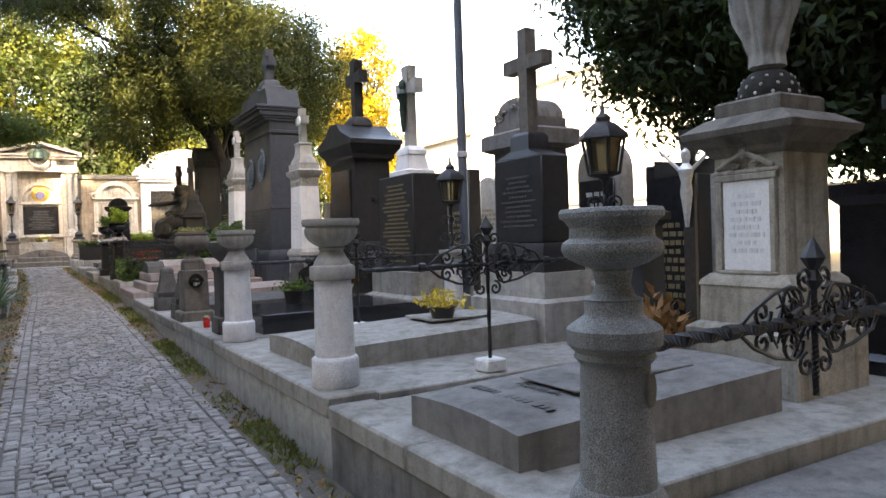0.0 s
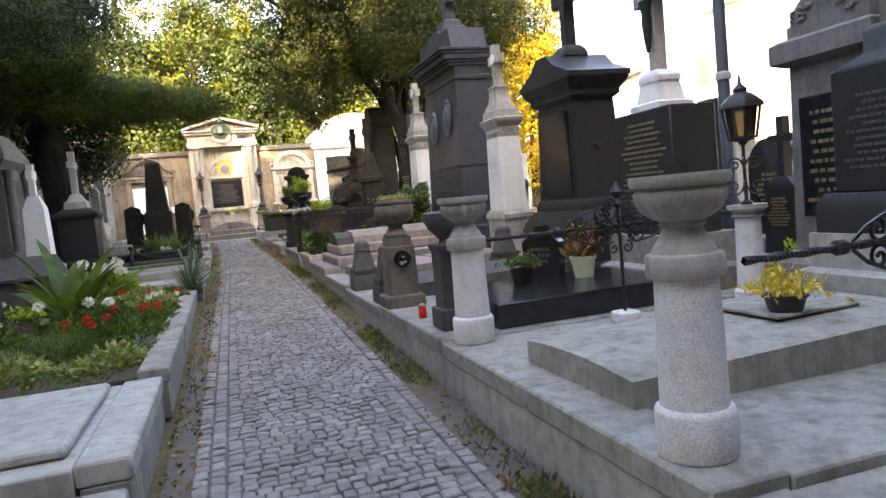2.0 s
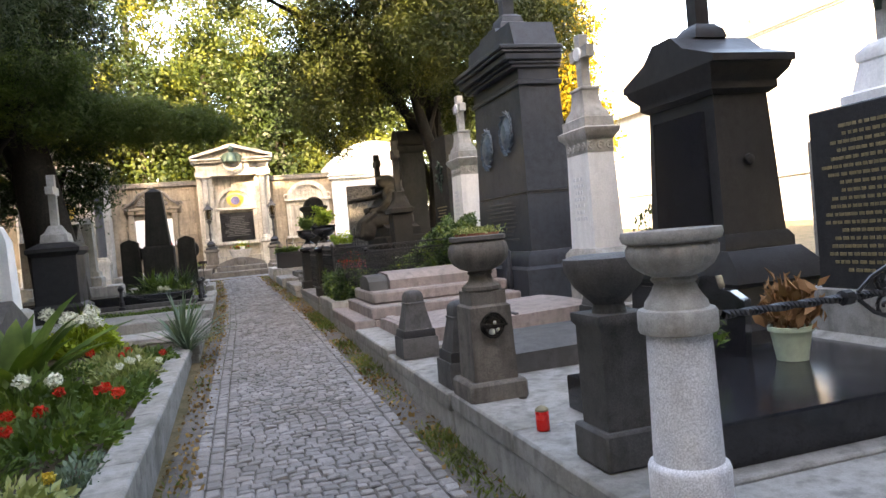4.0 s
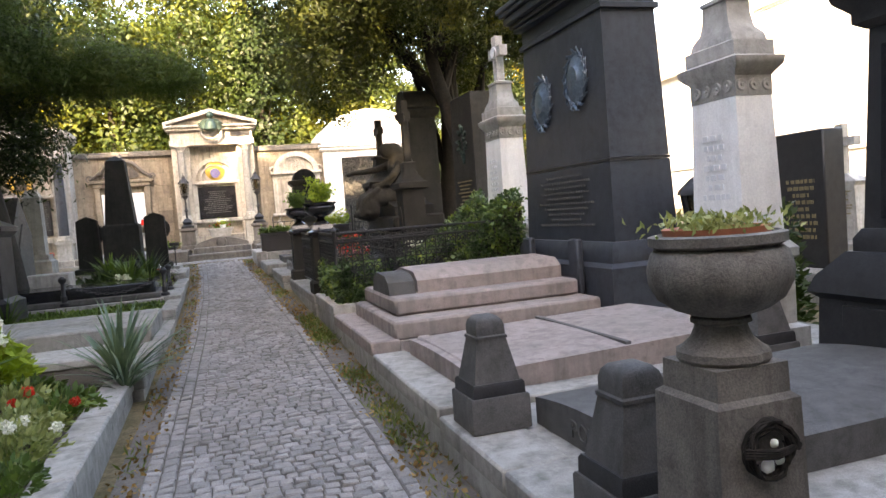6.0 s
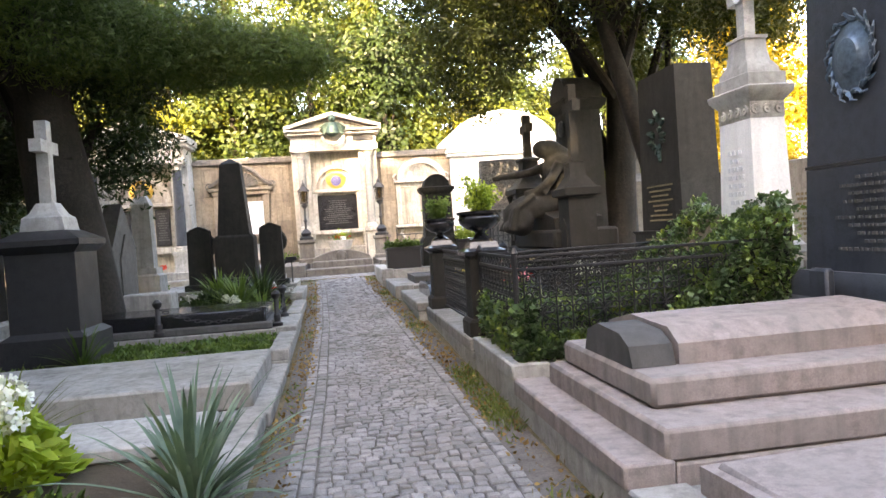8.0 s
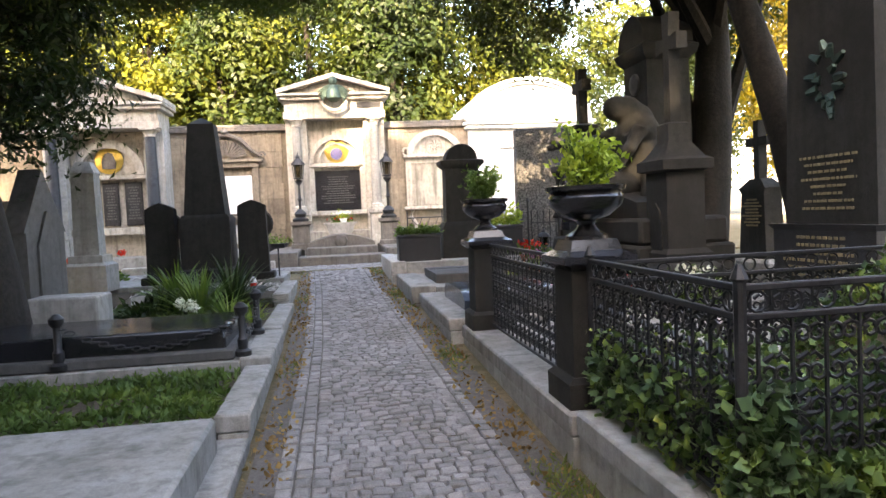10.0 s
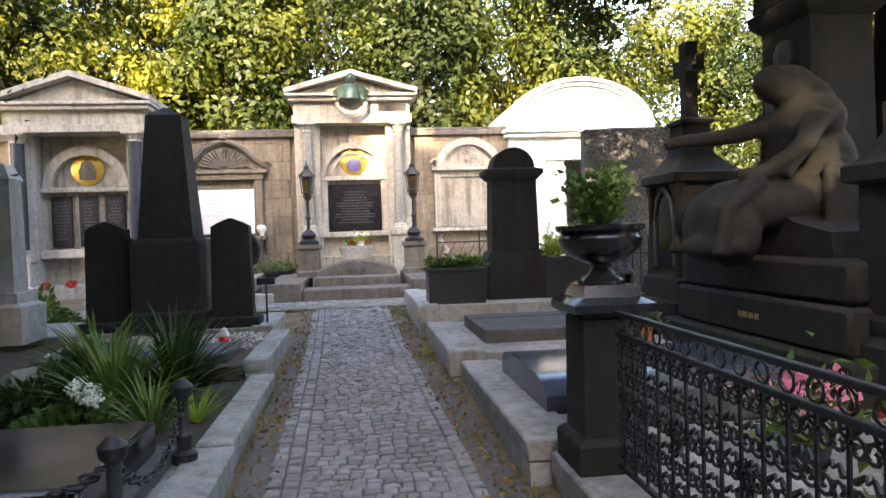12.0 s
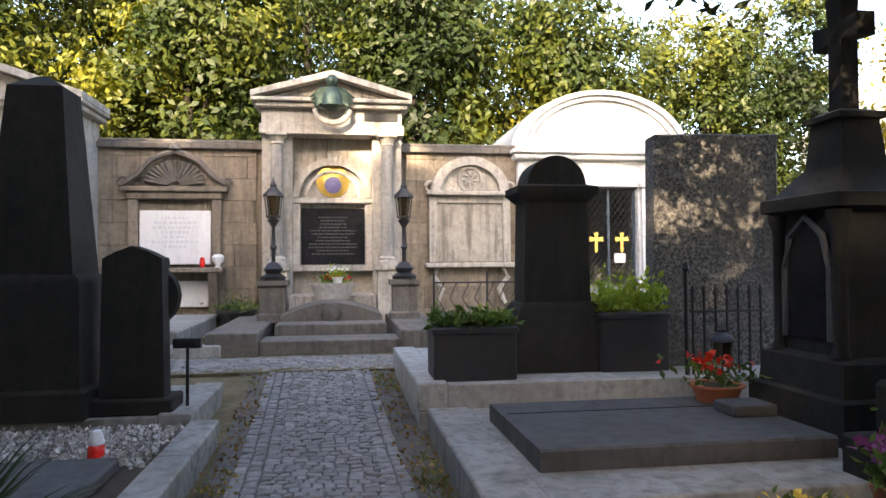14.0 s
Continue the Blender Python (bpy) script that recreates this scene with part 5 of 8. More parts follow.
def obelisk_cross(x, y, z, s, group_label):
    """White marble tapered shaft on a stone base with a scrolled cap and cross."""
    D = 0.66    # depth of the shaft to its width
    t = thing("marble_obelisk", (x, y, z), group_label, "gravestone", "white marble obelisks", rz=-90)
    part("base", stack(bmesh.new(), [(0.38 * s, 0.38 * D * s, 0), (0.38 * s, 0.38 * D * s, 0.14 * s), (0.31 * s, 0.31 * D * s, 0.16 * s), (0.31 * s, 0.31 * D * s, 0.62 * s), (0.34 * s, 0.34 * D * s, 0.64 * s), (0.34 * s, 0.34 * D * s, 0.70 * s), (0.28 * s, 0.28 * D * s, 0.76 * s)]), "concrete_light", t)
    shaft = part("shaft", stack(bmesh.new(), [(0.265 * s, 0.265 * D * s, 0.76 * s), (0.265 * s, 0.265 * D * s, 0.80 * s), (0.235 * s, 0.235 * D * s, 1.78 * s)]), "marble", t, "white marble shaft")
    text_rows(shaft, -0.15 * s, 0.15 * s, -0.258 * D * s, 1.05 * s, 1.55 * s, 7, "paletext", int(y * 3))
    fr = part("frieze", stack(bmesh.new(), [(0.24 * s, 0.24 * D * s, 1.781 * s), (0.24 * s, 0.24 * D * s, 1.92 * s), (0.31 * s, 0.31 * D * s, 1.99 * s), (0.32 * s, 0.32 * D * s, 2.04 * s), (0.26 * s, 0.26 * D * s, 2.06 * s)]), "concrete_light", t)
    for k in range(4):
        for q in range(4 if k % 2 == 0 else 3):
            part("rosette", lathe(bmesh.new(), [(0.045 * s, 0), (0.04 * s, 0.015), (0.015 * s, 0.008), (0.012 * s, 0.02)], 10), "concrete_light", fr).matrix_basis = pose(0, 0, 0, 0, 0, 90 * k) @ pose((-0.165 + 0.11 * q if k % 2 == 0 else -0.11 + 0.11 * q) * s, (-0.24 * D if k % 2 == 0 else -0.24) * s, 1.855 * s, 90)
    part("cap", stack(bmesh.new(), [(0.26 * s, 0.26 * D * s, 2.06 * s), (0.26 * s, 0.26 * D * s, 2.16 * s), (0.22 * s, 0.15 * s, 2.17 * s), (0.21 * s, 0.14 * s, 2.22 * s), (0.155 * s, 0.11 * s, 2.28 * s), (0.13 * s, 0.10 * s, 2.38 * s), (0.125 * s, 0.10 * s, 2.47 * s), (0.14 * s, 0.11 * s, 2.475 * s), (0.14 * s, 0.11 * s, 2.50 * s), (0.07 * s, 0.07 * s, 2.52 * s)]), "concrete_light", t, "weathered grey scrolled cap")
    c = part("cross", prism(bmesh.new(), [(a * s, (b + 2.52) * s) for a, b in cross_poly(0.56, 0.38, 0.115, 0.36, 0.005)], -0.05 * s, 0.05 * s), "concrete_light", t)
    part("medallion", lathe(bmesh.new(), [(0.075 * s, 0), (0.07 * s, 0.02), (0.05 * s, 0.022)], 16), "marble", c).matrix_basis = pose(0, -0.05 * s, 2.88 * s, 90)
    return t


obelisk_cross(4.10, 11.58, 0.58, 1.04, "white marble obelisk on grey base with medallion cross")
obelisk_cross(4.05, 15.84, 0.78, 1.05, "white marble obelisk on grey base beside ivy")


def medallion_monument(y):
    """The great blue-grey monument with two bronze portrait wreaths."""
    t = thing("syenite_monument", (4.30, y, 0.68), "huge blue-grey stone monument with two bronze medallions", "monument", rz=-90)
    part("base", stack(bmesh.new(), [(1.16, 0.52, 0), (1.16, 0.52, 0.42), (1.08, 0.46, 0.46), (1.08, 0.46, 0.56), (1.02, 0.40, 0.66)]), "granite_blue", t)
    for s in (-1, 1):
        part("buttress", boxed(s * 0.55 - 0.10, s * 0.55 + 0.10, -0.60, -0.521, 0.0, 0.70, b=0.02), "granite_blue", t)
    low = part("lower_body", stack(bmesh.new(), [(0.98, 0.36, 0.66), (0.95, 0.34, 1.44)]), "granite_blue", t)
    text_rows(low, -0.75, 0.75, -0.362, 0.80, 1.38, 10, "greytext", 21, fill=0.4)
    part("band", stack(bmesh.new(), [(0.96, 0.345, 1.445), (0.96, 0.345, 1.47)]), "granite_dark", t)
    body = part("body", stack(bmesh.new(), [(0.945, 0.335, 1.475), (0.89, 0.30, 2.92)]), "granite_blue", t)
    for s in (-1, 1):
        bm = lathe(bmesh.new(), [(0.20, 0), (0.20, 0.015), (0.13, 0.03), (0.10, 0.06), (0.02, 0.07)], 20)
        med = part("medallion", bm, "bronze_blue", body, "bronze portrait medallion")
        med.matrix_basis = pose(s * 0.40 - 0.02, -0.318, 2.28 + 0.06 * s, 88) @ Matrix.Diagonal((1, 1.25, 1, 1))
        wr = bmesh.new()
        for k in range(44):
            a = k * 2 * math.pi / 44
            q = 1.0 + 0.12 * (k % 3 - 1)
            tube(wr, [(0.2 * math.cos(a), 0.26 * math.sin(a), 0.01), (0.225 * q * math.cos(a + 0.18), 0.285 * q * math.sin(a + 0.18), 0.03), (0.235 * q * math.cos(a + 0.32), 0.295 * q * math.sin(a + 0.32), 0.012)], 0.018, 5, 0.006)
        w = part("wreath", wr, "bronze_blue", body, "bronze laurel wreath")
        w.matrix_basis = pose(s * 0.40 - 0.02, -0.318, 2.28 + 0.06 * s, 88)
    part("frieze", stack(bmesh.new(), [(0.93, 0.33, 2.921), (0.93, 0.33, 2.97), (0.90, 0.30, 2.99), (0.90, 0.30, 3.138)]), "granite_blue", t)
    for hx, y0, z0, z1 in ((0.93, -0.40, 3.14, 3.19), (0.95, -0.44, 3.19, 3.24), (0.98, -0.50, 3.24, 3.33), (1.0, -0.55, 3.33, 3.38), (1.02, -0.58, 3.38, 3.44)):
        part("cornice", boxed(-hx, hx, y0, 0.34, z0, z1 - 0.001, b=0.012), "granite_blue", t)
    attic = prism(bmesh.new(), [(-0.96, 3.443), (0.96, 3.443), (0.90, 3.60), (0.84, 3.78), (0.34, 3.80), (0.30, 3.86), (-0.30, 3.86), (-0.34, 3.80), (-0.84, 3.78), (-0.90, 3.60)], -0.34, 0.30)
    part("attic", attic, "granite_blue", t)
    part("cross_foot", stack(bmesh.new(), [(0.29, 0.24, 3.861), (0.27, 0.22, 3.96), (0.20, 0.17, 3.99), (0.18, 0.15, 4.08), (0.13, 0.11, 4.12)]), "granite_blue", t)
    part("cross", prism(bmesh.new(), [(a, b + 4.12) for a, b in cross_poly(0.62, 0.44, 0.17, 0.36)], -0.085, 0.085), "granite_blue", t)


medallion_monument(14.05)


def stepped_tomb():
    """Pink-grey tomb in three shallow steps with a dark rounded stone at its foot."""
    t = thing("stepped_tomb", (1.66, 13.95, 0.68), "stepped pink-grey granite tomb with broken edges", "tomb")
    part("lower_step", boxed(0.02, 2.05, -0.95, 0.86, 0, 0.16, b=0.02), "pink", t)
    part("middle_step", boxed(0.12, 2.0, -0.62, 0.80, 0.161, 0.32, b=0.025), "pink", t)
    bm = prism(bmesh.new(), [(-0.34, 0.321), (-0.34, 0.44), (-0.22, 0.52), (0.3, 0.54), (0.66, 0.46), (0.66, 0.321)], 0.42, 1.96, "x")
    part("ledger", bm, "pink", t)
    bm = prism(bmesh.new(), [(-0.34, 0.322), (-0.30, 0.44), (-0.18, 0.50), (0.16, 0.52), (0.34, 0.46), (0.40, 0.322)], 0.14, 0.40, "x")
    part("headstone", bm, "slab_dark", t, "dark rounded stone block")


stepped_tomb()
g4 = ledger(1.76, 3.9, 11.35, 12.85, 0.582, 0.13, "pink", "cracked pink-grey stone grave slab", 0.06, 0.02)
part("crack", boxed(0.1, 0.14, -0.73, 0.73, 0.160, 0.187, b=0.002), "slab_dark", g4, "dark open joint")
part("foot_board", boxed(-1.02, -0.9, -0.70, 0.70, 0.02, 0.16, b=0.02), "pink", g4)


def urn_pillar():
    t = thing("urn_pillar", (1.68, 8.86, 0.56), "brown sandstone pillar with lobed planted urn", "pillar")
    part("base", boxed(-0.20, 0.20, -0.20, 0.20, 0, 0.14, b=0.02), "brown", t)
    pil = part("pillar", stack(bmesh.new(), [(0.150, 0.150, 0.14), (0.140, 0.140, 0.62), (0.122, 0.122, 0.635), (0.120, 0.120, 0.72)]), "brown", t)
    rnd = random.Random(12)
    bm = bmesh.new()
    for k in range(16):
        a = rnd.uniform(0, 6.28)
        r = rnd.uniform(0.055, 0.078)
        tube(bm, [(r * (1 + 0.12 * math.sin(3 * q + k)) * math.cos(a + q), r * 1.1 * math.sin(a + q), 0.008 + 0.012 * (k % 3) + 0.006 * math.sin(5 * q)) for q in [i * 0.42 for i in range(9)]], 0.007, 5, 0.003)
    for k in range(4):
        tube(bm, [(-0.09, -0.005 + 0.008 * k, 0.03), (0.0, -0.012 + 0.006 * k, 0.05), (0.095, 0.002 * k, 0.03)], 0.005, 5)
    tagged(part("wreath", bm, "bark", pil, "dry twig wreath"), kind="stuff").matrix_basis = pose(0.0, -0.146, 0.50, 90)
    for a, b, r in ((-0.012, -0.04, 0.02), (0.028, -0.03, 0.013), (0.012, 0.018, 0.011)):
        part("petal", lathe(bmesh.new(), [(0.004, 0), (r, 0.006), (r * 0.8, 0.014), (r * 0.25, 0.02)], 9, a, b, 0.25, 5), "petal_white", pil, "faded white paper flower").matrix_basis = pose(0.0, -0.162, 0.50, 90)
    part("urn", lathe(bmesh.new(), [(0.118, 0.721), (0.126, 0.732), (0.124, 0.752), (0.108, 0.762), (0.085, 0.785), (0.072, 0.815), (0.070, 0.828), (0.082, 0.834), (0.080, 0.846), (0.072, 0.852), (0.125, 0.872), (0.168, 0.905), (0.190, 0.95), (0.194, 0.99), (0.182, 1.035), (0.165, 1.05)], 60, 0, 0, 0.05, 10), "brown", t, "lobed stone urn")
    part("rim", lathe(bmesh.new(), [(0.165, 1.049), (0.19, 1.06), (0.19, 1.085), (0.17, 1.09), (0.15, 1.06)], 28), "brown", t)
    part("planter", lathe(bmesh.new(), [(0.14, 1.06), (0.15, 1.105), (0.13, 1.10), (0.12, 1.07)], 24), "terracotta", t, "orange plastic planter")
    rng = np.random.default_rng(4)
    p = np.column_stack([rng.normal(size=(420, 2)) * 0.075, 1.085 + rng.random(420) * 0.05])
    ob = new("foliage", leaf_mesh("foliage", p, 0.026, "leaf_pale", 0.45, 0.5, 0.2, 0.4, 5))
    ob.parent = t
    tagged(ob, "dry pale succulents", kind="stuff")


urn_pillar()


def pyramid_post(x, y, z, h=0.62):
    t = thing("pyramid_post", (x, y, z), "dark stone corner post with pyramid body and rounded head", "post", "corner posts of the dark grave")
    part("base", stack(bmesh.new(), [(0.17, 0.17, 0), (0.168, 0.168, h * 0.29), (0.162, 0.162, h * 0.305)]), "slab_dark", t)
    part("band", stack(bmesh.new(), [(0.152, 0.152, h * 0.305), (0.150, 0.150, h * 0.40), (0.142, 0.142, h * 0.42)]), "granite_dark", t, "dark smooth band")
    part("body", stack(bmesh.new(), [(0.132, 0.132, h * 0.42), (0.086, 0.086, h * 0.79)]), "slab_dark", t)
    part("head", stack(bmesh.new(), [(0.092, 0.092, h * 0.791), (0.092, 0.092, h * 0.815), (0.083, 0.083, h * 0.825), (0.083, 0.083, h * 0.90), (0.074, 0.074, h * 0.95), (0.055, 0.055, h * 0.985), (0.025, 0.025, h)]), "slab_dark", t)


for px, py in ((1.68, 10.80), (1.68, 9.36), (3.72, 10.98)):
    pyramid_post(px, py, 0.562 if px < 2 else 0.542)
t = thing("dark_pillar", (1.72, 7.28, 0.582), "plain dark square stone pillar", "pillar")
part("base", boxed(-0.15, 0.15, -0.15, 0.15, 0, 0.17, b=0.012), "slab_dark", t)
part("shaft", stack(bmesh.new(), [(0.115, 0.115, 0.17), (0.115, 0.115, 0.62), (0.13, 0.13, 0.64), (0.13, 0.13, 0.68)]), "slab_dark", t)
part("bowl", lathe(bmesh.new(), [(0.08, 0.68), (0.07, 0.72), (0.15, 0.80), (0.19, 0.88), (0.19, 0.93), (0.16, 0.94)], 24), "slab_dark", t, "dark stone bowl")


def statue_pedestal():
    """Stained pedestal with a marble plaque and a draped stone figure."""
    cx, cy = 3.98, 2.69
    t = thing("statue_pedestal", (cx, cy, 0.51), "stained plaster pedestal with white marble plaque", "pedestal", rz=-90)
    part("base", stack(bmesh.new(), [(0.38, 0.36, 0), (0.38, 0.36, 0.36), (0.345, 0.325, 0.385), (0.315, 0.295, 0.40), (0.31, 0.29, 0.62), (0.32, 0.30, 0.63), (0.31, 0.29, 0.66), (0.265, 0.25, 0.70)]), "plaster", t)
    part("body", stack(bmesh.new(), [(0.24, 0.225, 0.70), (0.235, 0.22, 1.42)]), "plaster", t)
    bm = bmesh.new()
    for x0, x1, z0, z1 in ((-0.20, -0.163, 0.72, 1.27), (0.163, 0.20, 0.72, 1.27), (-0.21, 0.21, 1.27, 1.31), (-0.225, 0.225, 1.31, 1.335), (-0.20, 0.20, 0.70, 0.72)):
        box(bm, x0, x1, -0.262, -0.218, z0, z1, 0.006)
    part("plaque_frame", bm, "plaster", t, "moulded plaque surround")
    bm = bmesh.new()
    for q in (-1, 1):
        tube(bm, [(q * 0.19, -0.25, 1.345), (q * 0.15, -0.255, 1.365), (q * 0.09, -0.26, 1.40), (q * 0.03, -0.26, 1.425), (0, -0.26, 1.43)], 0.016, 6)
        tube(bm, spiral(q * 0.07, 1.37, 0.028, 1.3, 0, q, 10), 0.01, 5)
    lathe(bm, [(0.015, 1.40), (0.035, 1.425), (0.03, 1.455), (0.012, 1.47)], 8, 0, -0.25)
    for v in bm.verts:
        if v.co.y > -0.2:
            v.co.y -= 0.25
    part("crest", bm, "plaster", t, "carved crest over the plaque")
    pl = part("plaque", boxed(-0.162, 0.162, -0.246, -0.225, 0.722, 1.268, b=0.004), "marble", t, "white marble plaque")
    text_rows(pl, -0.12, 0.12, -0.247, 0.82, 1.20, 8, "paletext", 31)
    part("cornice", stack(bmesh.new(), [(0.24, 0.225, 1.42), (0.27, 0.255, 1.45), (0.275, 0.26, 1.475), (0.32, 0.30, 1.50), (0.33, 0.31, 1.52), (0.375, 0.355, 1.545), (0.385, 0.365, 1.585), (0.37, 0.35, 1.595), (0.27, 0.26, 1.66), (0.225, 0.22, 1.675), (0.225, 0.22, 1.755), (0.21, 0.205, 1.77)]), "brown", t, "dark weathered cornice")
    gl = thing("star_globe", (cx, cy, 2.272), "dark stone half globe with pale studs", "globe")
    part("globe", lathe(bmesh.new(), [(0.175, 0), (0.18, 0.03), (0.172, 0.08), (0.145, 0.14), (0.10, 0.18), (0.03, 0.20)], 24), "darkstone", gl)
    for k in range(34):
        z = (0.035, 0.085, 0.135)[k % 3]
        r = (0.180, 0.171, 0.150)[k % 3]
        a = k * 2 * math.pi / 34 * 1.0
        part("stud", lathe(bmesh.new(), [(0.012, -0.004), (0.011, 0.003), (0.004, 0.007)], 6), "concrete_light", gl).matrix_basis = Matrix.Translation((r * math.cos(a), r * math.sin(a), z)) @ Vector((math.cos(a), math.sin(a), 0.35)).to_track_quat('Z', 'Y').to_matrix().to_4x4()
    st = lathe(bmesh.new(), [(0.06, 0), (0.11, 0.02), (0.10, 0.10), (0.115, 0.14), (0.13, 0.20), (0.175, 0.34), (0.205, 0.52), (0.21, 0.70), (0.185, 0.86), (0.16, 0.98), (0.19, 1.10), (0.20, 1.20), (0.09, 1.31), (0.06, 1.36), (0.10, 1.44), (0.105, 1.52), (0.06, 1.61), (0.01, 1.63)], 72)
    bmesh.ops.subdivide_edges(st, edges=st.edges, cuts=1, use_grid_fill=True)
    for v in st.verts:
        a, zz = math.atan2(v.co.y, v.co.x), v.co.z
        f = max(0.0, min(1.0, (1.3 - zz) / 0.3)) * min(1.0, zz / 0.12)
        k = 1 + f * (0.10 * math.sin(7 * a + 5.5 * zz) + 0.06 * math.sin(13 * a - 9 * zz) + 0.05 * math.sin(5 * a + 11 * zz))
        v.co.x, v.co.y = v.co.x * k + 0.03 * math.sin(2.6 * zz), v.co.y * k + 0.11 * zz * max(0.0, 1 - zz / 1.6)
    solid("draped_statue", st, "concrete", "weathered stone statue in long draped robe", "statue", (cx, cy, 2.465))


statue_pedestal()


def fence_bar(h):
    """A lacy cast-iron bar with scrolls and leaves on both sides."""
    bm = bmesh.new()
    tube(bm, [(0, 0, 0), (0, 0, h)], 0.008, 5)
    for k in range(5):
        zc = (k + 0.5) * h / 5
        for s in (-1, 1):
            tube(bm, spiral(s * 0.036, zc, 0.038, 1.2, math.pi if s > 0 else 0, s * (1 if k % 2 else -1), 10, 0.3), 0.0075, 4)
            tube(bm, [(s * 0.02, 0, zc + 0.04), (s * 0.05, -0.008, zc + 0.065), (s * 0.065, 0, zc + 0.05)], 0.011, 4, 0.004)
    return bm


def cast_fence(x0, y0, x1, y1, z, h, label, slope=0.0, posts=(True, True)):
    L = math.hypot(x1 - x0, y1 - y0)
    rz = math.degrees(math.atan2(y1 - y0, x1 - x0))
    t = thing("iron_fence", (x0, y0, z), label, "fence", "cast-iron grave fences", rz=rz)
    for k, on in enumerate(posts):
        if on:
            part("post", lathe(bmesh.new(), [(0.03, 0), (0.03, 0.05), (0.022, 0.06), (0.022, h + 0.02), (0.032, h + 0.03), (0.01, h + 0.08)], 8, k * L, 0), "iron", t)
    for q in (0.05, h - 0.10, h):
        part("rail", boxed(0.0, L, -0.014, 0.014, q - 0.012, q + 0.012, b=0.004), "iron", t)
    n = max(2, int(L / 0.125))
    me = mesh_of("bar", fence_bar(h - 0.16), M["iron"])
    for i in range(n):
        ob = new("bar", me)
        ob.location = ((i + 0.5) * L / n, 0, 0.055)
        ob.parent = t
        if i % 4 == 1:
            ro = new("rosette", ROSETTE)
            ro.location = ((i + 0.5) * L / n, -0.012, h * 0.45)
            ro.parent = t
    for i in range(n):
        part("ring", tube(bmesh.new(), [(0.036 * math.cos(a), 0, 0.036 * math.sin(a)) for a in [j * math.pi / 5 for j in range(11)]], 0.006, 4), "iron", t).location = ((i + 0.5) * L / n, 0, h - 0.05)
    return t


def rosette_mesh():
    bm = bmesh.new()
    for k in range(8):
        a = k * math.pi / 4
        tube(bm, [(0, 0, 0), (0.045 * math.cos(a), -0.012, 0.045 * math.sin(a)), (0.075 * math.cos(a), 0, 0.075 * math.sin(a))], 0.016, 4, 0.006)
    return mesh_of("rosette", bm, M["iron"])


ROSETTE = rosette_mesh()
cast_fence(1.56, 15.14, 1.60, 16.62, 0.80, 0.80, "dark cast-iron fence overgrown with ivy")
cast_fence(1.56, 15.14, 3.85, 15.14, 0.80, 0.80, "dark cast-iron fence overgrown with ivy", posts=(False, True))
cast_fence(1.66, 17.02, 1.66, 19.34, 0.78, 0.80, "dark cast-iron fence with scrolls between stone piers", posts=(False, False))
cast_fence(1.70, 16.62, 3.9, 16.62, 0.80, 0.78, "dark cast-iron fence beside the ivy", posts=(False, True))


def pier_urn(x, y, z, s=1.0):
    p = thing("stone_pier", (x, y, z), "dark polished square stone pier at the iron fence", "pier", "piers of the iron fence")
    part("base", stack(bmesh.new(), [(0.20, 0.20, 0), (0.20, 0.20, 0.14), (0.17, 0.17, 0.17)]), "darkstone", p)
    part("shaft", stack(bmesh.new(), [(0.155, 0.155, 0.17), (0.15, 0.15, 0.76)]), "darkstone", p)
    part("cap", stack(bmesh.new(), [(0.155, 0.155, 0.76), (0.21, 0.21, 0.80), (0.21, 0.21, 0.84), (0.15, 0.15, 0.87), (0.13, 0.13, 0.93)]), "polished", p)
    u = thing("stone_urn", (x, y, z + 0.932), "polished dark stone urn with yellow-green plant", "urn", "urns on the fence piers")
    part("foot", lathe(bmesh.new(), [(0.12, 0), (0.12, 0.02), (0.07, 0.05), (0.05, 0.08), (0.06, 0.10)], 24), "polished", u)
    part("bowl", lathe(bmesh.new(), [(0.06, 0.10), (0.14, 0.13), (0.205, 0.19), (0.215, 0.235), (0.20, 0.26), (0.225, 0.275), (0.23, 0.30), (0.20, 0.305), (0.17, 0.26)], 32), "polished", u)
    return z + 0.932 + 0.30


for (px, py), lbl in (((1.66, 16.82), 1), ((1.66, 19.55), 0)):
    top = pier_urn(px, py, 0.78)
    pl = thing("urn_plant", (px, py, top - 0.03), "lime green leafy plant in the urn", "plant", "plants in the urns")
    rng = np.random.default_rng(30 + lbl)
    stems = bmesh.new()
    pos = []
    for k in range(26):
        a, r, hh = rng.uniform(0, 6.28), rng.uniform(0.05, 0.19), rng.uniform(0.14, 0.36 if lbl else 0.32)
        tip = (r * math.cos(a), r * math.sin(a), hh)
        tube(stems, [(tip[0] * 0.2, tip[1] * 0.2, 0), (tip[0] * 0.6, tip[1] * 0.6, hh * 0.6), tip], 0.008, 5, 0.004)
        for q in np.linspace(0.3, 1.0, 9):
            pos += [(tip[0] * q + rng.normal() * 0.03, tip[1] * q + rng.normal() * 0.03, hh * q + rng.normal() * 0.02) for _ in range(6)]
    tagged(part("stalks", stems, "leaf_bed", pl), kind="stuff")
    ob = new("foliage", leaf_mesh("foliage", np.array(pos), 0.042, "leaf_lime" if lbl else "leaf_bed", 0.55, 0.25, 0.15, 0.4, 6))
    ob.parent = pl
    tagged(ob, kind="stuff")


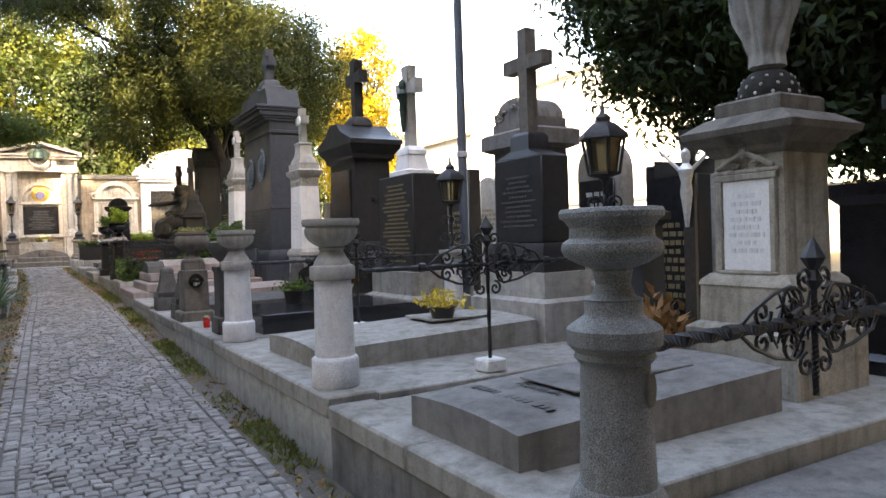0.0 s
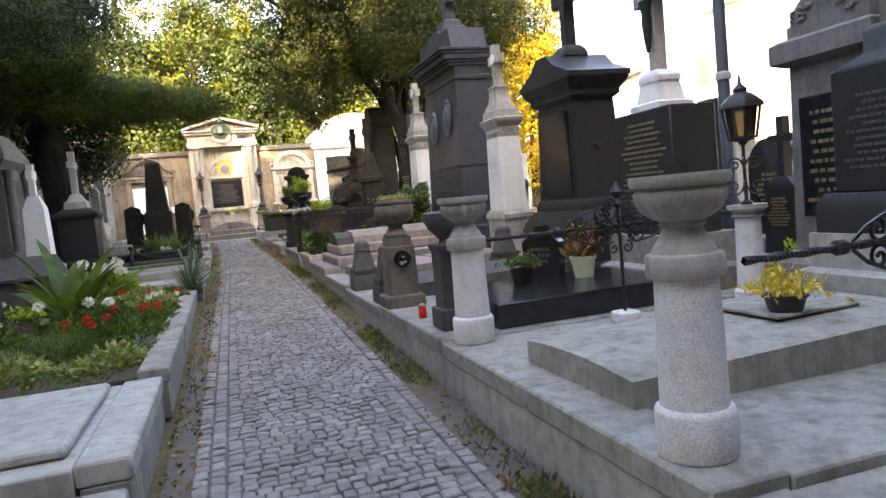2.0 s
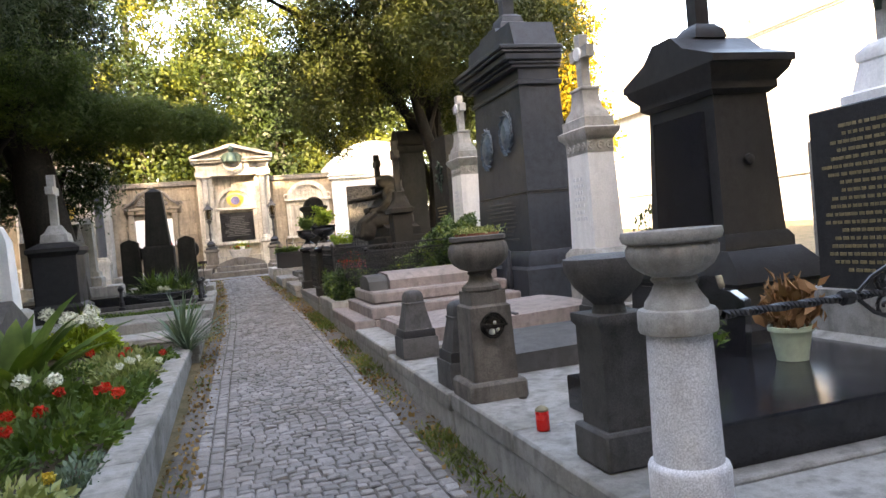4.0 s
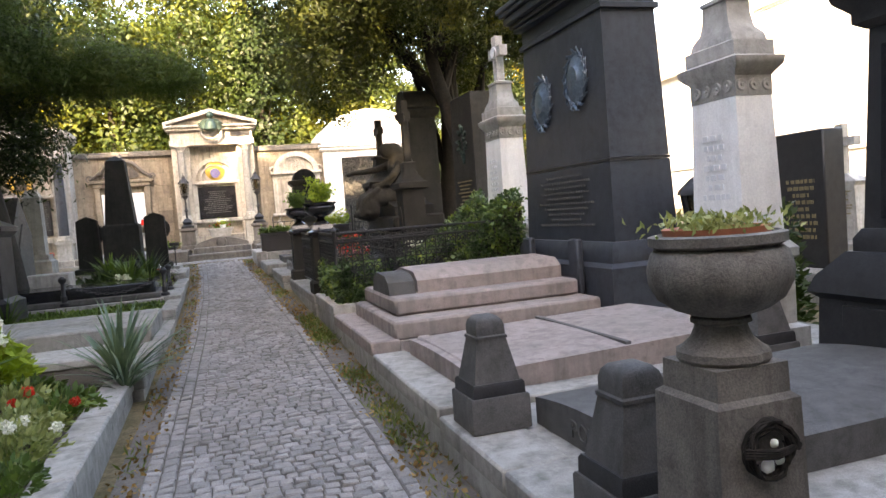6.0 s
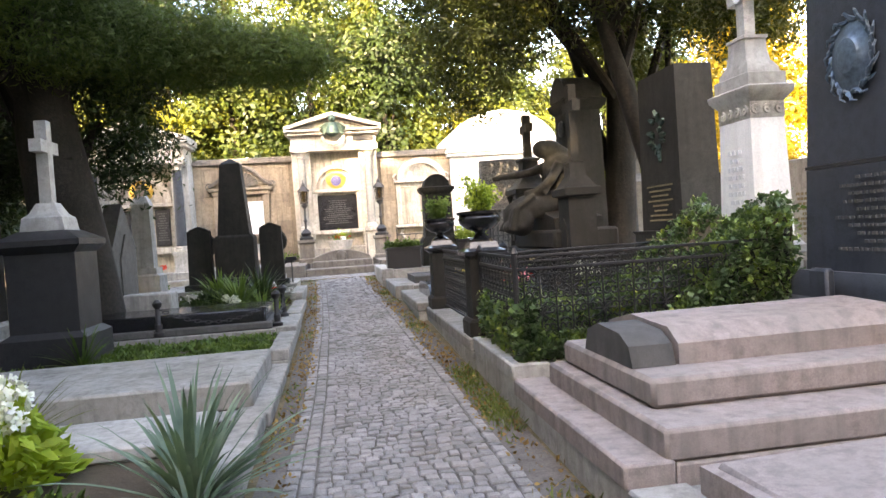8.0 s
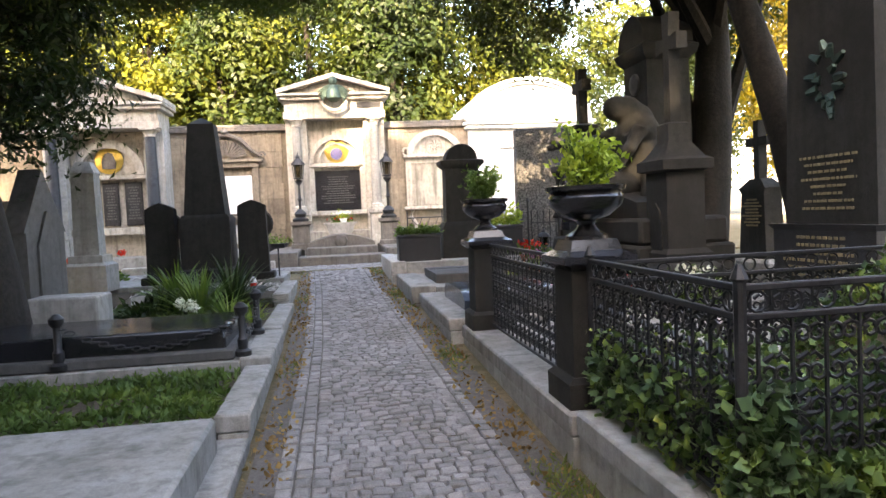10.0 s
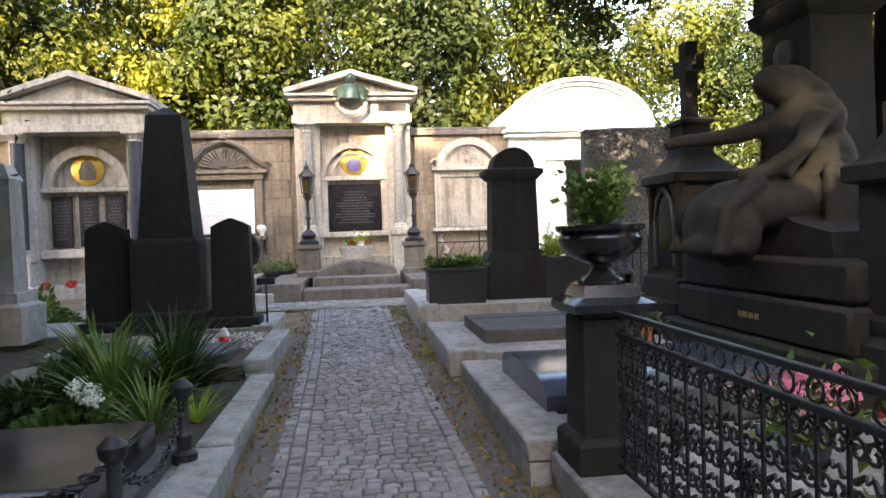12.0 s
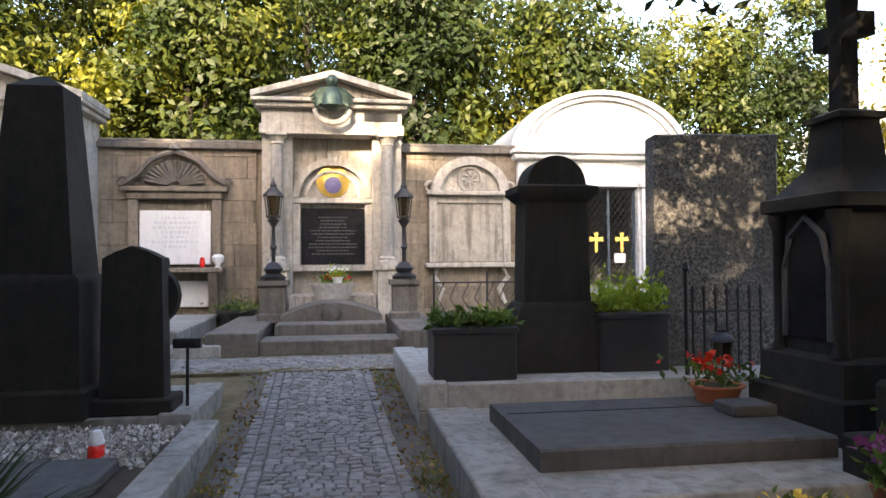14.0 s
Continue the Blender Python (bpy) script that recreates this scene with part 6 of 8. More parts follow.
def mourning_monument():
    """A seated mourning figure on a dark pedestal, with a tall dark stele behind."""
    t = thing("monument_base", (3.98, 21.2, 0.82), "dark weathered stone pedestal of the mourning figure", "pedestal", rz=-90)
    part("lower_step", boxed(-1.35, 1.30, -0.65, 0.65, 0, 0.30, b=0.02), "darkstone", t)
    part("upper_step", boxed(-1.22, 1.15, -0.55, 0.6, 0.301, 0.62, b=0.03), "darkstone", t)
    part("plate", boxed(-1.18, 1.10, -0.50, 0.55, 0.621, 0.92, b=0.04), "darkstone", t)
    part("seat", prism(bmesh.new(), [(-1.05, 0.921), (0.75, 0.921), (0.7, 1.10), (0.3, 1.18), (-0.15, 1.40), (-0.8, 1.42), (-1.0, 1.2)], -0.35, 0.45), "darkstone", t)
    text_rows(t, -0.2, 0.25, -0.553, 0.42, 0.50, 1, "goldtext", 41)
    # seated draped figure bowed forward, one arm stretched out towards the path; local x points along the path, local y away from it
    bm = bmesh.new()

    def lump(u, w, z, ru, rw, rz_, tilt=0.0):
        bmesh.ops.create_uvsphere(bm, u_segments=16, v_segments=10, radius=1.0, matrix=Matrix.Translation((u, w, z)) @ Matrix.Rotation(radians(tilt), 4, 'X') @ Matrix.Diagonal((ru, rw, rz_, 1)))
    lump(0.0, -0.06, 2.25, 0.125, 0.15, 0.16, 30)      # head
    lump(0.0, 0.04, 2.22, 0.155, 0.16, 0.19, 20)       # hair
    lump(0.0, 0.16, 2.08, 0.19, 0.15, 0.24, 10)
    lump(0.0, 0.14, 1.98, 0.30, 0.20, 0.22, 20)        # shoulders
    lump(0.0, 0.20, 1.66, 0.26, 0.23, 0.34, 10)        # torso
    lump(0.0, 0.16, 1.32, 0.32, 0.34, 0.28)            # hips
    lump(-0.14, -0.22, 1.36, 0.17, 0.32, 0.18, 8)      # thighs
    lump(0.16, -0.20, 1.30, 0.17, 0.34, 0.18, 4)
    lump(-0.12, -0.48, 1.14, 0.18, 0.16, 0.28)         # draped shins
    lump(0.16, -0.46, 1.10, 0.20, 0.17, 0.26)
    lump(0.05, -0.52, 1.00, 0.34, 0.16, 0.12)
    tube(bm, [(-0.20, 0.04, 2.00), (-0.24, -0.20, 1.90), (-0.20, -0.42, 1.86), (-0.16, -0.64, 1.84), (-0.15, -0.74, 1.80)], 0.085, 10, 0.04)
    tube(bm, [(0.25, 0.08, 1.98), (0.30, -0.06, 1.74), (0.22, -0.24, 1.56), (0.08, -0.36, 1.54)], 0.085, 10, 0.05)
    for k in range(7):
        u = -0.26 + 0.085 * k
        tube(bm, [(u * 0.7, -0.04, 1.98 - 0.01 * k), (u, -0.02, 1.7), (u * 1.1, -0.16, 1.50)], 0.028, 6, 0.035)
        tube(bm, [(u * 1.1, -0.30, 1.50), (u * 1.25, -0.56 + 0.02 * (k % 2), 1.28), (u * 1.35, -0.62 + 0.03 * (k % 3), 0.94)], 0.045, 6, 0.055)
        tube(bm, [(0.30 - 0.02 * k, 0.10 + 0.05 * k, 1.60), (0.36, 0.06 + 0.05 * k, 1.25), (0.40, 0.0 + 0.06 * k, 0.94)], 0.045, 6, 0.05)
    for v in bm.verts:
        v.co = Vector((v.co.x * 1.1, v.co.y * 1.28, 0.92 + (v.co.z - 0.92) * 1.02))
    st = solid("mourning_statue", bm, "darkstone", "dark stone seated mourning figure with outstretched arm", "statue", (3.86, 21.3, 0.82), -90)
    rm = st.modifiers.new("weld", 'REMESH')
    rm.mode, rm.voxel_size, rm.use_smooth_shade = 'VOXEL', 0.024, True
    sm = st.modifiers.new("soften", 'SMOOTH')
    sm.factor, sm.iterations = 0.5, 3
    s = thing("dark_stele", (4.72, 22.15, 0.82), "tall dark stone stele with round head and medallion", "gravestone", rz=-90)
    part("base", stack(bmesh.new(), [(0.55, 0.35, 0), (0.55, 0.35, 0.5), (0.48, 0.3, 0.56)]), "darkstone", s)
    part("body", stack(bmesh.new(), [(0.40, 0.32, 0.56), (0.36, 0.30, 3.0), (0.44, 0.38, 3.08), (0.46, 0.40, 3.18), (0.40, 0.34, 3.22)]), "darkstone", s)
    part("head", prism(bmesh.new(), [(0.42 * math.cos(a), 3.22 + 0.42 * math.sin(a)) for a in [i * math.pi / 14 for i in range(15)]], -0.36, 0.34), "darkstone", s)
    part("medallion", lathe(bmesh.new(), [(0.15, 0), (0.14, 0.03), (0.05, 0.06)], 16), "slab_dark", s).matrix_basis = pose(0, -0.305, 2.72, 90)
    part("name_panel", boxed(-0.28, 0.28, -0.345, -0.300, 1.98, 2.34, b=0.015), "slab_dark", s, "raised name panel")
    text_rows(s, -0.22, 0.22, -0.346, 2.04, 2.28, 3, "greytext", 42)
    c = thing("gothic_cross_stone", (3.82, 19.95, 0.82), "grey stone gothic gravestone with tall cross", "gravestone", rz=-90)
    part("base", stack(bmesh.new(), [(0.42, 0.32, 0), (0.42, 0.32, 0.4), (0.34, 0.25, 0.46)]), "darkstone", c)
    part("body", stack(bmesh.new(), [(0.30, 0.26, 0.46), (0.30, 0.26, 0.55), (0.235, 0.21, 0.60), (0.235, 0.21, 1.40), (0.31, 0.28, 1.42), (0.31, 0.28, 1.52), (0.25, 0.22, 1.55), (0.13, 0.12, 1.72), (0.13, 0.12, 1.90), (0.10, 0.09, 1.92)]), "darkstone", c)
    part("niche", prism(bmesh.new(), [(-0.13, 0.55), (0.13, 0.55), (0.13, 0.85), (0.08, 1.0), (0, 1.08), (-0.08, 1.0), (-0.13, 0.85)], -0.228, -0.16), "darkstone", c)
    part("cross", prism(bmesh.new(), [(a, b + 1.9) for a, b in cross_poly(1.16, 0.46, 0.13, 0.84, 0.02)], -0.06, 0.06), "darkstone", c)


mourning_monument()


def dark_tablet_monument(x, y, z):
    t = thing("tablet_monument", (x, y, z), "dark polished stele with relief and pale lettering", "gravestone", rz=-90)
    part("base", stack(bmesh.new(), [(0.7, 0.4, 0), (0.7, 0.4, 0.3), (0.62, 0.34, 0.34), (0.62, 0.34, 0.85), (0.66, 0.38, 0.9)]), "granite_dark", t)
    b = part("body", stack(bmesh.new(), [(0.55, 0.26, 0.9), (0.5, 0.24, 2.9)]), "darkstone", t)
    text_rows(t, -0.5, 0.5, -0.345, 0.42, 0.82, 6, "goldtext", 51, fill=0.4)
    text_rows(b, -0.35, 0.35, -0.262, 1.0, 1.5, 8, "goldtext", 52, fill=0.36)
    bm = bmesh.new()
    rnd = random.Random(6)
    for k in range(18):
        a = rnd.uniform(0, 6.28)
        r = rnd.uniform(0.1, 0.3)
        tube(bm, [(0.5 * r * math.cos(a), -0.24, 2.1 + r * math.sin(a)), (r * math.cos(a), -0.27, 2.1 + 1.3 * r * math.sin(a))], 0.05, 5, 0.02)
    part("relief", bm, "bronze", b, "dark bronze floral relief")


dark_tablet_monument(4.60, 18.3, 0.76)


# ---- east side, near the back wall ----
def book_slab():
    t = thing("book_grave", (2.42, 21.05, 0.82), "polished blue-grey slab with rounded top edge", "grave slab")
    part("cover", prism(bmesh.new(), [(-0.68, 0), (-0.70, 0.12), (-0.6, 0.19), (-0.4, 0.22), (0.4, 0.22), (0.6, 0.19), (0.70, 0.12), (0.68, 0)], -0.85, 1.0, "x"), "polished_blue", t)
    for k in range(3):
        part("lettering", boxed(-0.3 + 0.12 * k, -0.25 + 0.12 * k, -0.35, 0.35 - 0.12 * k, 0.2215, 0.226, b=0.001), "granite_dark", t)


book_slab()
box_ = boxed(1.72, 2.9, 19.95, 20.35, 0.82, 1.05, b=0.02)
solid("stone_block", box_, "slab_dark", "low dark stone block", "stone")
s5 = ledger(1.62, 3.50, 22.78, 24.14, 0.902, 0.13, "slab_dark", "flat dark grey grave slab on stone base", 0.0, 0.0)
part("joint", boxed(-0.9, 0.9, 0.28, 0.30, 0.129, 0.134, b=0.001), "darkstone", s5)
part("vase_block", boxed(0.6, 0.92, -0.12, 0.16, 0.132, 0.21, b=0.01), "slab_dark", s5)


def round_stele(x, y, z):
    t = thing("round_headed_stele", (x, y, z), "plain dark sandstone stele with rounded head", "gravestone")
    part("base", stack(bmesh.new(), [(0.42, 0.30, 0), (0.40, 0.28, 0.62), (0.34, 0.22, 0.72)]), "darkstone", t)
    part("body", stack(bmesh.new(), [(0.32, 0.19, 0.72), (0.30, 0.18, 1.66)]), "darkstone", t)
    part("shoulder_band", stack(bmesh.new(), [(0.31, 0.19, 1.66), (0.39, 0.24, 1.74), (0.39, 0.24, 1.80), (0.29, 0.20, 1.82)]), "darkstone", t)
    part("head", prism(bmesh.new(), [(0.28 * math.cos(a), 1.82 + 0.27 * math.sin(a)) for a in [i * math.pi / 16 for i in range(17)]], -0.2, 0.2), "darkstone", t)


round_stele(2.50, 25.35, 1.02)


def planter_box(x0, x1, y0, y1, z0, z1, mat_leaf, seed):
    t = thing("planter_box", ((x0 + x1) / 2, (y0 + y1) / 2, z0), "black planter box with leafy plants", "planter", "planter boxes by the stele")
    w, d, h = (x1 - x0) / 2, (y1 - y0) / 2, z1 - z0
    part("box", boxed(-w, w, -d, d, 0, h, b=0.01), "blackpot", t)
    part("rim", boxed(-w - 0.015, w + 0.015, -d - 0.015, d + 0.015, h - 0.06, h - 0.005, b=0.008), "blackpot", t)
    rng = np.random.default_rng(seed)
    p = np.column_stack([rng.uniform(-w, w, 900), rng.uniform(-d, d, 900), h + np.abs(rng.normal(size=900)) * (0.05 if seed % 2 else 0.14)])
    ob = new("foliage", leaf_mesh("foliage", p, 0.07, mat_leaf, 0.5, 0.3, 0.15, 0.5, seed))
    ob.parent = t
    tagged(ob, kind="stuff")


planter_box(1.28, 2.0, 24.75, 25.2, 1.10, 1.56, "leaf_bed", 61)
planter_box(2.86, 3.52, 25.0, 25.4, 1.10, 1.64, "leaf_lime", 62)
t = thing("granite_slab", (4.15, 25.35, 1.0), "tall upright slab of rough hewn grey granite", "gravestone", rz=-6)
bm = boxed(-0.62, 0.62, -0.14, 0.14, 0, 2.36, b=0.02)
bmesh.ops.subdivide_edges(bm, edges=bm.edges, cuts=5, use_grid_fill=True)
for v in bm.verts:
    v.co += Vector(noise.noise_vector(v.co * 3.1)) * 0.012
part("slab", bm, "hewn", t)


def gothic_monument(x, y, z):
    t = thing("gothic_monument", (x, y, z), "dark gothic stone monument with niche and tall cross", "gravestone", rz=-90)
    part("base", stack(bmesh.new(), [(0.52, 0.46, 0), (0.52, 0.46, 0.28), (0.46, 0.41, 0.30), (0.44, 0.39, 0.52), (0.36, 0.33, 0.55)]), "darkstone", t)
    part("body", stack(bmesh.new(), [(0.32, 0.30, 0.55), (0.32, 0.30, 1.55)]), "darkstone", t)
    for s in (-1, 1):
        part("colonnette", lathe(bmesh.new(), [(0.07, 0.55), (0.05, 0.62), (0.05, 1.42), (0.08, 1.5), (0.08, 1.55)], 10, s * 0.32, -0.31), "darkstone", t)
    part("niche", prism(bmesh.new(), [(-0.22, 0.65), (0.22, 0.65), (0.22, 1.15), (0.16, 1.36), (0, 1.48), (-0.16, 1.36), (-0.22, 1.15)], -0.318, -0.26), "polished", t, "dark pointed niche panel")
    part("niche_arch", tube(bmesh.new(), [(-0.24, -0.32, 0.65), (-0.24, -0.32, 1.15), (-0.18, -0.32, 1.38), (0, -0.32, 1.52), (0.18, -0.32, 1.38), (0.24, -0.32, 1.15), (0.24, -0.32, 0.65)], 0.03, 6), "slab_dark", t)
    part("cap", stack(bmesh.new(), [(0.34, 0.32, 1.55), (0.42, 0.40, 1.57), (0.42, 0.40, 1.66), (0.36, 0.34, 1.68), (0.19, 0.18, 1.88), (0.16, 0.15, 2.20), (0.20, 0.19, 2.21), (0.20, 0.19, 2.25), (0.09, 0.09, 2.29)]), "darkstone", t)
    part("cross", prism(bmesh.new(), [(a, b + 2.28) for a, b in cross_poly(0.84, 0.46, 0.13, 0.58, 0.02)], -0.07, 0.07), "darkstone", t)


gothic_monument(4.12, 23.45, 0.90)
t = thing("iron_railing", (3.62, 24.75, 1.10), "short black iron railing with spear heads", "railing")
for k in range(7):
    x = 0.0 + 0.11 * k
    part("bar", lathe(bmesh.new(), [(0.012, 0), (0.012, 0.70), (0.022, 0.73), (0.003, 0.80)], 6, x, 0), "iron", t)
part("rail", boxed(-0.03, 0.7, -0.01, 0.01, 0.55, 0.575, b=0.003), "iron", t)
part("post", lathe(bmesh.new(), [(0.022, 0), (0.022, 0.92), (0.04, 0.94), (0.02, 1.0)], 8, -0.06, 0), "iron", t)
iron_lantern(3.75, 24.5, 0.905, 0.6)


# ---- ivy inside the fence ----
def ivy():
    rng = np.random.default_rng(71)
    n = 30000
    x = rng.uniform(1.67, 3.95, n)
    y = rng.uniform(15.18, 16.6, n)
    top = 1.02 + 0.22 * np.sin(x * 2.1 + y) * 0.4 + np.clip((x - 2.6) * 0.75, 0, 0.95) + 0.10 * np.sin(y * 5)
    z = top - np.abs(rng.normal(size=n)) * 0.14
    low = rng.random(n) < 0.38
    y[low] = rng.uniform(15.07, 15.24, low.sum())
    z[low] = rng.uniform(0.82, 1.0, low.sum()) + np.clip(x[low] - 2.6, 0, 2) * rng.random(low.sum()) * 0.75
    side = rng.random(n) < 0.16
    x[side] = rng.uniform(1.55, 1.72, side.sum())
    z[side] = rng.uniform(0.80, 1.0, side.sum()) + 0.3 * rng.random(side.sum()) ** 2
    ob = new("ivy", leaf_mesh("ivy", np.column_stack([x, y, z]), 0.05, "leaf_ivy", 0.85, 0.0, 0.12, 0.5, 72, lean=np.array((-0.5, -0.7, 0.2))))
    tagged(ob, "dense dark ivy with some yellow-green leaves", "ivy", kind="stuff")
    # solid dark brown block that fills out the ivy below its leaves
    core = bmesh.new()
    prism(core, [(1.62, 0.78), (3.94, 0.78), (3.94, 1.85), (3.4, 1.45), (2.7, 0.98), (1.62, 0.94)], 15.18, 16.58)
    solid("ivy_core", core, "soil", "solid dark brown core under the ivy leaves", "ivy", kind="stuff")


ivy()


# ---- pots, lamps and flowers on the graves ----
def pot(x, y, z, r, h, material, label, leaf, seed, leaf_size=0.05, spread=0.6, high=0.12, n=260, flower=None, up=0.35):
    t = thing("flower_pot", (x, y, z), label, "flower pot")
    part("pot", lathe(bmesh.new(), [(r * 0.72, 0), (r * 0.95, h * 0.86), (r * 1.05, h * 0.86), (r * 1.05, h), (r * 0.9, h), (r * 0.86, h * 0.85)], 22), material, t)
    part("soil", lathe(bmesh.new(), [(r * 0.85, h * 0.80), (r * 0.86, h * 0.88)], 16), "soil", t)
    rng = np.random.default_rng(seed)
    p = np.column_stack([rng.normal(size=(n, 2)) * r * spread, h * 0.9 + np.abs(rng.normal(size=n)) * high])
    ob = new("plant", leaf_mesh("plant", p, leaf_size, leaf, 0.4, up, 0.12, 0.5, seed))
    ob.parent = t
    tagged(ob, kind="stuff")
    if flower:
        fp = np.column_stack([rng.normal(size=(n // 3, 2)) * r * spread * 0.9, h + high * 1.2 + rng.random(n // 3) * high])
        fo = new("bloom", leaf_mesh("bloom", fp, leaf_size * 0.8, flower, 0.9, 0.1, 0.15, 0.3, seed + 1))
        fo.parent = t
        tagged(fo, kind="stuff")
    return t


pot(3.02, 5.15, 0.79, 0.12, 0.11, "blackpot", "shallow black bowl of dry yellow flowers on the slab", "petal_yellow", 81, 0.05, 0.8, 0.06, 320)
pot(3.20, 7.80, 0.764, 0.12, 0.20, "greenpot", "pale green pot of dry heather", "heather", 82, 0.10, 0.5, 0.10, 500, up=0.75)
pot(2.62, 7.92, 0.764, 0.12, 0.17, "blackpot", "dark pot of low green plants", "leaf_bed", 83, 0.05, 0.7, 0.05, 320)
pot(3.35, 3.3, 0.512, 0.11, 0.19, "bluepot", "dark blue plastic flower pot", "leaf_bed", 84, 0.05, 0.4, 0.02, 40)
pot(3.66, 3.32, 0.512, 0.13, 0.20, "redpot", "red glazed pot of dry heather", "heather", 85, 0.10, 0.7, 0.10, 600, up=0.6)
pot(3.36, 23.92, 1.035, 0.20, 0.13, "terracotta", "terracotta bowl of leafy plants with red flowers", "leaf_bed", 86, 0.08, 0.7, 0.10, 120, "petal_red")
pot(2.30, 21.36, 1.04, 0.11, 0.06, "blackpot", "wreath of orange and white flowers on the slab", "leaf_bed", 87, 0.045, 0.8, 0.03, 200, "petal_yellow")
pot(2.68, 21.42, 1.04, 0.08, 0.16, "terracotta", "pot of purple chrysanthemums on the slab", "leaf_bed", 88, 0.06, 0.7, 0.08, 200, "petal_purple")
pot(2.6, 19.3, 0.765, 0.14, 0.16, "blackpot", "pot of pink flowers beside the fence", "leaf_bed", 89, 0.07, 0.9, 0.14, 320, "petal_pink")
pot(2.3, 18.2, 0.765, 0.14, 0.16, "blackpot", "pot of red flowers beside the fence", "leaf_bed", 90, 0.07, 1.1, 0.20, 120, "petal_red")
pot(0.36, 31.9, Z0 + 0.61, 0.42, 0.30, "concrete_light", "stone flower trough with red and white flowers", "leaf_bed", 91, 0.08, 0.35, 0.06, 200, "petal_red").scale = (1, 0.35, 1)
pot(0.45, 31.85, Z0 + 0.90, 0.10, 0.12, "marble", "bunch of white flowers in the trough", "leaf_lime", 92, 0.07, 1.2, 0.08, 120, "petal_white")
pot(-1.43, 32.5, Z0, 0.36, 0.42, "blackpot", "large round dark pot with low shrubs", "leaf_bed", 93, 0.08, 0.7, 0.10, 380)
pot(-2.6, 31.0, Z0 + 0.325, 0.12, 0.14, "terracotta", "small pot of red geraniums", "leaf_bed", 94, 0.07, 0.9, 0.12, 180, "petal_red")
pot(3.7, 19.3, 0.765, 0.12, 0.14, "blackpot", "pot of white daisies by the gravestone", "leaf_bed", 95, 0.06, 0.9, 0.16, 260, "petal_white")
t = thing("votive_lamp", (1.62, 7.90, 0.582), "red plastic votive candle with metal lid", "candle")
part("jar", lathe(bmesh.new(), [(0.034, 0), (0.036, 0.005), (0.036, 0.10), (0.03, 0.105)], 16), "redglass", t)
part("lid", lathe(bmesh.new(), [(0.037, 0.106), (0.037, 0.115), (0.02, 0.13), (0.006, 0.135)], 16), "goldtext", t, "brass lid")
t = thing("tablet_stone", (3.0, 8.22, 0.764), "small black polished headstone with shaped top", "gravestone", rz=-60)
part("stone", prism(bmesh.new(), [(-0.20, 0), (0.20, 0), (0.22, 0.34), (0.14, 0.40), (0.07, 0.42), (0.05, 0.50), (-0.05, 0.50), (-0.07, 0.42), (-0.14, 0.40), (-0.22, 0.34)], -0.05, 0.05), "polished", t)
text_rows(t, -0.12, 0.12, -0.052, 0.12, 0.30, 3, "greytext", 77)
t = thing("side_block", (5.0, 2.28, 0.10), "dark polished block monument with moulded cap", "gravestone", rz=-90)
part("block", stack(bmesh.new(), [(0.46, 0.34, 0), (0.46, 0.34, 0.5), (0.40, 0.29, 0.54), (0.40, 0.29, 1.52), (0.46, 0.34, 1.58), (0.46, 0.34, 1.66)]), "polished", t)
part("iron_cross", prism(bmesh.new(), [(a, b + 1.66) for a, b in cross_poly(0.85, 0.5, 0.06, 0.55, 0.02)], -0.02, 0.02), "iron", t)
part("wreath", tube(bmesh.new(), spiral(0, 2.05, 0.2, 2.0), 0.015, 6), "iron", t)


# crucifix with a silver figure on a dark stone beside the statue pedestal
t = thing("iron_crucifix", (4.50, 3.74, 0.53), "dark iron cross with silver figure", "cross", rz=-70)
part("stem", prism(bmesh.new(), [(a, b) for a, b in cross_poly(1.75, 0.55, 0.09, 1.45, 0.03)], -0.03, 0.03), "iron", t)
f = bmesh.new()
lathe(f, [(0.015, 0.98), (0.03, 1.1), (0.05, 1.25), (0.04, 1.33), (0.065, 1.43), (0.025, 1.48), (0.04, 1.52), (0.035, 1.57), (0.005, 1.6)], 10, 0, -0.07)
for s in (-1, 1):
    tube(f, [(s * 0.05, -0.07, 1.43), (s * 0.14, -0.06, 1.52), (s * 0.22, -0.05, 1.60)], 0.018, 6, 0.012)
part("figure", f, "silver", t, "silver painted figure")


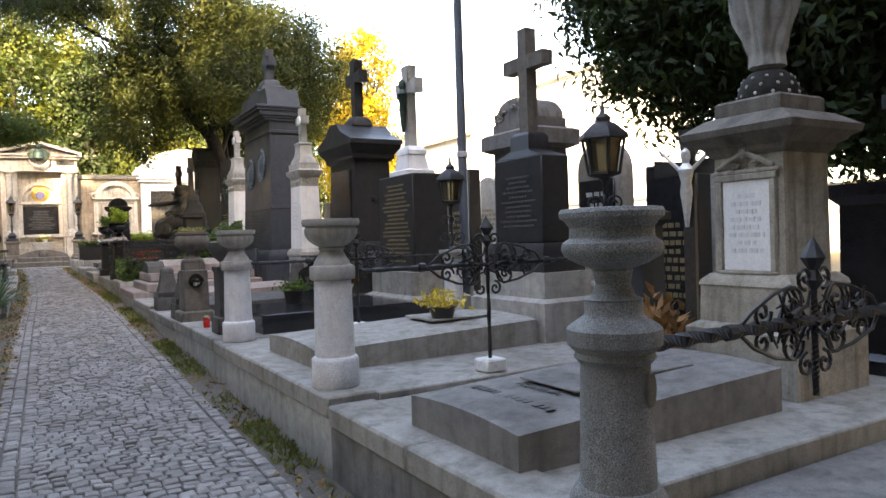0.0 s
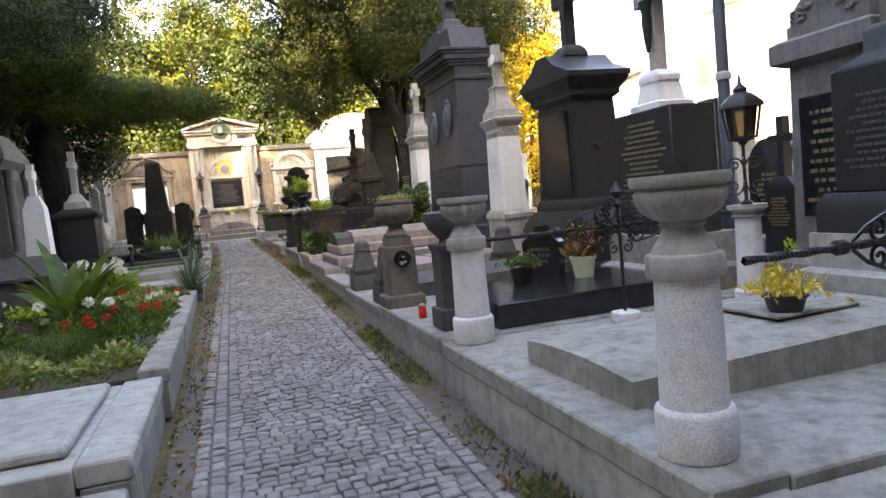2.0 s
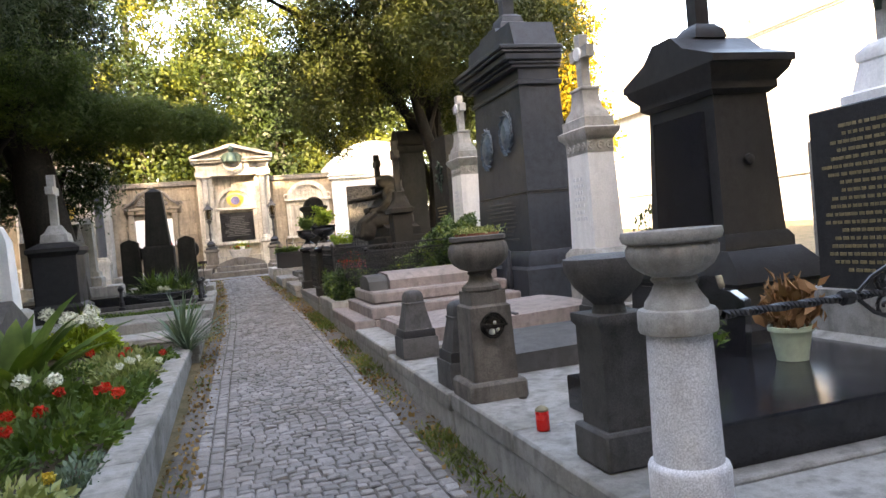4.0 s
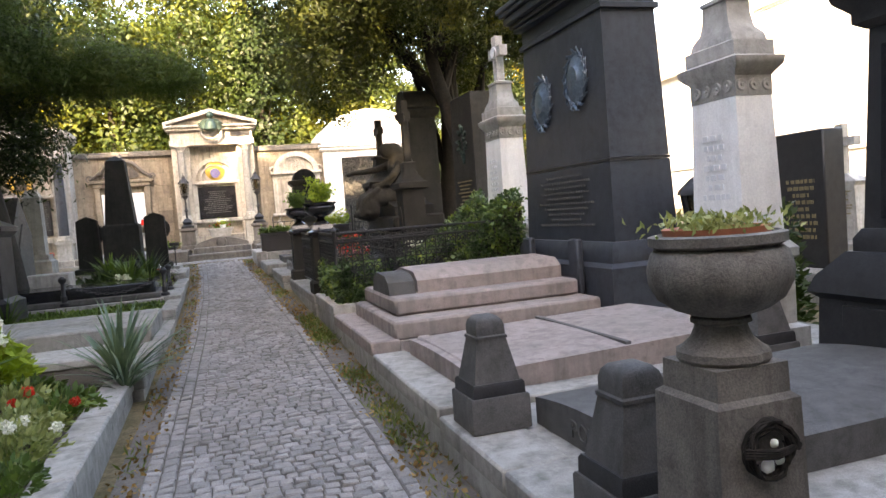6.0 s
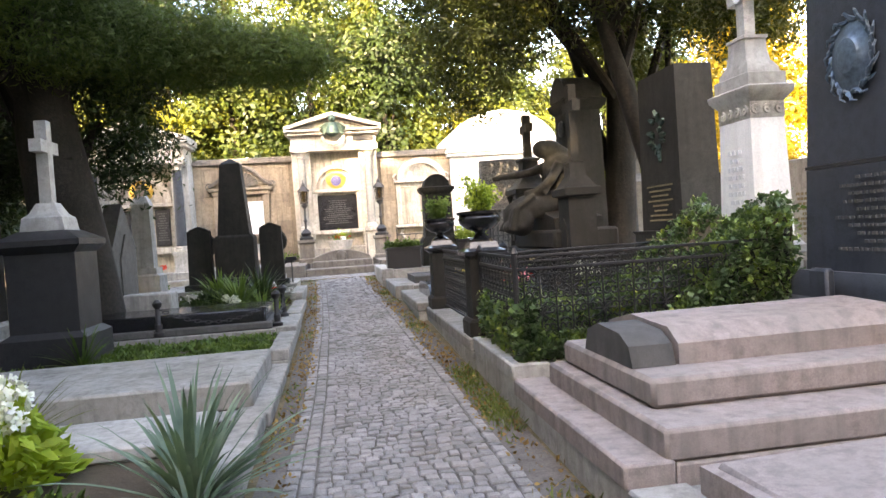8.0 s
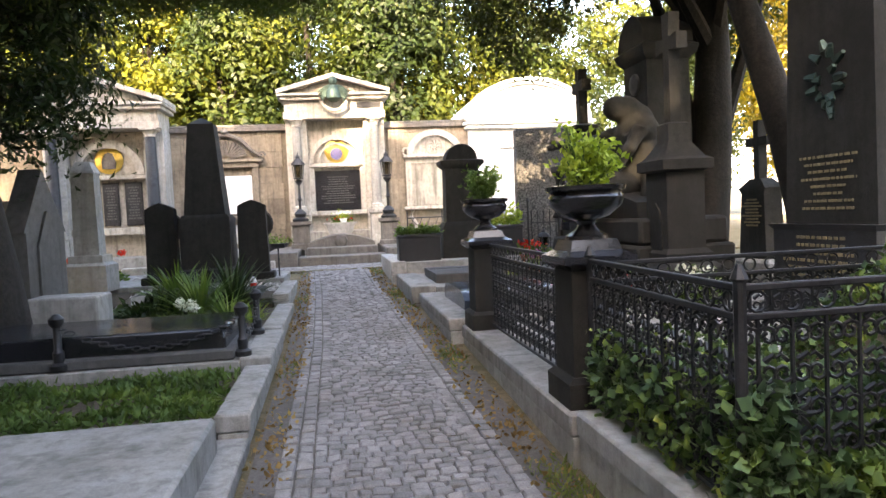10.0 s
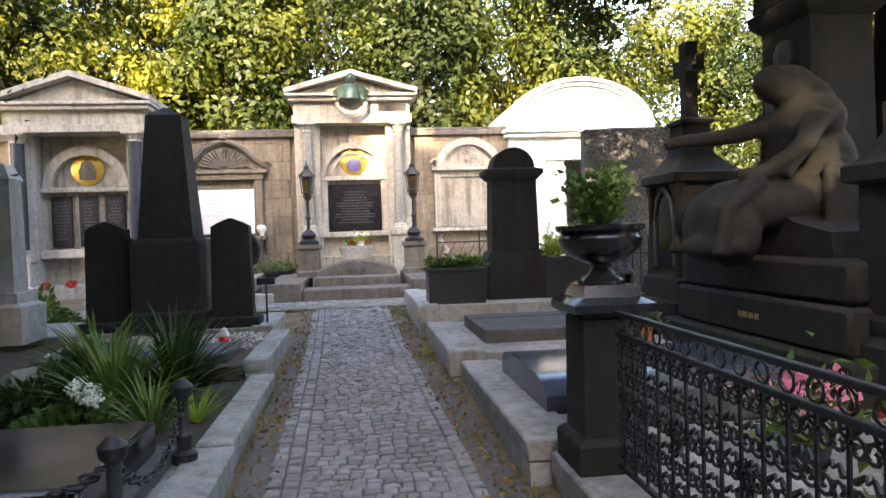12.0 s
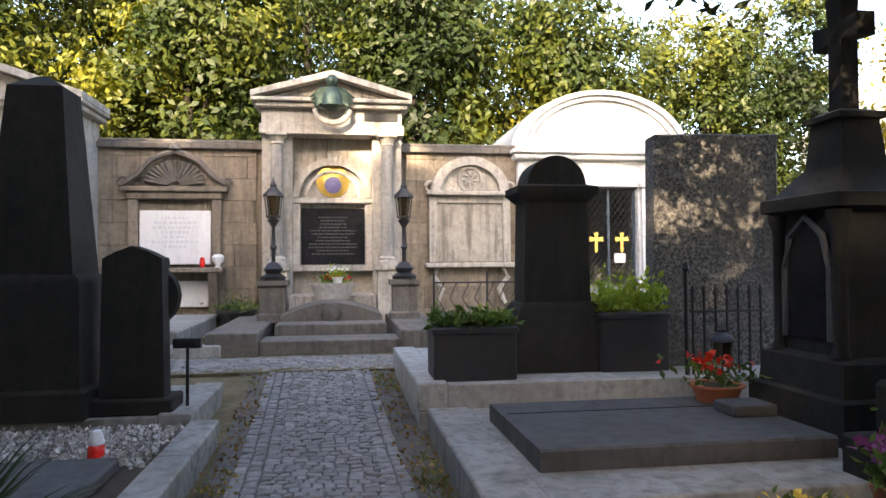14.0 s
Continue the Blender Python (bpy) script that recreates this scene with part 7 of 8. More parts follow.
# ---- gravestones farther east ----
def headstone(x, y, w, h, d, material, kind_, label, rz=-90, seed=0):
    z = ground_z(y) + 0.03
    t = thing("headstone", (x, y, z), label, "gravestone", rz=rz)
    part("base", stack(bmesh.new(), [(w * 0.62, d * 0.8, -0.1), (w * 0.62, d * 0.8, 0.28), (w * 0.54, d * 0.62, 0.33)]), "concrete", t)
    if kind_ == "arch":
        poly = [(-w / 2, 0.33), (w / 2, 0.33), (w / 2, h - w / 2)] + [(w / 2 * math.cos(a), h - w / 2 + w / 2 * math.sin(a)) for a in [i * math.pi / 12 for i in range(1, 12)]] + [(-w / 2, h - w / 2)]
        part("stone", prism(bmesh.new(), poly, -d / 2, d / 2), material, t)
    elif kind_ == "cross":
        part("stone", stack(bmesh.new(), [(w * 0.4, d * 0.5, 0.33), (w * 0.34, d * 0.45, h * 0.55), (w * 0.4, d * 0.5, h * 0.58), (w * 0.16, d * 0.3, h * 0.64)]), material, t)
        part("cross", prism(bmesh.new(), [(a, b + h * 0.63) for a, b in cross_poly(h * 0.37, w * 0.62, w * 0.15, h * 0.24)], -d * 0.22, d * 0.22), material, t)
    else:
        part("stone", boxed(-w / 2, w / 2, -d / 2, d / 2, 0.33, h, b=0.015), material, t)
    text_rows(t, -w * 0.32, w * 0.32, -d / 2 - 0.001, h * 0.34, h * 0.52 if kind_ == "cross" else h * 0.72, 9, "goldtext", seed + 100)
    return t


far = [
       (6.2, 8.4, 0.6, 1.9, 0.25, "granite_dark", "cross", "dark stone gravestone with cross"),
       (6.0, 4.3, 0.8, 1.75, 0.3, "concrete_light", "slab", "pale square stone headstone"),
       (5.3, 4.55, 0.62, 1.95, 0.2, "polished", "slab", "black polished headstone with gold lettering"),
       (7.2, 3.0, 0.9, 2.2, 0.3, "concrete_light", "slab", "tall pale grey headstone"),
       (6.9, 5.2, 0.9, 2.1, 0.3, "concrete", "arch", "grey arched stone headstone"),
       (5.9, 9.3, 0.7, 2.2, 0.22, "granite_dark", "slab", "dark upright headstone with gold lettering"),
       (6.6, 10.6, 0.5, 2.0, 0.3, "concrete", "slab", "narrow grey stone pillar"),
       (5.7, 11.2, 0.55, 1.75, 0.2, "granite_dark", "slab", "dark narrow stone headstone"),
       (7.6, 10.0, 0.8, 1.7, 0.3, "polished", "arch", "black rounded polished headstone"),
       (8.4, 12.0, 1.0, 2.3, 0.4, "concrete_light", "arch", "pale arched stone monument"),
       (9.0, 8.0, 0.8, 2.1, 0.3, "concrete", "cross", "grey gravestone with cross"),
       (6.9, 13.6, 0.7, 1.9, 0.3, "granite_dark", "slab", "dark headstone beside shrubs"),
       (6.0, 19.5, 0.8, 1.8, 0.25, "polished", "slab", "black headstone with white lettering"),
       (6.3, 22.2, 0.8, 2.3, 0.3, "darkstone", "cross", "dark weathered stone cross"),
       (7.2, 25.2, 0.7, 3.2, 0.3, "brown", "cross", "tall brown stone cross"),
       (8.2, 20.5, 1.0, 2.0, 0.3, "concrete_light", "slab", "pale white marble headstone"),
       (9.5, 15.5, 0.9, 2.1, 0.3, "concrete_light", "cross", "pale gravestone with cross")]
for k, (x, y, w, h, d, m_, kd, lb) in enumerate(far):
    headstone(x, y, w, h, d, m_, kd, lb, seed=k)


def carved_stele():
    """Tall grey stele with a projecting block cornice and a carved rounded top."""
    z = ground_z(6.4) + 0.03
    t = thing("carved_stele", (5.0, 6.42, z), "tall grey stone stele with carved rounded top", "gravestone", rz=-90)
    part("base", stack(bmesh.new(), [(0.52, 0.34, -0.1), (0.52, 0.34, 0.55), (0.46, 0.28, 0.62)]), "concrete", t)
    part("shaft", stack(bmesh.new(), [(0.40, 0.24, 0.62), (0.38, 0.23, 2.22)]), "slab_mid", t)
    part("cornice", stack(bmesh.new(), [(0.40, 0.25, 2.22), (0.50, 0.33, 2.26), (0.50, 0.33, 2.42), (0.44, 0.28, 2.45)]), "slab_mid", t)
    part("crown", prism(bmesh.new(), [(-0.40, 2.45), (0.40, 2.45), (0.40, 2.56)] + [(0.36 * math.cos(a), 2.56 + 0.26 * math.sin(a)) for a in [i * math.pi / 12 for i in range(13)]] + [(-0.40, 2.56)], -0.22, 0.22), "slab_mid", t)
    rnd_ = random.Random(4)
    bm = bmesh.new()
    for k in range(34):
        a = math.pi * rnd_.random()
        r = rnd_.uniform(0.20, 0.36)
        p = Vector((r * math.cos(a), -0.22, 2.55 + 0.72 * r * math.sin(a)))
        d = Vector((rnd_.uniform(-1, 1), -0.5, rnd_.uniform(-0.4, 1))) * 0.07
        tube(bm, [p, p + d * 0.6, p + d + Vector((0, 0.02, -0.02))], 0.022, 5, 0.006)
    part("carved_leaves", bm, "concrete", t, "deeply carved leaf ornament", "stuff")
    part("panel", boxed(-0.28, 0.28, -0.262, -0.235, 0.95, 1.95, b=0.01), "polished", t, "black inscribed panel")
    text_rows(t, -0.22, 0.22, -0.264, 1.05, 1.85, 10, "goldtext", 141, fill=0.4)


def medallion_headstone():
    """Pale round-headed stone with an oval relief over a black plaque."""
    z = ground_z(5.7) + 0.03
    t = thing("medallion_headstone", (5.5, 5.72, z), "pale round-headed headstone with black plaque and relief", "gravestone", rz=-90)
    part("base", stack(bmesh.new(), [(0.44, 0.26, -0.1), (0.44, 0.26, 0.7), (0.40, 0.22, 0.74)]), "concrete", t)
    arch = [(-0.32, 0.74), (0.32, 0.74)] + [(0.32 * math.cos(a), 1.95 + 0.32 * math.sin(a)) for a in [i * math.pi / 14 for i in range(15)]]
    part("stone", prism(bmesh.new(), arch, -0.11, 0.11), "concrete_light", t)
    pq = part("plaque", boxed(-0.27, 0.27, -0.135, -0.112, 1.18, 1.86, b=0.006), "polished", t, "black polished plaque")
    text_rows(pq, -0.2, 0.2, -0.137, 1.28, 1.76, 4, "silver", 142, fill=0.42)
    low = part("plaque", boxed(-0.22, 0.22, -0.285, -0.262, 0.36, 0.62, b=0.006), "polished", t, "small black plaque")
    text_rows(low, -0.16, 0.16, -0.287, 0.42, 0.56, 2, "goldtext", 143, fill=0.5)
    part("relief", lathe(bmesh.new(), [(0.11, 0), (0.115, 0.015), (0.08, 0.03), (0.05, 0.05), (0.01, 0.055)], 18), "slab_dark", t, "dark oval relief").matrix_basis = pose(0, -0.11, 2.04, 90) @ Matrix.Diagonal((1, 1.3, 1, 1))


carved_stele()
medallion_headstone()
t = thing("dark_pedestal", (4.42, 4.18, 0.55), "dark polished square pedestal with moulded cap", "pedestal")
part("body", stack(bmesh.new(), [(0.17, 0.17, 0), (0.17, 0.17, 0.30), (0.13, 0.13, 0.36), (0.12, 0.12, 0.98)]), "granite_dark", t)
part("cap", stack(bmesh.new(), [(0.12, 0.12, 0.98), (0.17, 0.17, 1.03), (0.17, 0.17, 1.09), (0.13, 0.13, 1.11)]), "granite_dark", t)


def street_lamp(x, y):
    t = thing("street_lamp", (x, y, ground_z(y) - 0.04), "tall blue-grey metal lamp post", "street lamp")
    part("post", lathe(bmesh.new(), [(0.10, 0), (0.10, 1.1), (0.065, 1.15), (0.055, 4.74)], 16), "bluepot", t)
    part("clamp", lathe(bmesh.new(), [(0.07, 2.35), (0.08, 2.36), (0.08, 2.42), (0.07, 2.43)], 16), "silver", t)
    part("arm", tube(bmesh.new(), [(0, 0, 4.7), (0.15, -0.15, 4.76), (0.35, -0.35, 4.78)], 0.03, 8), "bluepot", t)
    part("head", stack(bmesh.new(), [(0.12, 0.22, 4.72), (0.15, 0.26, 4.76), (0.13, 0.24, 4.82), (0.05, 0.1, 4.86)], 0.45, -0.45), "bluepot", t)


street_lamp(5.05, 7.95)


def tomb_house(x, y, w, d, h, label):
    z = ground_z(y)
    t = thing("tomb_house", (x, y, z), label, "building")
    part("wall", boxed(-w / 2, w / 2, -d / 2, d / 2, -0.2, h, b=0.02), "whitewash", t)
    part("cornice", box(boxed(-w / 2 - 0.12, w / 2 + 0.12, -d / 2 - 0.12, d / 2 + 0.12, h, h + 0.14, b=0.03), -w / 2 - 0.22, w / 2 + 0.22, -d / 2 - 0.22, d / 2 + 0.22, h + 0.14, h + 0.26, 0.03), "trim_stone", t)
    part("roof", stack(bmesh.new(), [(w / 2 + 0.15, d / 2 + 0.15, h + 0.26), (w / 2 - 0.3, d / 2 - 0.3, h + 0.6)]), "asphalt_roof", t)


tomb_house(37.0, 38.0, 8.0, 9.0, 11.5, "cream plastered building with flat cornice")
iron_lantern(4.78, 12.8, 0.58, 1.35)


def gabled_house(x, y, w, d, h, peak):
    t = thing("house", (x, y, 0.5), "large white gabled house beyond the cemetery", "house")
    part("wall", boxed(-w / 2, w / 2, -d / 2, d / 2, -0.6, h, b=0.05), "whitewash", t)
    part("gable", prism(bmesh.new(), [(-w / 2, h), (w / 2, h), (0, peak)], -d / 2, d / 2), "whitewash", t)
    for s in (-1, 1):
        part("roof", prism(bmesh.new(), [(s * (w / 2 + 0.5), h - 0.3), (s * (w / 2 + 0.5), h), (0, peak + 0.35), (0, peak + 0.05)], -d / 2 - 0.4, d / 2 + 0.4), "trim_stone", t, "pale roof")
    for i in range(4):
        for j in range(3):
            a = -w / 2 + (i + 0.5) * w / 4
            wd = part("window", boxed(a - 0.5, a + 0.5, -d / 2 - 0.04, -d / 2 + 0.02, 1.2 + j * 3.2, 2.9 + j * 3.2, b=0.02), "trim_stone", t)
    part("chimney", boxed(2.0, 2.8, 0, 0.8, peak - 2, peak + 1.0, b=0.03), "whitewash", t)


gabled_house(36.0, 52.0, 13.0, 14.0, 9.0, 14.2)


# ---- graves on the west side ----
def slab_left(x0, x1, y0, y1, z, h, material, label):
    t = thing("grave_slab", ((x0 + x1) / 2, (y0 + y1) / 2, z), label, "grave slab")
    part("cover", boxed(-(x1 - x0) / 2, (x1 - x0) / 2, -(y1 - y0) / 2, (y1 - y0) / 2, 0, h, b=0.02), material, t)
    return t


slab_left(-3.2, -0.84, 5.75, 7.2, 0.522, 0.06, "concrete_light", "pale smooth stone grave slab")
slab_left(-3.2, -0.86, 4.15, 5.35, 0.382, 0.08, "concrete", "grey stone grave slab")
slab_left(-3.2, -0.88, 1.6, 3.6, 0.302, 0.08, "concrete", "grey stone grave slab")
solid("step_block", boxed(-1.0, -0.58, 3.72, 4.0, 0.322, 0.46, b=0.02), "concrete_light", "squared pale stone step block", "stone")
slab_left(-2.3, -0.70, 14.45, 15.2, 0.552, 0.10, "concrete_light", "white stone grave slab")
slab_left(-3.2, -0.50, 15.5, 17.12, 0.56, 0.22, "concrete", "thick pale grey stone grave slab")


def chain_grave():
    """Polished black slab with stone posts and hanging chains."""
    t = slab_left(-3.0, -0.72, 19.0, 20.05, 0.762, 0.26, "polished", "polished black grave slab with rounded edges")
    part("base", boxed(-1.24, 1.22, -0.62, 0.62, 0, 0.09, b=0.015), "slab_dark", t)
    posts = []
    for k, (x, y) in enumerate(((-0.58, 18.98), (-0.58, 20.08), (-2.0, 18.92))):
        p = thing("chain_post", (x, y, 0.78), "small black cast-iron post holding a chain", "post", "posts of the chained grave")
        part("post", lathe(bmesh.new(), [(0.07, 0), (0.07, 0.04), (0.04, 0.06), (0.045, 0.14), (0.03, 0.16), (0.03, 0.34), (0.055, 0.37), (0.06, 0.41), (0.02, 0.45)], 12), "iron", p)
        posts.append((x, y))
    ch = thing("chain", (0, 0, 1.12), "heavy black iron chain hung between posts", "chain")
    for (xa, ya), (xb, yb) in ((posts[0], posts[1]), (posts[0], posts[2])):
        n = int(math.hypot(xb - xa, yb - ya) / 0.06)
        for i in range(n):
            f = (i + 0.5) / n
            ang = math.atan2(yb - ya, xb - xa)
            link = tube(bmesh.new(), [(0.038 * math.cos(a), 0.018 * math.sin(a), 0) for a in [j * 2 * math.pi / 10 for j in range(11)]], 0.007, 5)
            ob = part("link", link, "iron", ch)
            ob.matrix_basis = Matrix.Translation((xa + (xb - xa) * f, ya + (yb - ya) * f, -0.22 * 4 * f * (1 - f))) @ pose(0, 0, 0, 90 * (i % 2), 0, math.degrees(ang))


chain_grave()


def trio():
    t = thing("dark_obelisk", (-1.81, 24.78, 0.96), "tall dark stone obelisk on a square base", "obelisk")
    part("base", stack(bmesh.new(), [(0.43, 0.40, 0), (0.43, 0.40, 0.20), (0.39, 0.36, 0.23), (0.385, 0.355, 1.02), (0.34, 0.31, 1.08)]), "darkstone", t)
    part("shaft", stack(bmesh.new(), [(0.315, 0.29, 1.08), (0.20, 0.19, 2.53), (0.03, 0.03, 2.64)]), "darkstone", t)
    for x in (-2.52, -1.10):
        s = thing("dark_stele", (x, 24.70, 0.96), "dark stone stele with pointed head and wreath", "gravestone", "pair of dark steles")
        part("stone", prism(bmesh.new(), [(-0.24, 0.1), (0.24, 0.1), (0.22, 1.20), (0.13, 1.25), (0, 1.30), (-0.13, 1.25), (-0.22, 1.20)], -0.11, 0.11), "darkstone", s)
        part("base", boxed(-0.32, 0.32, -0.2, 0.2, 0, 0.12, b=0.015), "darkstone", s)
        part("wreath", lathe(bmesh.new(), [(0.24, -0.04), (0.26, 0), (0.24, 0.04)], 20), "darkstone", s).matrix_basis = pose(0.06, 0.13, 0.90, 90)
    g = thing("sign_post", (-0.72, 24.75, 0.97), "small dark sign plate on a thin post", "sign")
    part("post", tube(bmesh.new(), [(0, 0, 0), (0, 0, 0.50)], 0.014, 6), "iron", g)
    part("plate", boxed(-0.11, 0.11, -0.03, 0.03, 0.47, 0.55, b=0.006), "iron", g)


trio()
slab_left(-2.5, -0.80, 22.55, 23.3, 0.88, 0.09, "slab_dark", "dark stone grave slab beside white gravel")
rng = np.random.default_rng(44)
gp = np.column_stack([rng.uniform(-2.7, -0.68, 5200), rng.uniform(23.35, 24.4, 5200), np.full(5200, 0.885) + rng.random(5200) * 0.025])
ob = new("white_gravel", leaf_mesh("white_gravel", gp, 0.035, "gravel", 0.9, 0.0, 0.35, 0.5, 45))
tagged(ob, "white gravel with dry leaves on the grave", "gravel", kind="stuff")
t = thing("votive_lamp", (-1.0, 23.5, 0.88), "white and red votive candle on gravel", "candle")
part("jar", lathe(bmesh.new(), [(0.045, 0), (0.05, 0.02), (0.05, 0.10), (0.04, 0.12)], 14), "redglass", t)
part("lid", lathe(bmesh.new(), [(0.045, 0.121), (0.05, 0.14), (0.03, 0.20), (0.01, 0.21)], 14), "marble", t, "white cap")


def left_monuments():
    t = thing("marble_cross", (-2.80, 18.0, 0.70), "white marble cross on a dark granite pedestal", "gravestone", rz=90)
    part("pedestal", stack(bmesh.new(), [(0.42, 0.42, 0), (0.42, 0.42, 0.30), (0.34, 0.34, 0.36), (0.34, 0.34, 1.18), (0.42, 0.42, 1.26), (0.42, 0.42, 1.32), (0.24, 0.24, 1.42)]), "granite_dark", t)
    part("foot", stack(bmesh.new(), [(0.22, 0.22, 1.42), (0.20, 0.20, 1.56), (0.15, 0.15, 1.60), (0.09, 0.09, 1.72)]), "concrete_light", t)
    part("cross", prism(bmesh.new(), [(a, b + 1.70) for a, b in cross_poly(0.90, 0.46, 0.13, 0.62)], -0.06, 0.06), "concrete_light", t)
    t = thing("marble_cross", (-3.0, 15.45, 0.6), "slim white marble cross on tapered shaft", "gravestone", rz=90)
    part("base", stack(bmesh.new(), [(0.3, 0.3, 0), (0.3, 0.3, 0.5), (0.24, 0.24, 0.55)]), "concrete_light", t)
    part("shaft", stack(bmesh.new(), [(0.19, 0.19, 0.55), (0.16, 0.16, 1.5), (0.08, 0.08, 1.72)]), "marble", t)
    part("cross", prism(bmesh.new(), [(a, b + 1.70) for a, b in cross_poly(0.56, 0.32, 0.11, 0.38, 0.02)], -0.05, 0.05), "marble", t)
    t = thing("dark_tomb_stone", (-3.25, 11.6, 0.5), "tall dark polished gravestone with moulded cap", "gravestone", rz=90)
    part("base", stack(bmesh.new(), [(0.72, 0.42, 0), (0.72, 0.42, 0.4), (0.62, 0.34, 0.48)]), "granite_dark", t)
    part("body", stack(bmesh.new(), [(0.56, 0.30, 0.48), (0.52, 0.28, 1.66), (0.64, 0.38, 1.76), (0.64, 0.38, 1.84), (0.5, 0.3, 1.9), (0.3, 0.2, 2.2)]), "granite_dark", t)
    t = thing("niche_monument", (-3.9, 16.6, 0.6), "large dark sandstone monument with arched niche", "monument", rz=90)
    part("base", stack(bmesh.new(), [(0.95, 0.5, 0), (0.95, 0.5, 0.7), (0.85, 0.42, 0.8)]), "brown", t)
    part("body", stack(bmesh.new(), [(0.72, 0.36, 0.8), (0.68, 0.34, 2.3), (0.85, 0.46, 2.42), (0.85, 0.46, 2.52), (0.3, 0.3, 2.9)]), "slab_mid", t)
    part("niche", prism(bmesh.new(), [(-0.4, 0.95)] + [(0.4, 0.95), (0.4, 1.7)] + [(0.4 * math.cos(a), 1.7 + 0.4 * math.sin(a)) for a in [i * math.pi / 10 for i in range(1, 10)]] + [(-0.4, 1.7)], -0.40, -0.30), "brown", t)
    for s in (-1, 1):
        part("column", lathe(bmesh.new(), [(0.1, 0.8), (0.08, 0.9), (0.07, 2.1), (0.11, 2.25)], 12, s * 0.58, -0.42), "slab_mid", t)
    t = thing("house_tomb", (-2.9, 13.9, 0.58), "low grey stone tomb with gabled lid", "tomb", rz=90)
    part("body", boxed(-0.55, 0.55, -0.4, 0.4, 0, 0.42, b=0.02), "slab_dark", t)
    part("lid", prism(bmesh.new(), [(-0.62, 0.421), (0.62, 0.421), (0.62, 0.47), (0, 0.76), (-0.62, 0.47)], -0.45, 0.45), "slab_dark", t)
    t = thing("gothic_stone", (-3.3, 21.9, 0.78), "grey gothic gravestone with pointed arch", "gravestone", rz=80)
    part("stone", prism(bmesh.new(), [(-0.38, 0), (0.38, 0), (0.38, 1.1), (0.42, 1.1), (0.0, 1.85), (-0.42, 1.1), (-0.38, 1.1)], -0.14, 0.14), "slab_dark", t)
    part("niche", prism(bmesh.new(), [(-0.2, 0.3), (0.2, 0.3), (0.2, 0.95), (0, 1.35), (-0.2, 0.95)], -0.17, -0.10), "slab_dark", t)
    t = thing("white_obelisk", (-3.45, 24.2, 0.95), "slim white marble obelisk with rounded head", "gravestone")
    part("base", stack(bmesh.new(), [(0.3, 0.3, 0), (0.3, 0.3, 0.4), (0.24, 0.24, 0.44), (0.24, 0.24, 0.55)]), "concrete_light", t)
    part("shaft", stack(bmesh.new(), [(0.18, 0.16, 0.55), (0.16, 0.14, 1.75), (0.18, 0.16, 1.78), (0.10, 0.1, 1.95)]), "concrete_light", t)
    solid("book_stone", prism(bmesh.new(), [(-0.25, 0), (0.25, 0), (0.25, 0.06), (-0.25, 0.30)], -0.2, 0.2, "x"), "concrete_light", "pale open book stone", "stone", (-2.3, 21.9, 0.77), 60)
    solid("block_stone", boxed(-0.35, 0.35, -0.25, 0.25, 0, 0.45, b=0.02), "concrete", "squared grey stone block", "stone", (-2.55, 20.75, 0.76))
    headstone(-4.6, 8.5, 0.9, 2.1, 0.3, "brown", "arch", "brown arched gravestone in the shade", 90, 3)
    headstone(-4.5, 13.2, 0.9, 2.4, 0.35, "concrete", "cross", "grey gravestone with cross in the shade", 90, 5)
    headstone(-4.4, 5.5, 0.9, 1.8, 0.3, "darkstone", "slab", "dark gravestone in the shade", 90, 7)
    headstone(-4.6, 20.2, 0.9, 2.2, 0.3, "darkstone", "arch", "dark arched gravestone in the shade", 90, 9)
    headstone(-5.2, 26.5, 0.8, 1.6, 0.3, "brown", "slab", "brown gravestone by the cross path", 60, 11)


left_monuments()


# ---- plants on the west side ----
def blade_plant(x, y, z, n, length, width, material, label, name, seed, droop=0.5, thick=0.0):
    """A rosette of long arching blades."""
    rnd = random.Random(seed)
    t = thing(name, (x, y, z), label, "plant")
    verts, faces = [], []

    def blade_part(vs, fs, kind=""):
        me = bpy.data.meshes.new("blade")
        me.from_pydata(vs, [], fs)
        me.shade_smooth()
        me.materials.append(M[material])
        ob = new("blade" if not kind else "foliage", me)
        ob.parent = t
        tagged(ob, kind=kind)

    for k in range(n):
        a = rnd.uniform(0, 2 * math.pi)
        el = rnd.uniform(0.35, 1.45)
        L = length * rnd.uniform(0.6, 1.1)
        w = width * rnd.uniform(0.7, 1.2)
        px_, pz = 0.02, 0.0
        o = len(verts)
        segs = 6
        for i in range(segs + 1):
            q = i / segs
            e = el - droop * q * q * 1.6
            half = w * (1 - q) ** 0.6 * (0.6 + 0.8 * q if q < 0.4 else 1.0) / 2
            for s in (-1, 0, 1):
                verts.append((px_ * math.cos(a) - s * half * math.sin(a), px_ * math.sin(a) + s * half * math.cos(a), pz + (0.25 * half if s else -0.1 * half)))
            px_ += L / segs * math.cos(e)
            pz += L / segs * math.sin(e)
        for i in range(segs):
            b = o + 3 * i
            faces += [(b, b + 1, b + 4, b + 3), (b + 1, b + 2, b + 5, b + 4)]
        if width > 0.04:
            blade_part(verts, faces)
            verts, faces = [], []
    if verts:
        blade_part(verts, faces, "stuff")
    return t


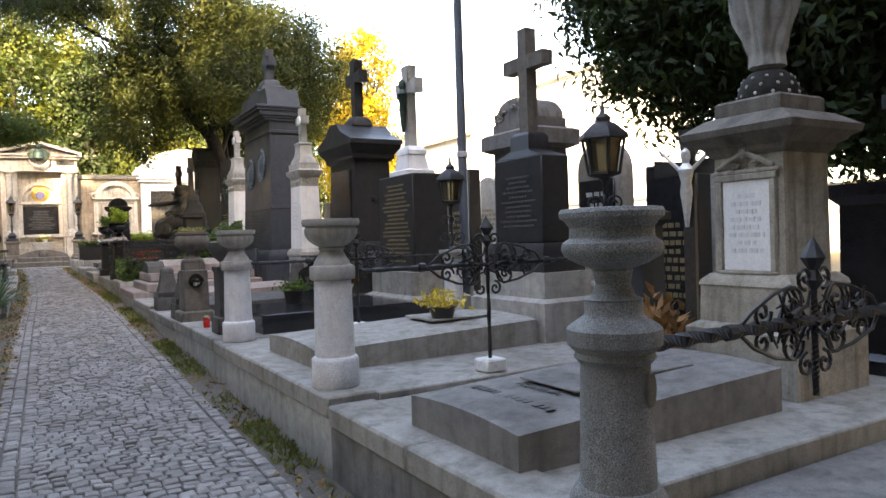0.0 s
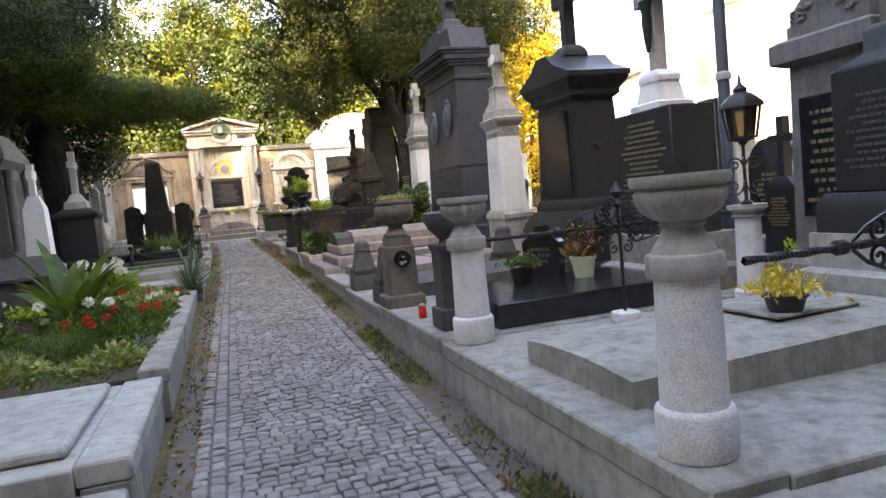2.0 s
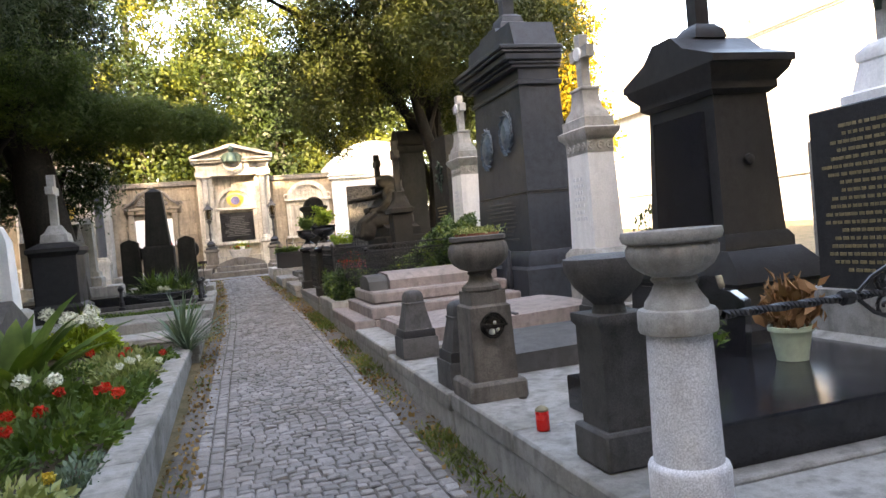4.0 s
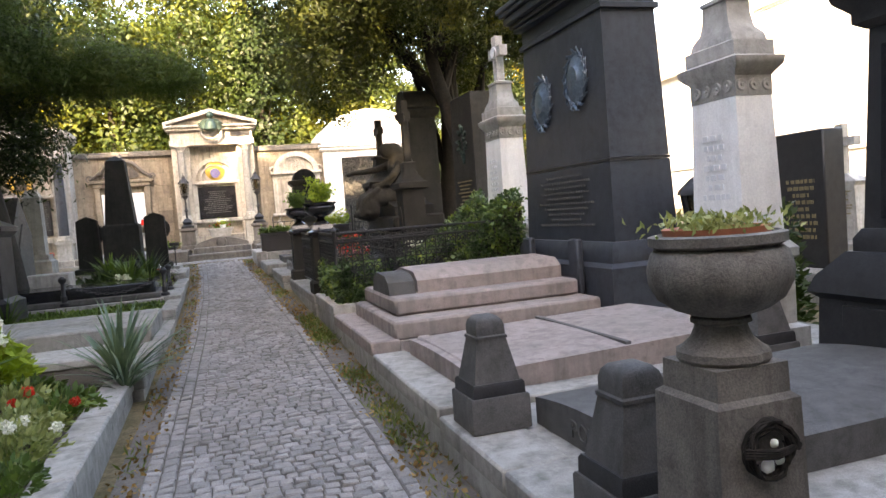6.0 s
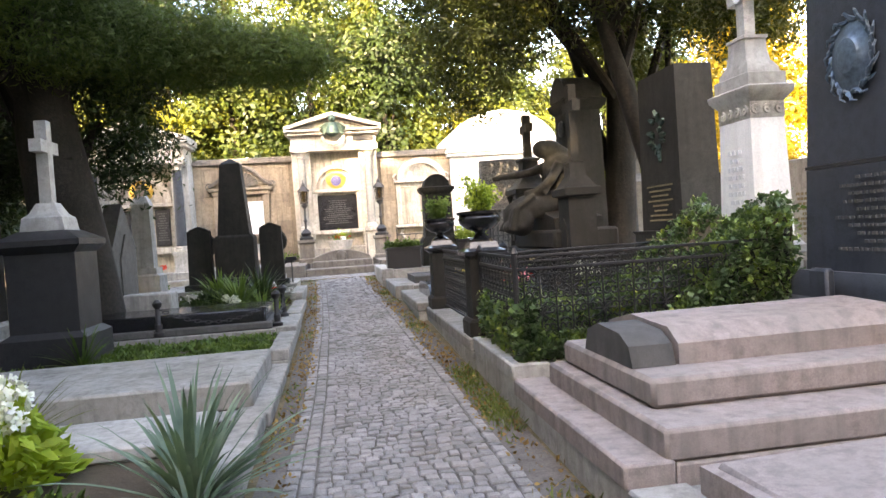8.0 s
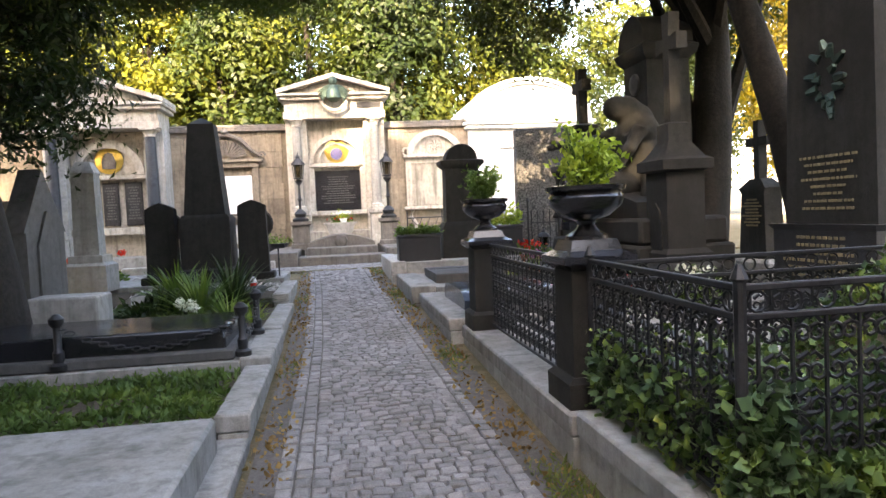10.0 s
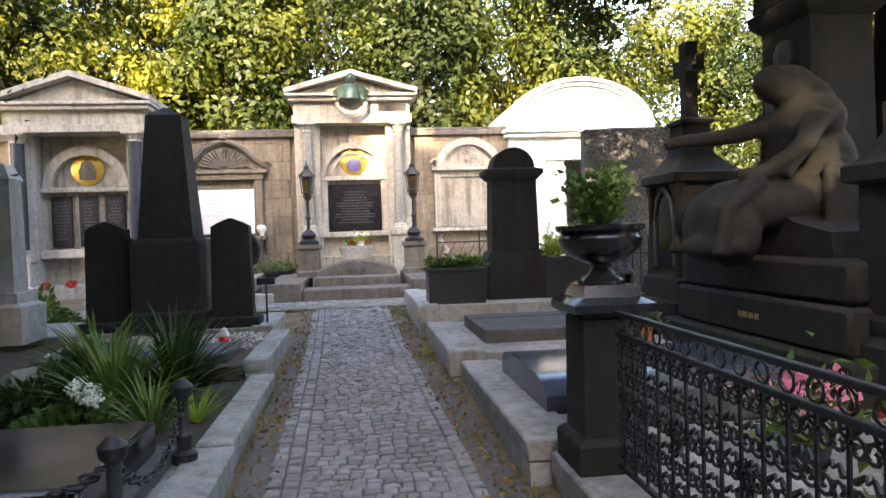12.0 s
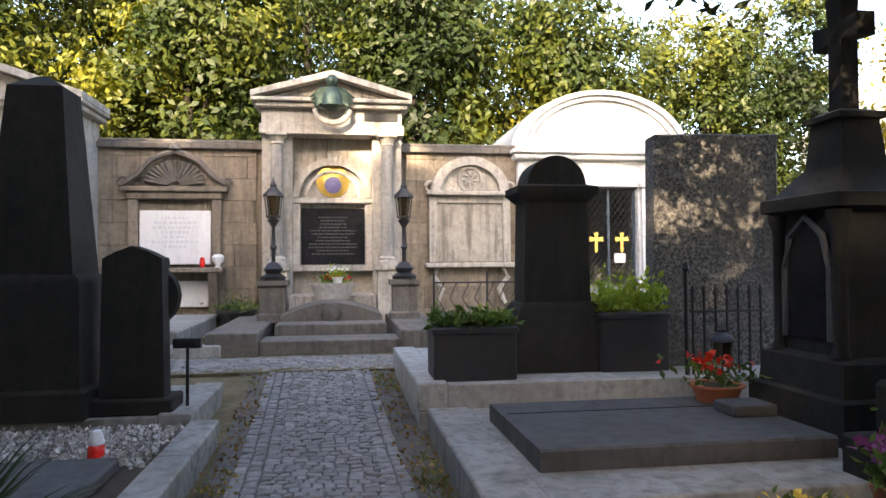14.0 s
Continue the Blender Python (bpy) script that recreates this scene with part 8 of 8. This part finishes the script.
blade_plant(-0.56, 13.50, 0.57, 95, 0.72, 0.05, "leaf_blue", "grey-green yucca with arching pointed blades", "yucca", 1, 0.35)
blade_plant(-0.5, 13.2, 0.55, 40, 0.34, 0.03, "leaf_blue", "small grey-green yucca rosette by the kerb", "yucca", 6, 0.5)
blade_plant(-2.0, 14.9, 0.58, 70, 0.55, 0.035, "leaf_grass", "tuft of long green blades", "iris_clump", 2, 0.3)
blade_plant(-2.45, 17.6, 0.66, 60, 0.5, 0.03, "leaf_bed", "tuft of long green blades", "iris_clump", 3, 0.4)
blade_plant(-1.35, 21.3, 0.75, 150, 0.72, 0.05, "leaf_bed", "large clump of arching green blades", "iris_clump", 4, 0.45)
blade_plant(-0.95, 20.75, 0.75, 80, 0.5, 0.025, "leaf_bed", "clump of arching green blades by the kerb", "iris_clump", 5, 0.5)
blade_plant(-1.05, 21.75, 0.75, 190, 0.8, 0.05, "leaf_dark", "large dark green clump of arching blades", "iris_clump", 9, 0.5)
blade_plant(-1.75, 22.1, 0.75, 170, 0.75, 0.055, "leaf_bed", "large dark green clump of arching blades", "iris_clump", 10, 0.5)
blade_plant(-0.72, 21.0, 0.75, 90, 0.30, 0.012, "leaf_lime", "light green grass tuft by the kerb", "grass_clump", 7, 0.5)
blade_plant(-1.80, 11.2, 0.55, 24, 1.15, 0.34, "leaf_bed", "broad-leaved dark green plant", "hosta", 8, 0.35)


def bush(x, y, z, rx, ry, h, n, size, material, label, seed, name="shrub", flower=None, heads=0, head_r=0.06, up=0.2, wide=0.5):
    t = thing(name, (x, y, z), label, "plant")
    rng = np.random.default_rng(seed)
    d = rng.normal(size=(n, 3))
    d /= np.linalg.norm(d, axis=1)[:, None]
    r = rng.random(n) ** 0.4
    p = d * r[:, None] * np.array((rx, ry, h))
    p[:, 2] = np.abs(p[:, 2]) * (0.75 + 0.25 * np.sin(p[:, 0] * 9 + p[:, 1] * 7))
    ob = new("foliage", leaf_mesh("foliage", p, size, material, wide, up, 0.15, 0.5, seed))
    ob.parent = t
    tagged(ob, kind="stuff")
    for k in range(heads):
        a, q = rng.uniform(0, 6.28), rng.random() ** 0.5
        c = np.array((rx * q * math.cos(a), ry * q * math.sin(a), h * (0.75 + 0.35 * rng.random())))
        pts = rng.normal(size=(130, 3))
        pts = c + pts / np.linalg.norm(pts, axis=1)[:, None] * head_r * np.array((1, 1, 0.8))
        fo = new("flower_head", leaf_mesh("flower_head", pts, head_r * 0.5, flower, 0.95, 0.0, 0.1, 0.3, seed + k))
        fo.parent = t
    return t


bush(-1.8, 14.2, 0.55, 0.42, 0.4, 0.55, 900, 0.11, "leaf_lime", "hydrangea bush with white flower heads", 201, "hydrangea", "petal_white", 9, 0.078)
bush(-1.55, 10.6, 0.55, 0.5, 0.5, 0.32, 700, 0.10, "leaf_bed", "hydrangea bush with white flower heads", 202, "hydrangea", "petal_white", 4, 0.05)
bush(-1.05, 9.3, 0.55, 0.45, 0.55, 0.26, 900, 0.07, "leaf_bed", "geraniums with red flower heads", 203, "geranium", "petal_red", 5, 0.038)
bush(-0.95, 10.4, 0.55, 0.35, 0.4, 0.20, 600, 0.06, "leaf_bed", "geraniums with red flower heads", 204, "geranium", "petal_red", 3, 0.035)
bush(-1.45, 8.6, 0.55, 0.45, 0.5, 0.30, 2600, 0.05, "leaf_bed", "feathery green bedding plant", 205, up=0.6, wide=0.16)
bush(-0.98, 8.0, 0.55, 0.32, 0.3, 0.17, 650, 0.06, "leaf_pale", "pale variegated ground plant", 206)
bush(-1.75, 8.05, 0.55, 0.4, 0.35, 0.18, 700, 0.06, "leaf_pale", "pale variegated ground plant", 207)
bush(-2.4, 8.5, 0.55, 0.5, 0.6, 0.3, 1100, 0.07, "leaf_bed", "low green bedding plants with orange flowers", 208, "bedding_plants", "petal_red", 3, 0.03)
bush(-2.5, 9.8, 0.55, 0.5, 0.6, 0.3, 900, 0.07, "leaf_bed", "low green bedding plants with white flowers", 209, "bedding_plants", "petal_white", 6, 0.04)
bush(-0.95, 11.6, 0.55, 0.32, 0.5, 0.2, 900, 0.05, "leaf_pale", "grey-green low plants with white flowers", 210, "bedding_plants", "petal_white", 5, 0.03)
bush(-0.85, 12.6, 0.55, 0.28, 0.4, 0.16, 700, 0.06, "leaf_bed", "low leafy green ground plants", 211, "bedding_plants", "petal_red", 2, 0.03)
bush(-1.6, 12.4, 0.55, 0.4, 0.5, 0.14, 500, 0.05, "leaf_bed", "low leafy green ground plants", 212, "bedding_plants")
bush(-0.78, 8.5, 0.55, 0.16, 0.5, 0.10, 500, 0.045, "leaf_blue", "grey-green carpet plant along the kerb", 213, "bedding_plants", "petal_yellow", 2, 0.03)
bush(-1.25, 12.9, 0.55, 0.4, 0.35, 0.2, 900, 0.06, "leaf_pale", "pale yellow-green bedding plants with red flower", 224, "bedding_plants", "petal_red", 2, 0.04)
bush(-2.4, 12.5, 0.55, 0.5, 0.5, 0.25, 1100, 0.06, "leaf_lime", "yellow-green low bedding plants", 225, "bedding_plants", "petal_white", 5, 0.04)
bush(-0.8, 11.0, 0.55, 0.2, 0.4, 0.14, 600, 0.05, "leaf_bed", "low green ground plants by the kerb", 226, "bedding_plants")
bush(-1.05, 12.2, 0.55, 0.35, 0.35, 0.2, 900, 0.055, "leaf_pale", "pale variegated bedding plant by the kerb", 227, "bedding_plants")
bush(-1.3, 13.5, 0.55, 0.3, 0.25, 0.15, 600, 0.055, "leaf_bed", "low leafy green plant on bare soil", 228, "bedding_plants")
bush(-1.9, 21.6, 0.75, 0.5, 0.6, 0.40, 1500, 0.09, "leaf_dark", "dark green low spreading shrub", 214)
bush(-2.6, 21.2, 0.75, 0.3, 0.3, 0.28, 700, 0.07, "heather", "rust-brown dry shrub among the graves", 215)
bush(-1.5, 20.9, 0.75, 0.35, 0.3, 0.3, 500, 0.07, "leaf_bed", "green plants with white flowers", 216, "bedding_plants", "petal_white", 5, 0.05)
bush(-4.2, 26.5, 0.86, 0.6, 0.5, 0.6, 900, 0.09, "leaf_bed", "shrub with red flowers", 217, "shrub", "petal_red", 4, 0.06)
bush(5.5, 10.3, 0.3, 0.5, 0.6, 0.75, 1800, 0.08, "leaf_bed", "green shrub between the gravestones", 218)
bush(5.6, 12.9, 0.35, 0.35, 0.35, 1.6, 1600, 0.09, "leaf_dark", "tall climbing shrub on ironwork", 219)
bush(4.9, 6.9, 0.25, 0.4, 0.4, 0.8, 1200, 0.07, "leaf_lime", "bright green shrub behind the railing", 220)
bush(5.0, 3.2, 0.25, 0.5, 0.5, 0.6, 1200, 0.07, "leaf_bed", "green shrub beside the pedestal", 221)
bush(4.75, 8.9, 0.3, 0.3, 0.3, 0.8, 800, 0.08, "leaf_lime", "bright green shrub behind the headstone", 222)
bush(4.85, 18.6, 0.6, 0.6, 0.6, 0.7, 1600, 0.08, "leaf_bed", "leafy shrub by the gravestones", 223)

rng = np.random.default_rng(46)
gr = np.column_stack([rng.uniform(-3.2, -0.58, 9000), rng.uniform(17.42, 18.8, 9000), 0.655 + 0.05 * rng.random(9000)])
gr = gr[np.sin(gr[:, 0] * 5.3 + gr[:, 1] * 2.1) + np.sin(gr[:, 1] * 7.7 - gr[:, 0] * 3) + rng.normal(size=9000) * 0.5 > -1.1]
ob = new("grass_bed", leaf_mesh("grass_bed", gr, 0.055, "leaf_bed", 0.38, 0.3, 0.12, 0.6, 47))
tagged(ob, "low green ground cover on the grave bed", "grass", kind="stuff")
cv = np.column_stack([rng.uniform(-3.4, -0.72, 6000), rng.uniform(7.2, 13.3, 6000), np.full(6000, 0.55) + rng.random(6000) * 0.05])
cv = cv[(np.sin(cv[:, 0] * 4.0 + cv[:, 1] * 1.7) + np.sin(cv[:, 1] * 3.3)) > -0.3]
ob = new("ground_cover", leaf_mesh("ground_cover", cv, 0.05, "leaf_bed", 0.5, 0.2, 0.15, 0.6, 48))
tagged(ob, "low ground cover leaves on the flower bed", "plants", kind="stuff")


# ---- trees ----
def trunk_mesh(bm, base, pts, r0, r1, n=12):
    tube(bm, [Vector(base) + Vector(p) for p in pts], r0, n, r1)
    return bm


def tree(x, y, z, trunk_r, height, blobs, count, per, spread, size, material, label, seed, lean=(0, 0), limbs=7, wide=0.5, up=0.0, category="tree", shell=0.7):
    """A tapered trunk with limbs that reach into a crown of leaf clumps."""
    t = thing("tree", (x, y, z), label, category)
    rnd = random.Random(seed)
    bm = bmesh.new()
    pts = [(lean[0] * q + 0.12 * math.sin(q * 5 + seed), lean[1] * q + 0.1 * math.cos(q * 4 + seed), -0.1 + height * 0.75 * q) for q in [i / 7 for i in range(8)]]
    tube(bm, pts, trunk_r, 12, trunk_r * 0.35)
    tube(bm, [(0, 0, -0.1), (0, 0, 0.35)], trunk_r * 1.35, 12, trunk_r * 0.95)
    for k in range(limbs):
        q = rnd.uniform(0.35, 0.95)
        i = min(6, int(q * 7))
        b = Vector(pts[i])
        o = rnd.choice(blobs)
        e = Vector((o[0], o[1], o[2])) + Vector((rnd.uniform(-1, 1) * o[3], rnd.uniform(-1, 1) * o[4], rnd.uniform(-0.5, 0.8) * o[5])) * 0.6
        mid = (b + e) / 2 + Vector((0, 0, 0.12 * (e - b).length))
        tube(bm, [b, (b + mid) / 2, mid, (mid + e) / 2, e], trunk_r * 0.32, 7, trunk_r * 0.06)
    part("trunk", bm, "bark", t)
    rng = np.random.default_rng(seed)
    p, face = clumps(rng, blobs, count, per, spread, shell)
    ob = new("crown", leaf_mesh("crown", p, size, material, wide, up, 0.15, 0.5, seed, face=face))
    ob.parent = t
    tagged(ob, kind="stuff")
    return t


# the old yew beside the mourning monument, with two trunks
yr = random.Random(8)
YEW = [(-0.7, -0.8, 6.4, 2.4, 2.2, 2.4, 2.0), (0.2, 0.2, 9.2, 2.0, 2.0, 2.0, 1.2)]
for k in range(22):
    a = k * 2 * math.pi / 11 + yr.uniform(-0.2, 0.2)
    q = yr.uniform(1.8, 2.8) if k < 11 else yr.uniform(3.0, 4.2)
    YEW.append((q * math.cos(a) - 0.7, q * 0.85 * math.sin(a) - 0.8, yr.uniform(4.2, 8.6), yr.uniform(1.0, 1.5), yr.uniform(0.9, 1.4), yr.uniform(0.9, 1.5), 0.7))
tree(5.25, 21.9, 0.6, 0.36, 8.0, YEW, 3000, 60, 0.19, 0.10, "leaf_yew", "old yew tree with dense dark green crown", 301, (0.2, 0.1), 12, 0.35, shell=0.35)
tree(5.2, 19.4, 0.55, 0.26, 6.5, [(0.2, 0.8, 5.4, 1.8, 1.8, 1.4, 1)], 260, 40, 0.2, 0.10, "leaf_yew", "leaning yew trunk with dark foliage", 302, (-0.7, 0.8), 5, 0.35)
# big tree in the west, whose lowest sprays reach over the path
tree(-3.35, 20.2, 0.6, 0.55, 9.0, [(-2.5, 0, 6.4, 3.4, 3.8, 2.4, 2), (-0.9, -0.6, 6.4, 2.2, 2.4, 1.3, 0.9), (-1.2, 3.0, 6.6, 2.4, 2.6, 1.8, 1), (0.5, 0.9, 3.6, 0.6, 0.7, 1.4, 0.5), (-1.4, 0.9, 3.4, 0.8, 1.2, 1.4, 0.6)],
     1300, 70, 0.24, 0.11, "leaf_dark", "big dark tree with rugged trunk and hanging foliage", 303, (-0.3, 0.1), 10, 0.3)
tree(-4.6, 18.9, 0.5, 0.24, 7.0, [(1.8, 1.2, 4.2, 2.0, 1.2, 0.45, 1.4), (3.7, 1.6, 4.0, 1.3, 0.9, 0.28, 0.9), (0.8, 0.2, 4.9, 1.6, 1.6, 0.4, 0.9), (0.0, -2.5, 4.9, 1.9, 2.0, 0.4, 0.9)],
     520, 150, 0.17, 0.12, "leaf_pine", "pine with soft flat needle sprays over the path", 308, (0.3, 0.2), 6, 0.13)
tree(-5.6, 11.5, 0.3, 0.34, 8.5, [(0.6, 1.2, 5.0, 2.4, 2.6, 0.7, 1.2), (2.3, 1.6, 4.3, 1.7, 1.5, 0.35, 0.9), (-0.5, -1, 6.6, 3.0, 3.2, 1.6, 1.6), (3.4, 3.0, 6.4, 2.4, 2.6, 1.0, 1.9), (4.6, 7.0, 7.6, 2.4, 2.2, 1.0, 1.7)],
     1150, 120, 0.20, 0.13, "leaf_dark", "pine with soft spreading needle branches", 304, (0.3, 0.2), 7, 0.13)
for k, (x, y) in enumerate([(-7.5, 6.0), (-8.0, 14.5), (-7.2, 17.5), (-7.6, 22.5), (-8.5, 27.0), (-9.0, 10.5)]):
    tree(x, y, ground_z(y), 0.3, 7.0, [(0, 0, 3.2, 1.9, 2.0, 2.9, 2), (0.4, 0.2, 6.6, 1.8, 1.9, 2.0, 1)], 460, 70, 0.28, 0.20, "leaf_dark", "dark evergreen tree in deep shade", 309 + k, limbs=4, wide=0.35)
# dark evergreens behind the statue
tree(9.4, 6.2, 0.1, 0.35, 13.0, [(0, 0, 5.4, 2.8, 3.0, 2.6, 2), (-0.8, -2.2, 4.6, 2.2, 2.4, 1.8, 1.4), (0.4, -1, 8.4, 2.6, 3.0, 2.4, 1.5), (0.2, -0.3, 11.5, 2.0, 2.2, 2.0, 1.2)],
     3400, 56, 0.23, 0.16, "leaf_dark", "tall dark evergreen tree behind the graves", 305, (0.2, -0.3), 8, 0.32)
tree(10.5, 1.2, 0.0, 0.35, 13.0, [(0, 0, 5.0, 3.0, 3.0, 3.0, 2), (0.2, 0.3, 9.0, 2.6, 2.6, 2.6, 1.5), (0, 0, 12.2, 2.0, 2.0, 1.8, 1)],
     800, 46, 0.28, 0.17, "leaf_dark", "tall dark evergreen tree behind the graves", 315, (0.2, -0.3), 8, 0.32)
tree(8.9, 3.6, 0.05, 0.3, 11.0, [(0, 0, 3.6, 1.9, 1.7, 1.7, 1.6), (-0.3, 0.4, 6.0, 2.2, 2.0, 2.2, 1.6), (0.1, 0, 9.0, 1.8, 1.8, 2.2, 1.2)],
     1500, 56, 0.23, 0.16, "leaf_dark", "dark evergreen tree behind the statue", 316, (0.1, -0.1), 8, 0.32)
# sunlit yellow trees
tree(14.2, 31.5, 0.8, 0.3, 11.0, [(0, 0, 4.6, 1.9, 1.9, 3.4, 2), (0.1, 0, 8.4, 1.5, 1.5, 2.6, 1)], 420, 60, 0.30, 0.16, "leaf_gold", "bright yellow autumn tree in sunlight", 306)
tree(13.5, 42.0, 0.8, 0.3, 9.0, [(0, 0, 5.0, 2.6, 2.4, 3.4, 2), (-0.6, 0, 8.4, 1.9, 1.9, 1.7, 1)], 380, 60, 0.34, 0.18, "leaf_wood", "leafy tree turning yellow behind the wall", 307)
# wood behind the back wall
rnd = random.Random(17)
WOOD = [(-22, 44, 15), (-17, 38, 12), (-13.5, 42, 15), (-10, 37.5, 10.5), (-6.5, 41, 13), (-3.4, 37.3, 9.0), (-0.5, 41.5, 14), (2.6, 37.8, 9.6), (5.0, 42, 13.5), (7.8, 39.5, 9.5), (17, 43, 11), (-28, 40, 14), (-9.5, 48, 17), (1, 49, 16), (-4.5, 47, 23), (-14, 48, 24), (-21, 52, 24)]
for k, (x, y, h) in enumerate(WOOD):
    r = h * 0.24
    blobs = [(0, 0, h * 0.55, r, r, h * 0.30, 2), (rnd.uniform(-1, 1), rnd.uniform(-1, 0.5), h * 0.30, r * 0.95, r * 0.9, h * 0.2, 1.3), (rnd.uniform(-1, 1), -0.5, h * 0.82, r * 0.75, r * 0.75, h * 0.2, 1)]
    tree(x, y, 0.8, 0.22, h, blobs, int(90 + 8 * h), 150, 0.42, 0.20, "leaf_wood", "tall leafy tree of the wood behind the wall", 320 + k, limbs=6)
for k, (x, y, h) in enumerate([(-13, 35.2, 4.2), (-8, 35.0, 4.6), (-3.2, 35.1, 4.4), (-0.8, 35.2, 4.6), (2.2, 35.2, 4.2)]):
    bush(x, y, 0.8, 1.6, 0.8, h, 2600, 0.17, "leaf_wood", "dense green hedge behind the wall", 350 + k, "hedge_shrub")
# unseen tall trees added behind the start of the walk, which shade the graves and dapple the back wall
for k, (x, y, h) in enumerate([(8, -10, 16), (3.5, -12, 21), (-2, -9.5, 21), (-6, -14, 25), (-10.5, -8.5, 23), (-15, -12, 25), (13, -6, 15), (-13, -1.0, 15), (0.5, -17, 23), (-11, -20, 27), (-19.5, -9, 23), (-23.5, -10, 22)]):
    r = 3.2 + h * 0.08
    if h > 20:
        blobs = [(0, 0, 10.5, r, r, 9.7, 340), (0, 0, 24.2, r, r, 2.6, 6)]
    else:
        blobs = [(0, 0, h * 0.34, r, r, h * 0.24, 2.2), (0, 0, h * 0.62, r, r, h * 0.24, 1.8), (rnd.uniform(-1, 1), 0, h * 0.86, r * 0.75, r * 0.75, h * 0.15, 0.7)]
    tree(x, y, ground_z(y), 0.28, 26.0 if h > 20 else h, blobs, 347 if h > 20 else 190, 105, 0.45, 0.52, "leaf_dark" if x < -11 else "leaf_wood", "large unseen leafy tree shading the graves", 380 + k, limbs=6, shell=0.35)
# unseen trees added west of the graves; their sparse clumps break sun into patches
for k, (x, y) in enumerate([(-16.0, 7.5), (-13.2, 5.5), (-10.6, 7.0), (-8.0, 5.0), (-5.6, 6.4)]):
    tree(x, y, ground_z(y), 0.26, 18.5, [(0, 0, 15.4, 1.7, 1.5, 3.1, 1)], 12, 210, 0.32, 0.28, "leaf_wood", "tall unseen open-crowned tree dappling the back wall", 440 + k, limbs=9, shell=0.1)
# unseen row of dense evergreens, added close behind the start against low sun
for k, x in enumerate((-14.5, -11.0, -7.8, -4.5, -1.0, 2.5, 5.8)):
    tree(x, -7.0 + 0.6 * (k % 2), -0.19, 0.2, 6.5, [(0, 0, 2.6, 1.9, 1.4, 2.5, 2), (0, 0, 5.4, 1.5, 1.2, 1.8, 1)], 130, 60, 0.34, 0.34, "leaf_dark", "unseen dense dark evergreen blocking low sun", 420 + k, limbs=4, shell=0.4)
lay_setts()
verge_litter()
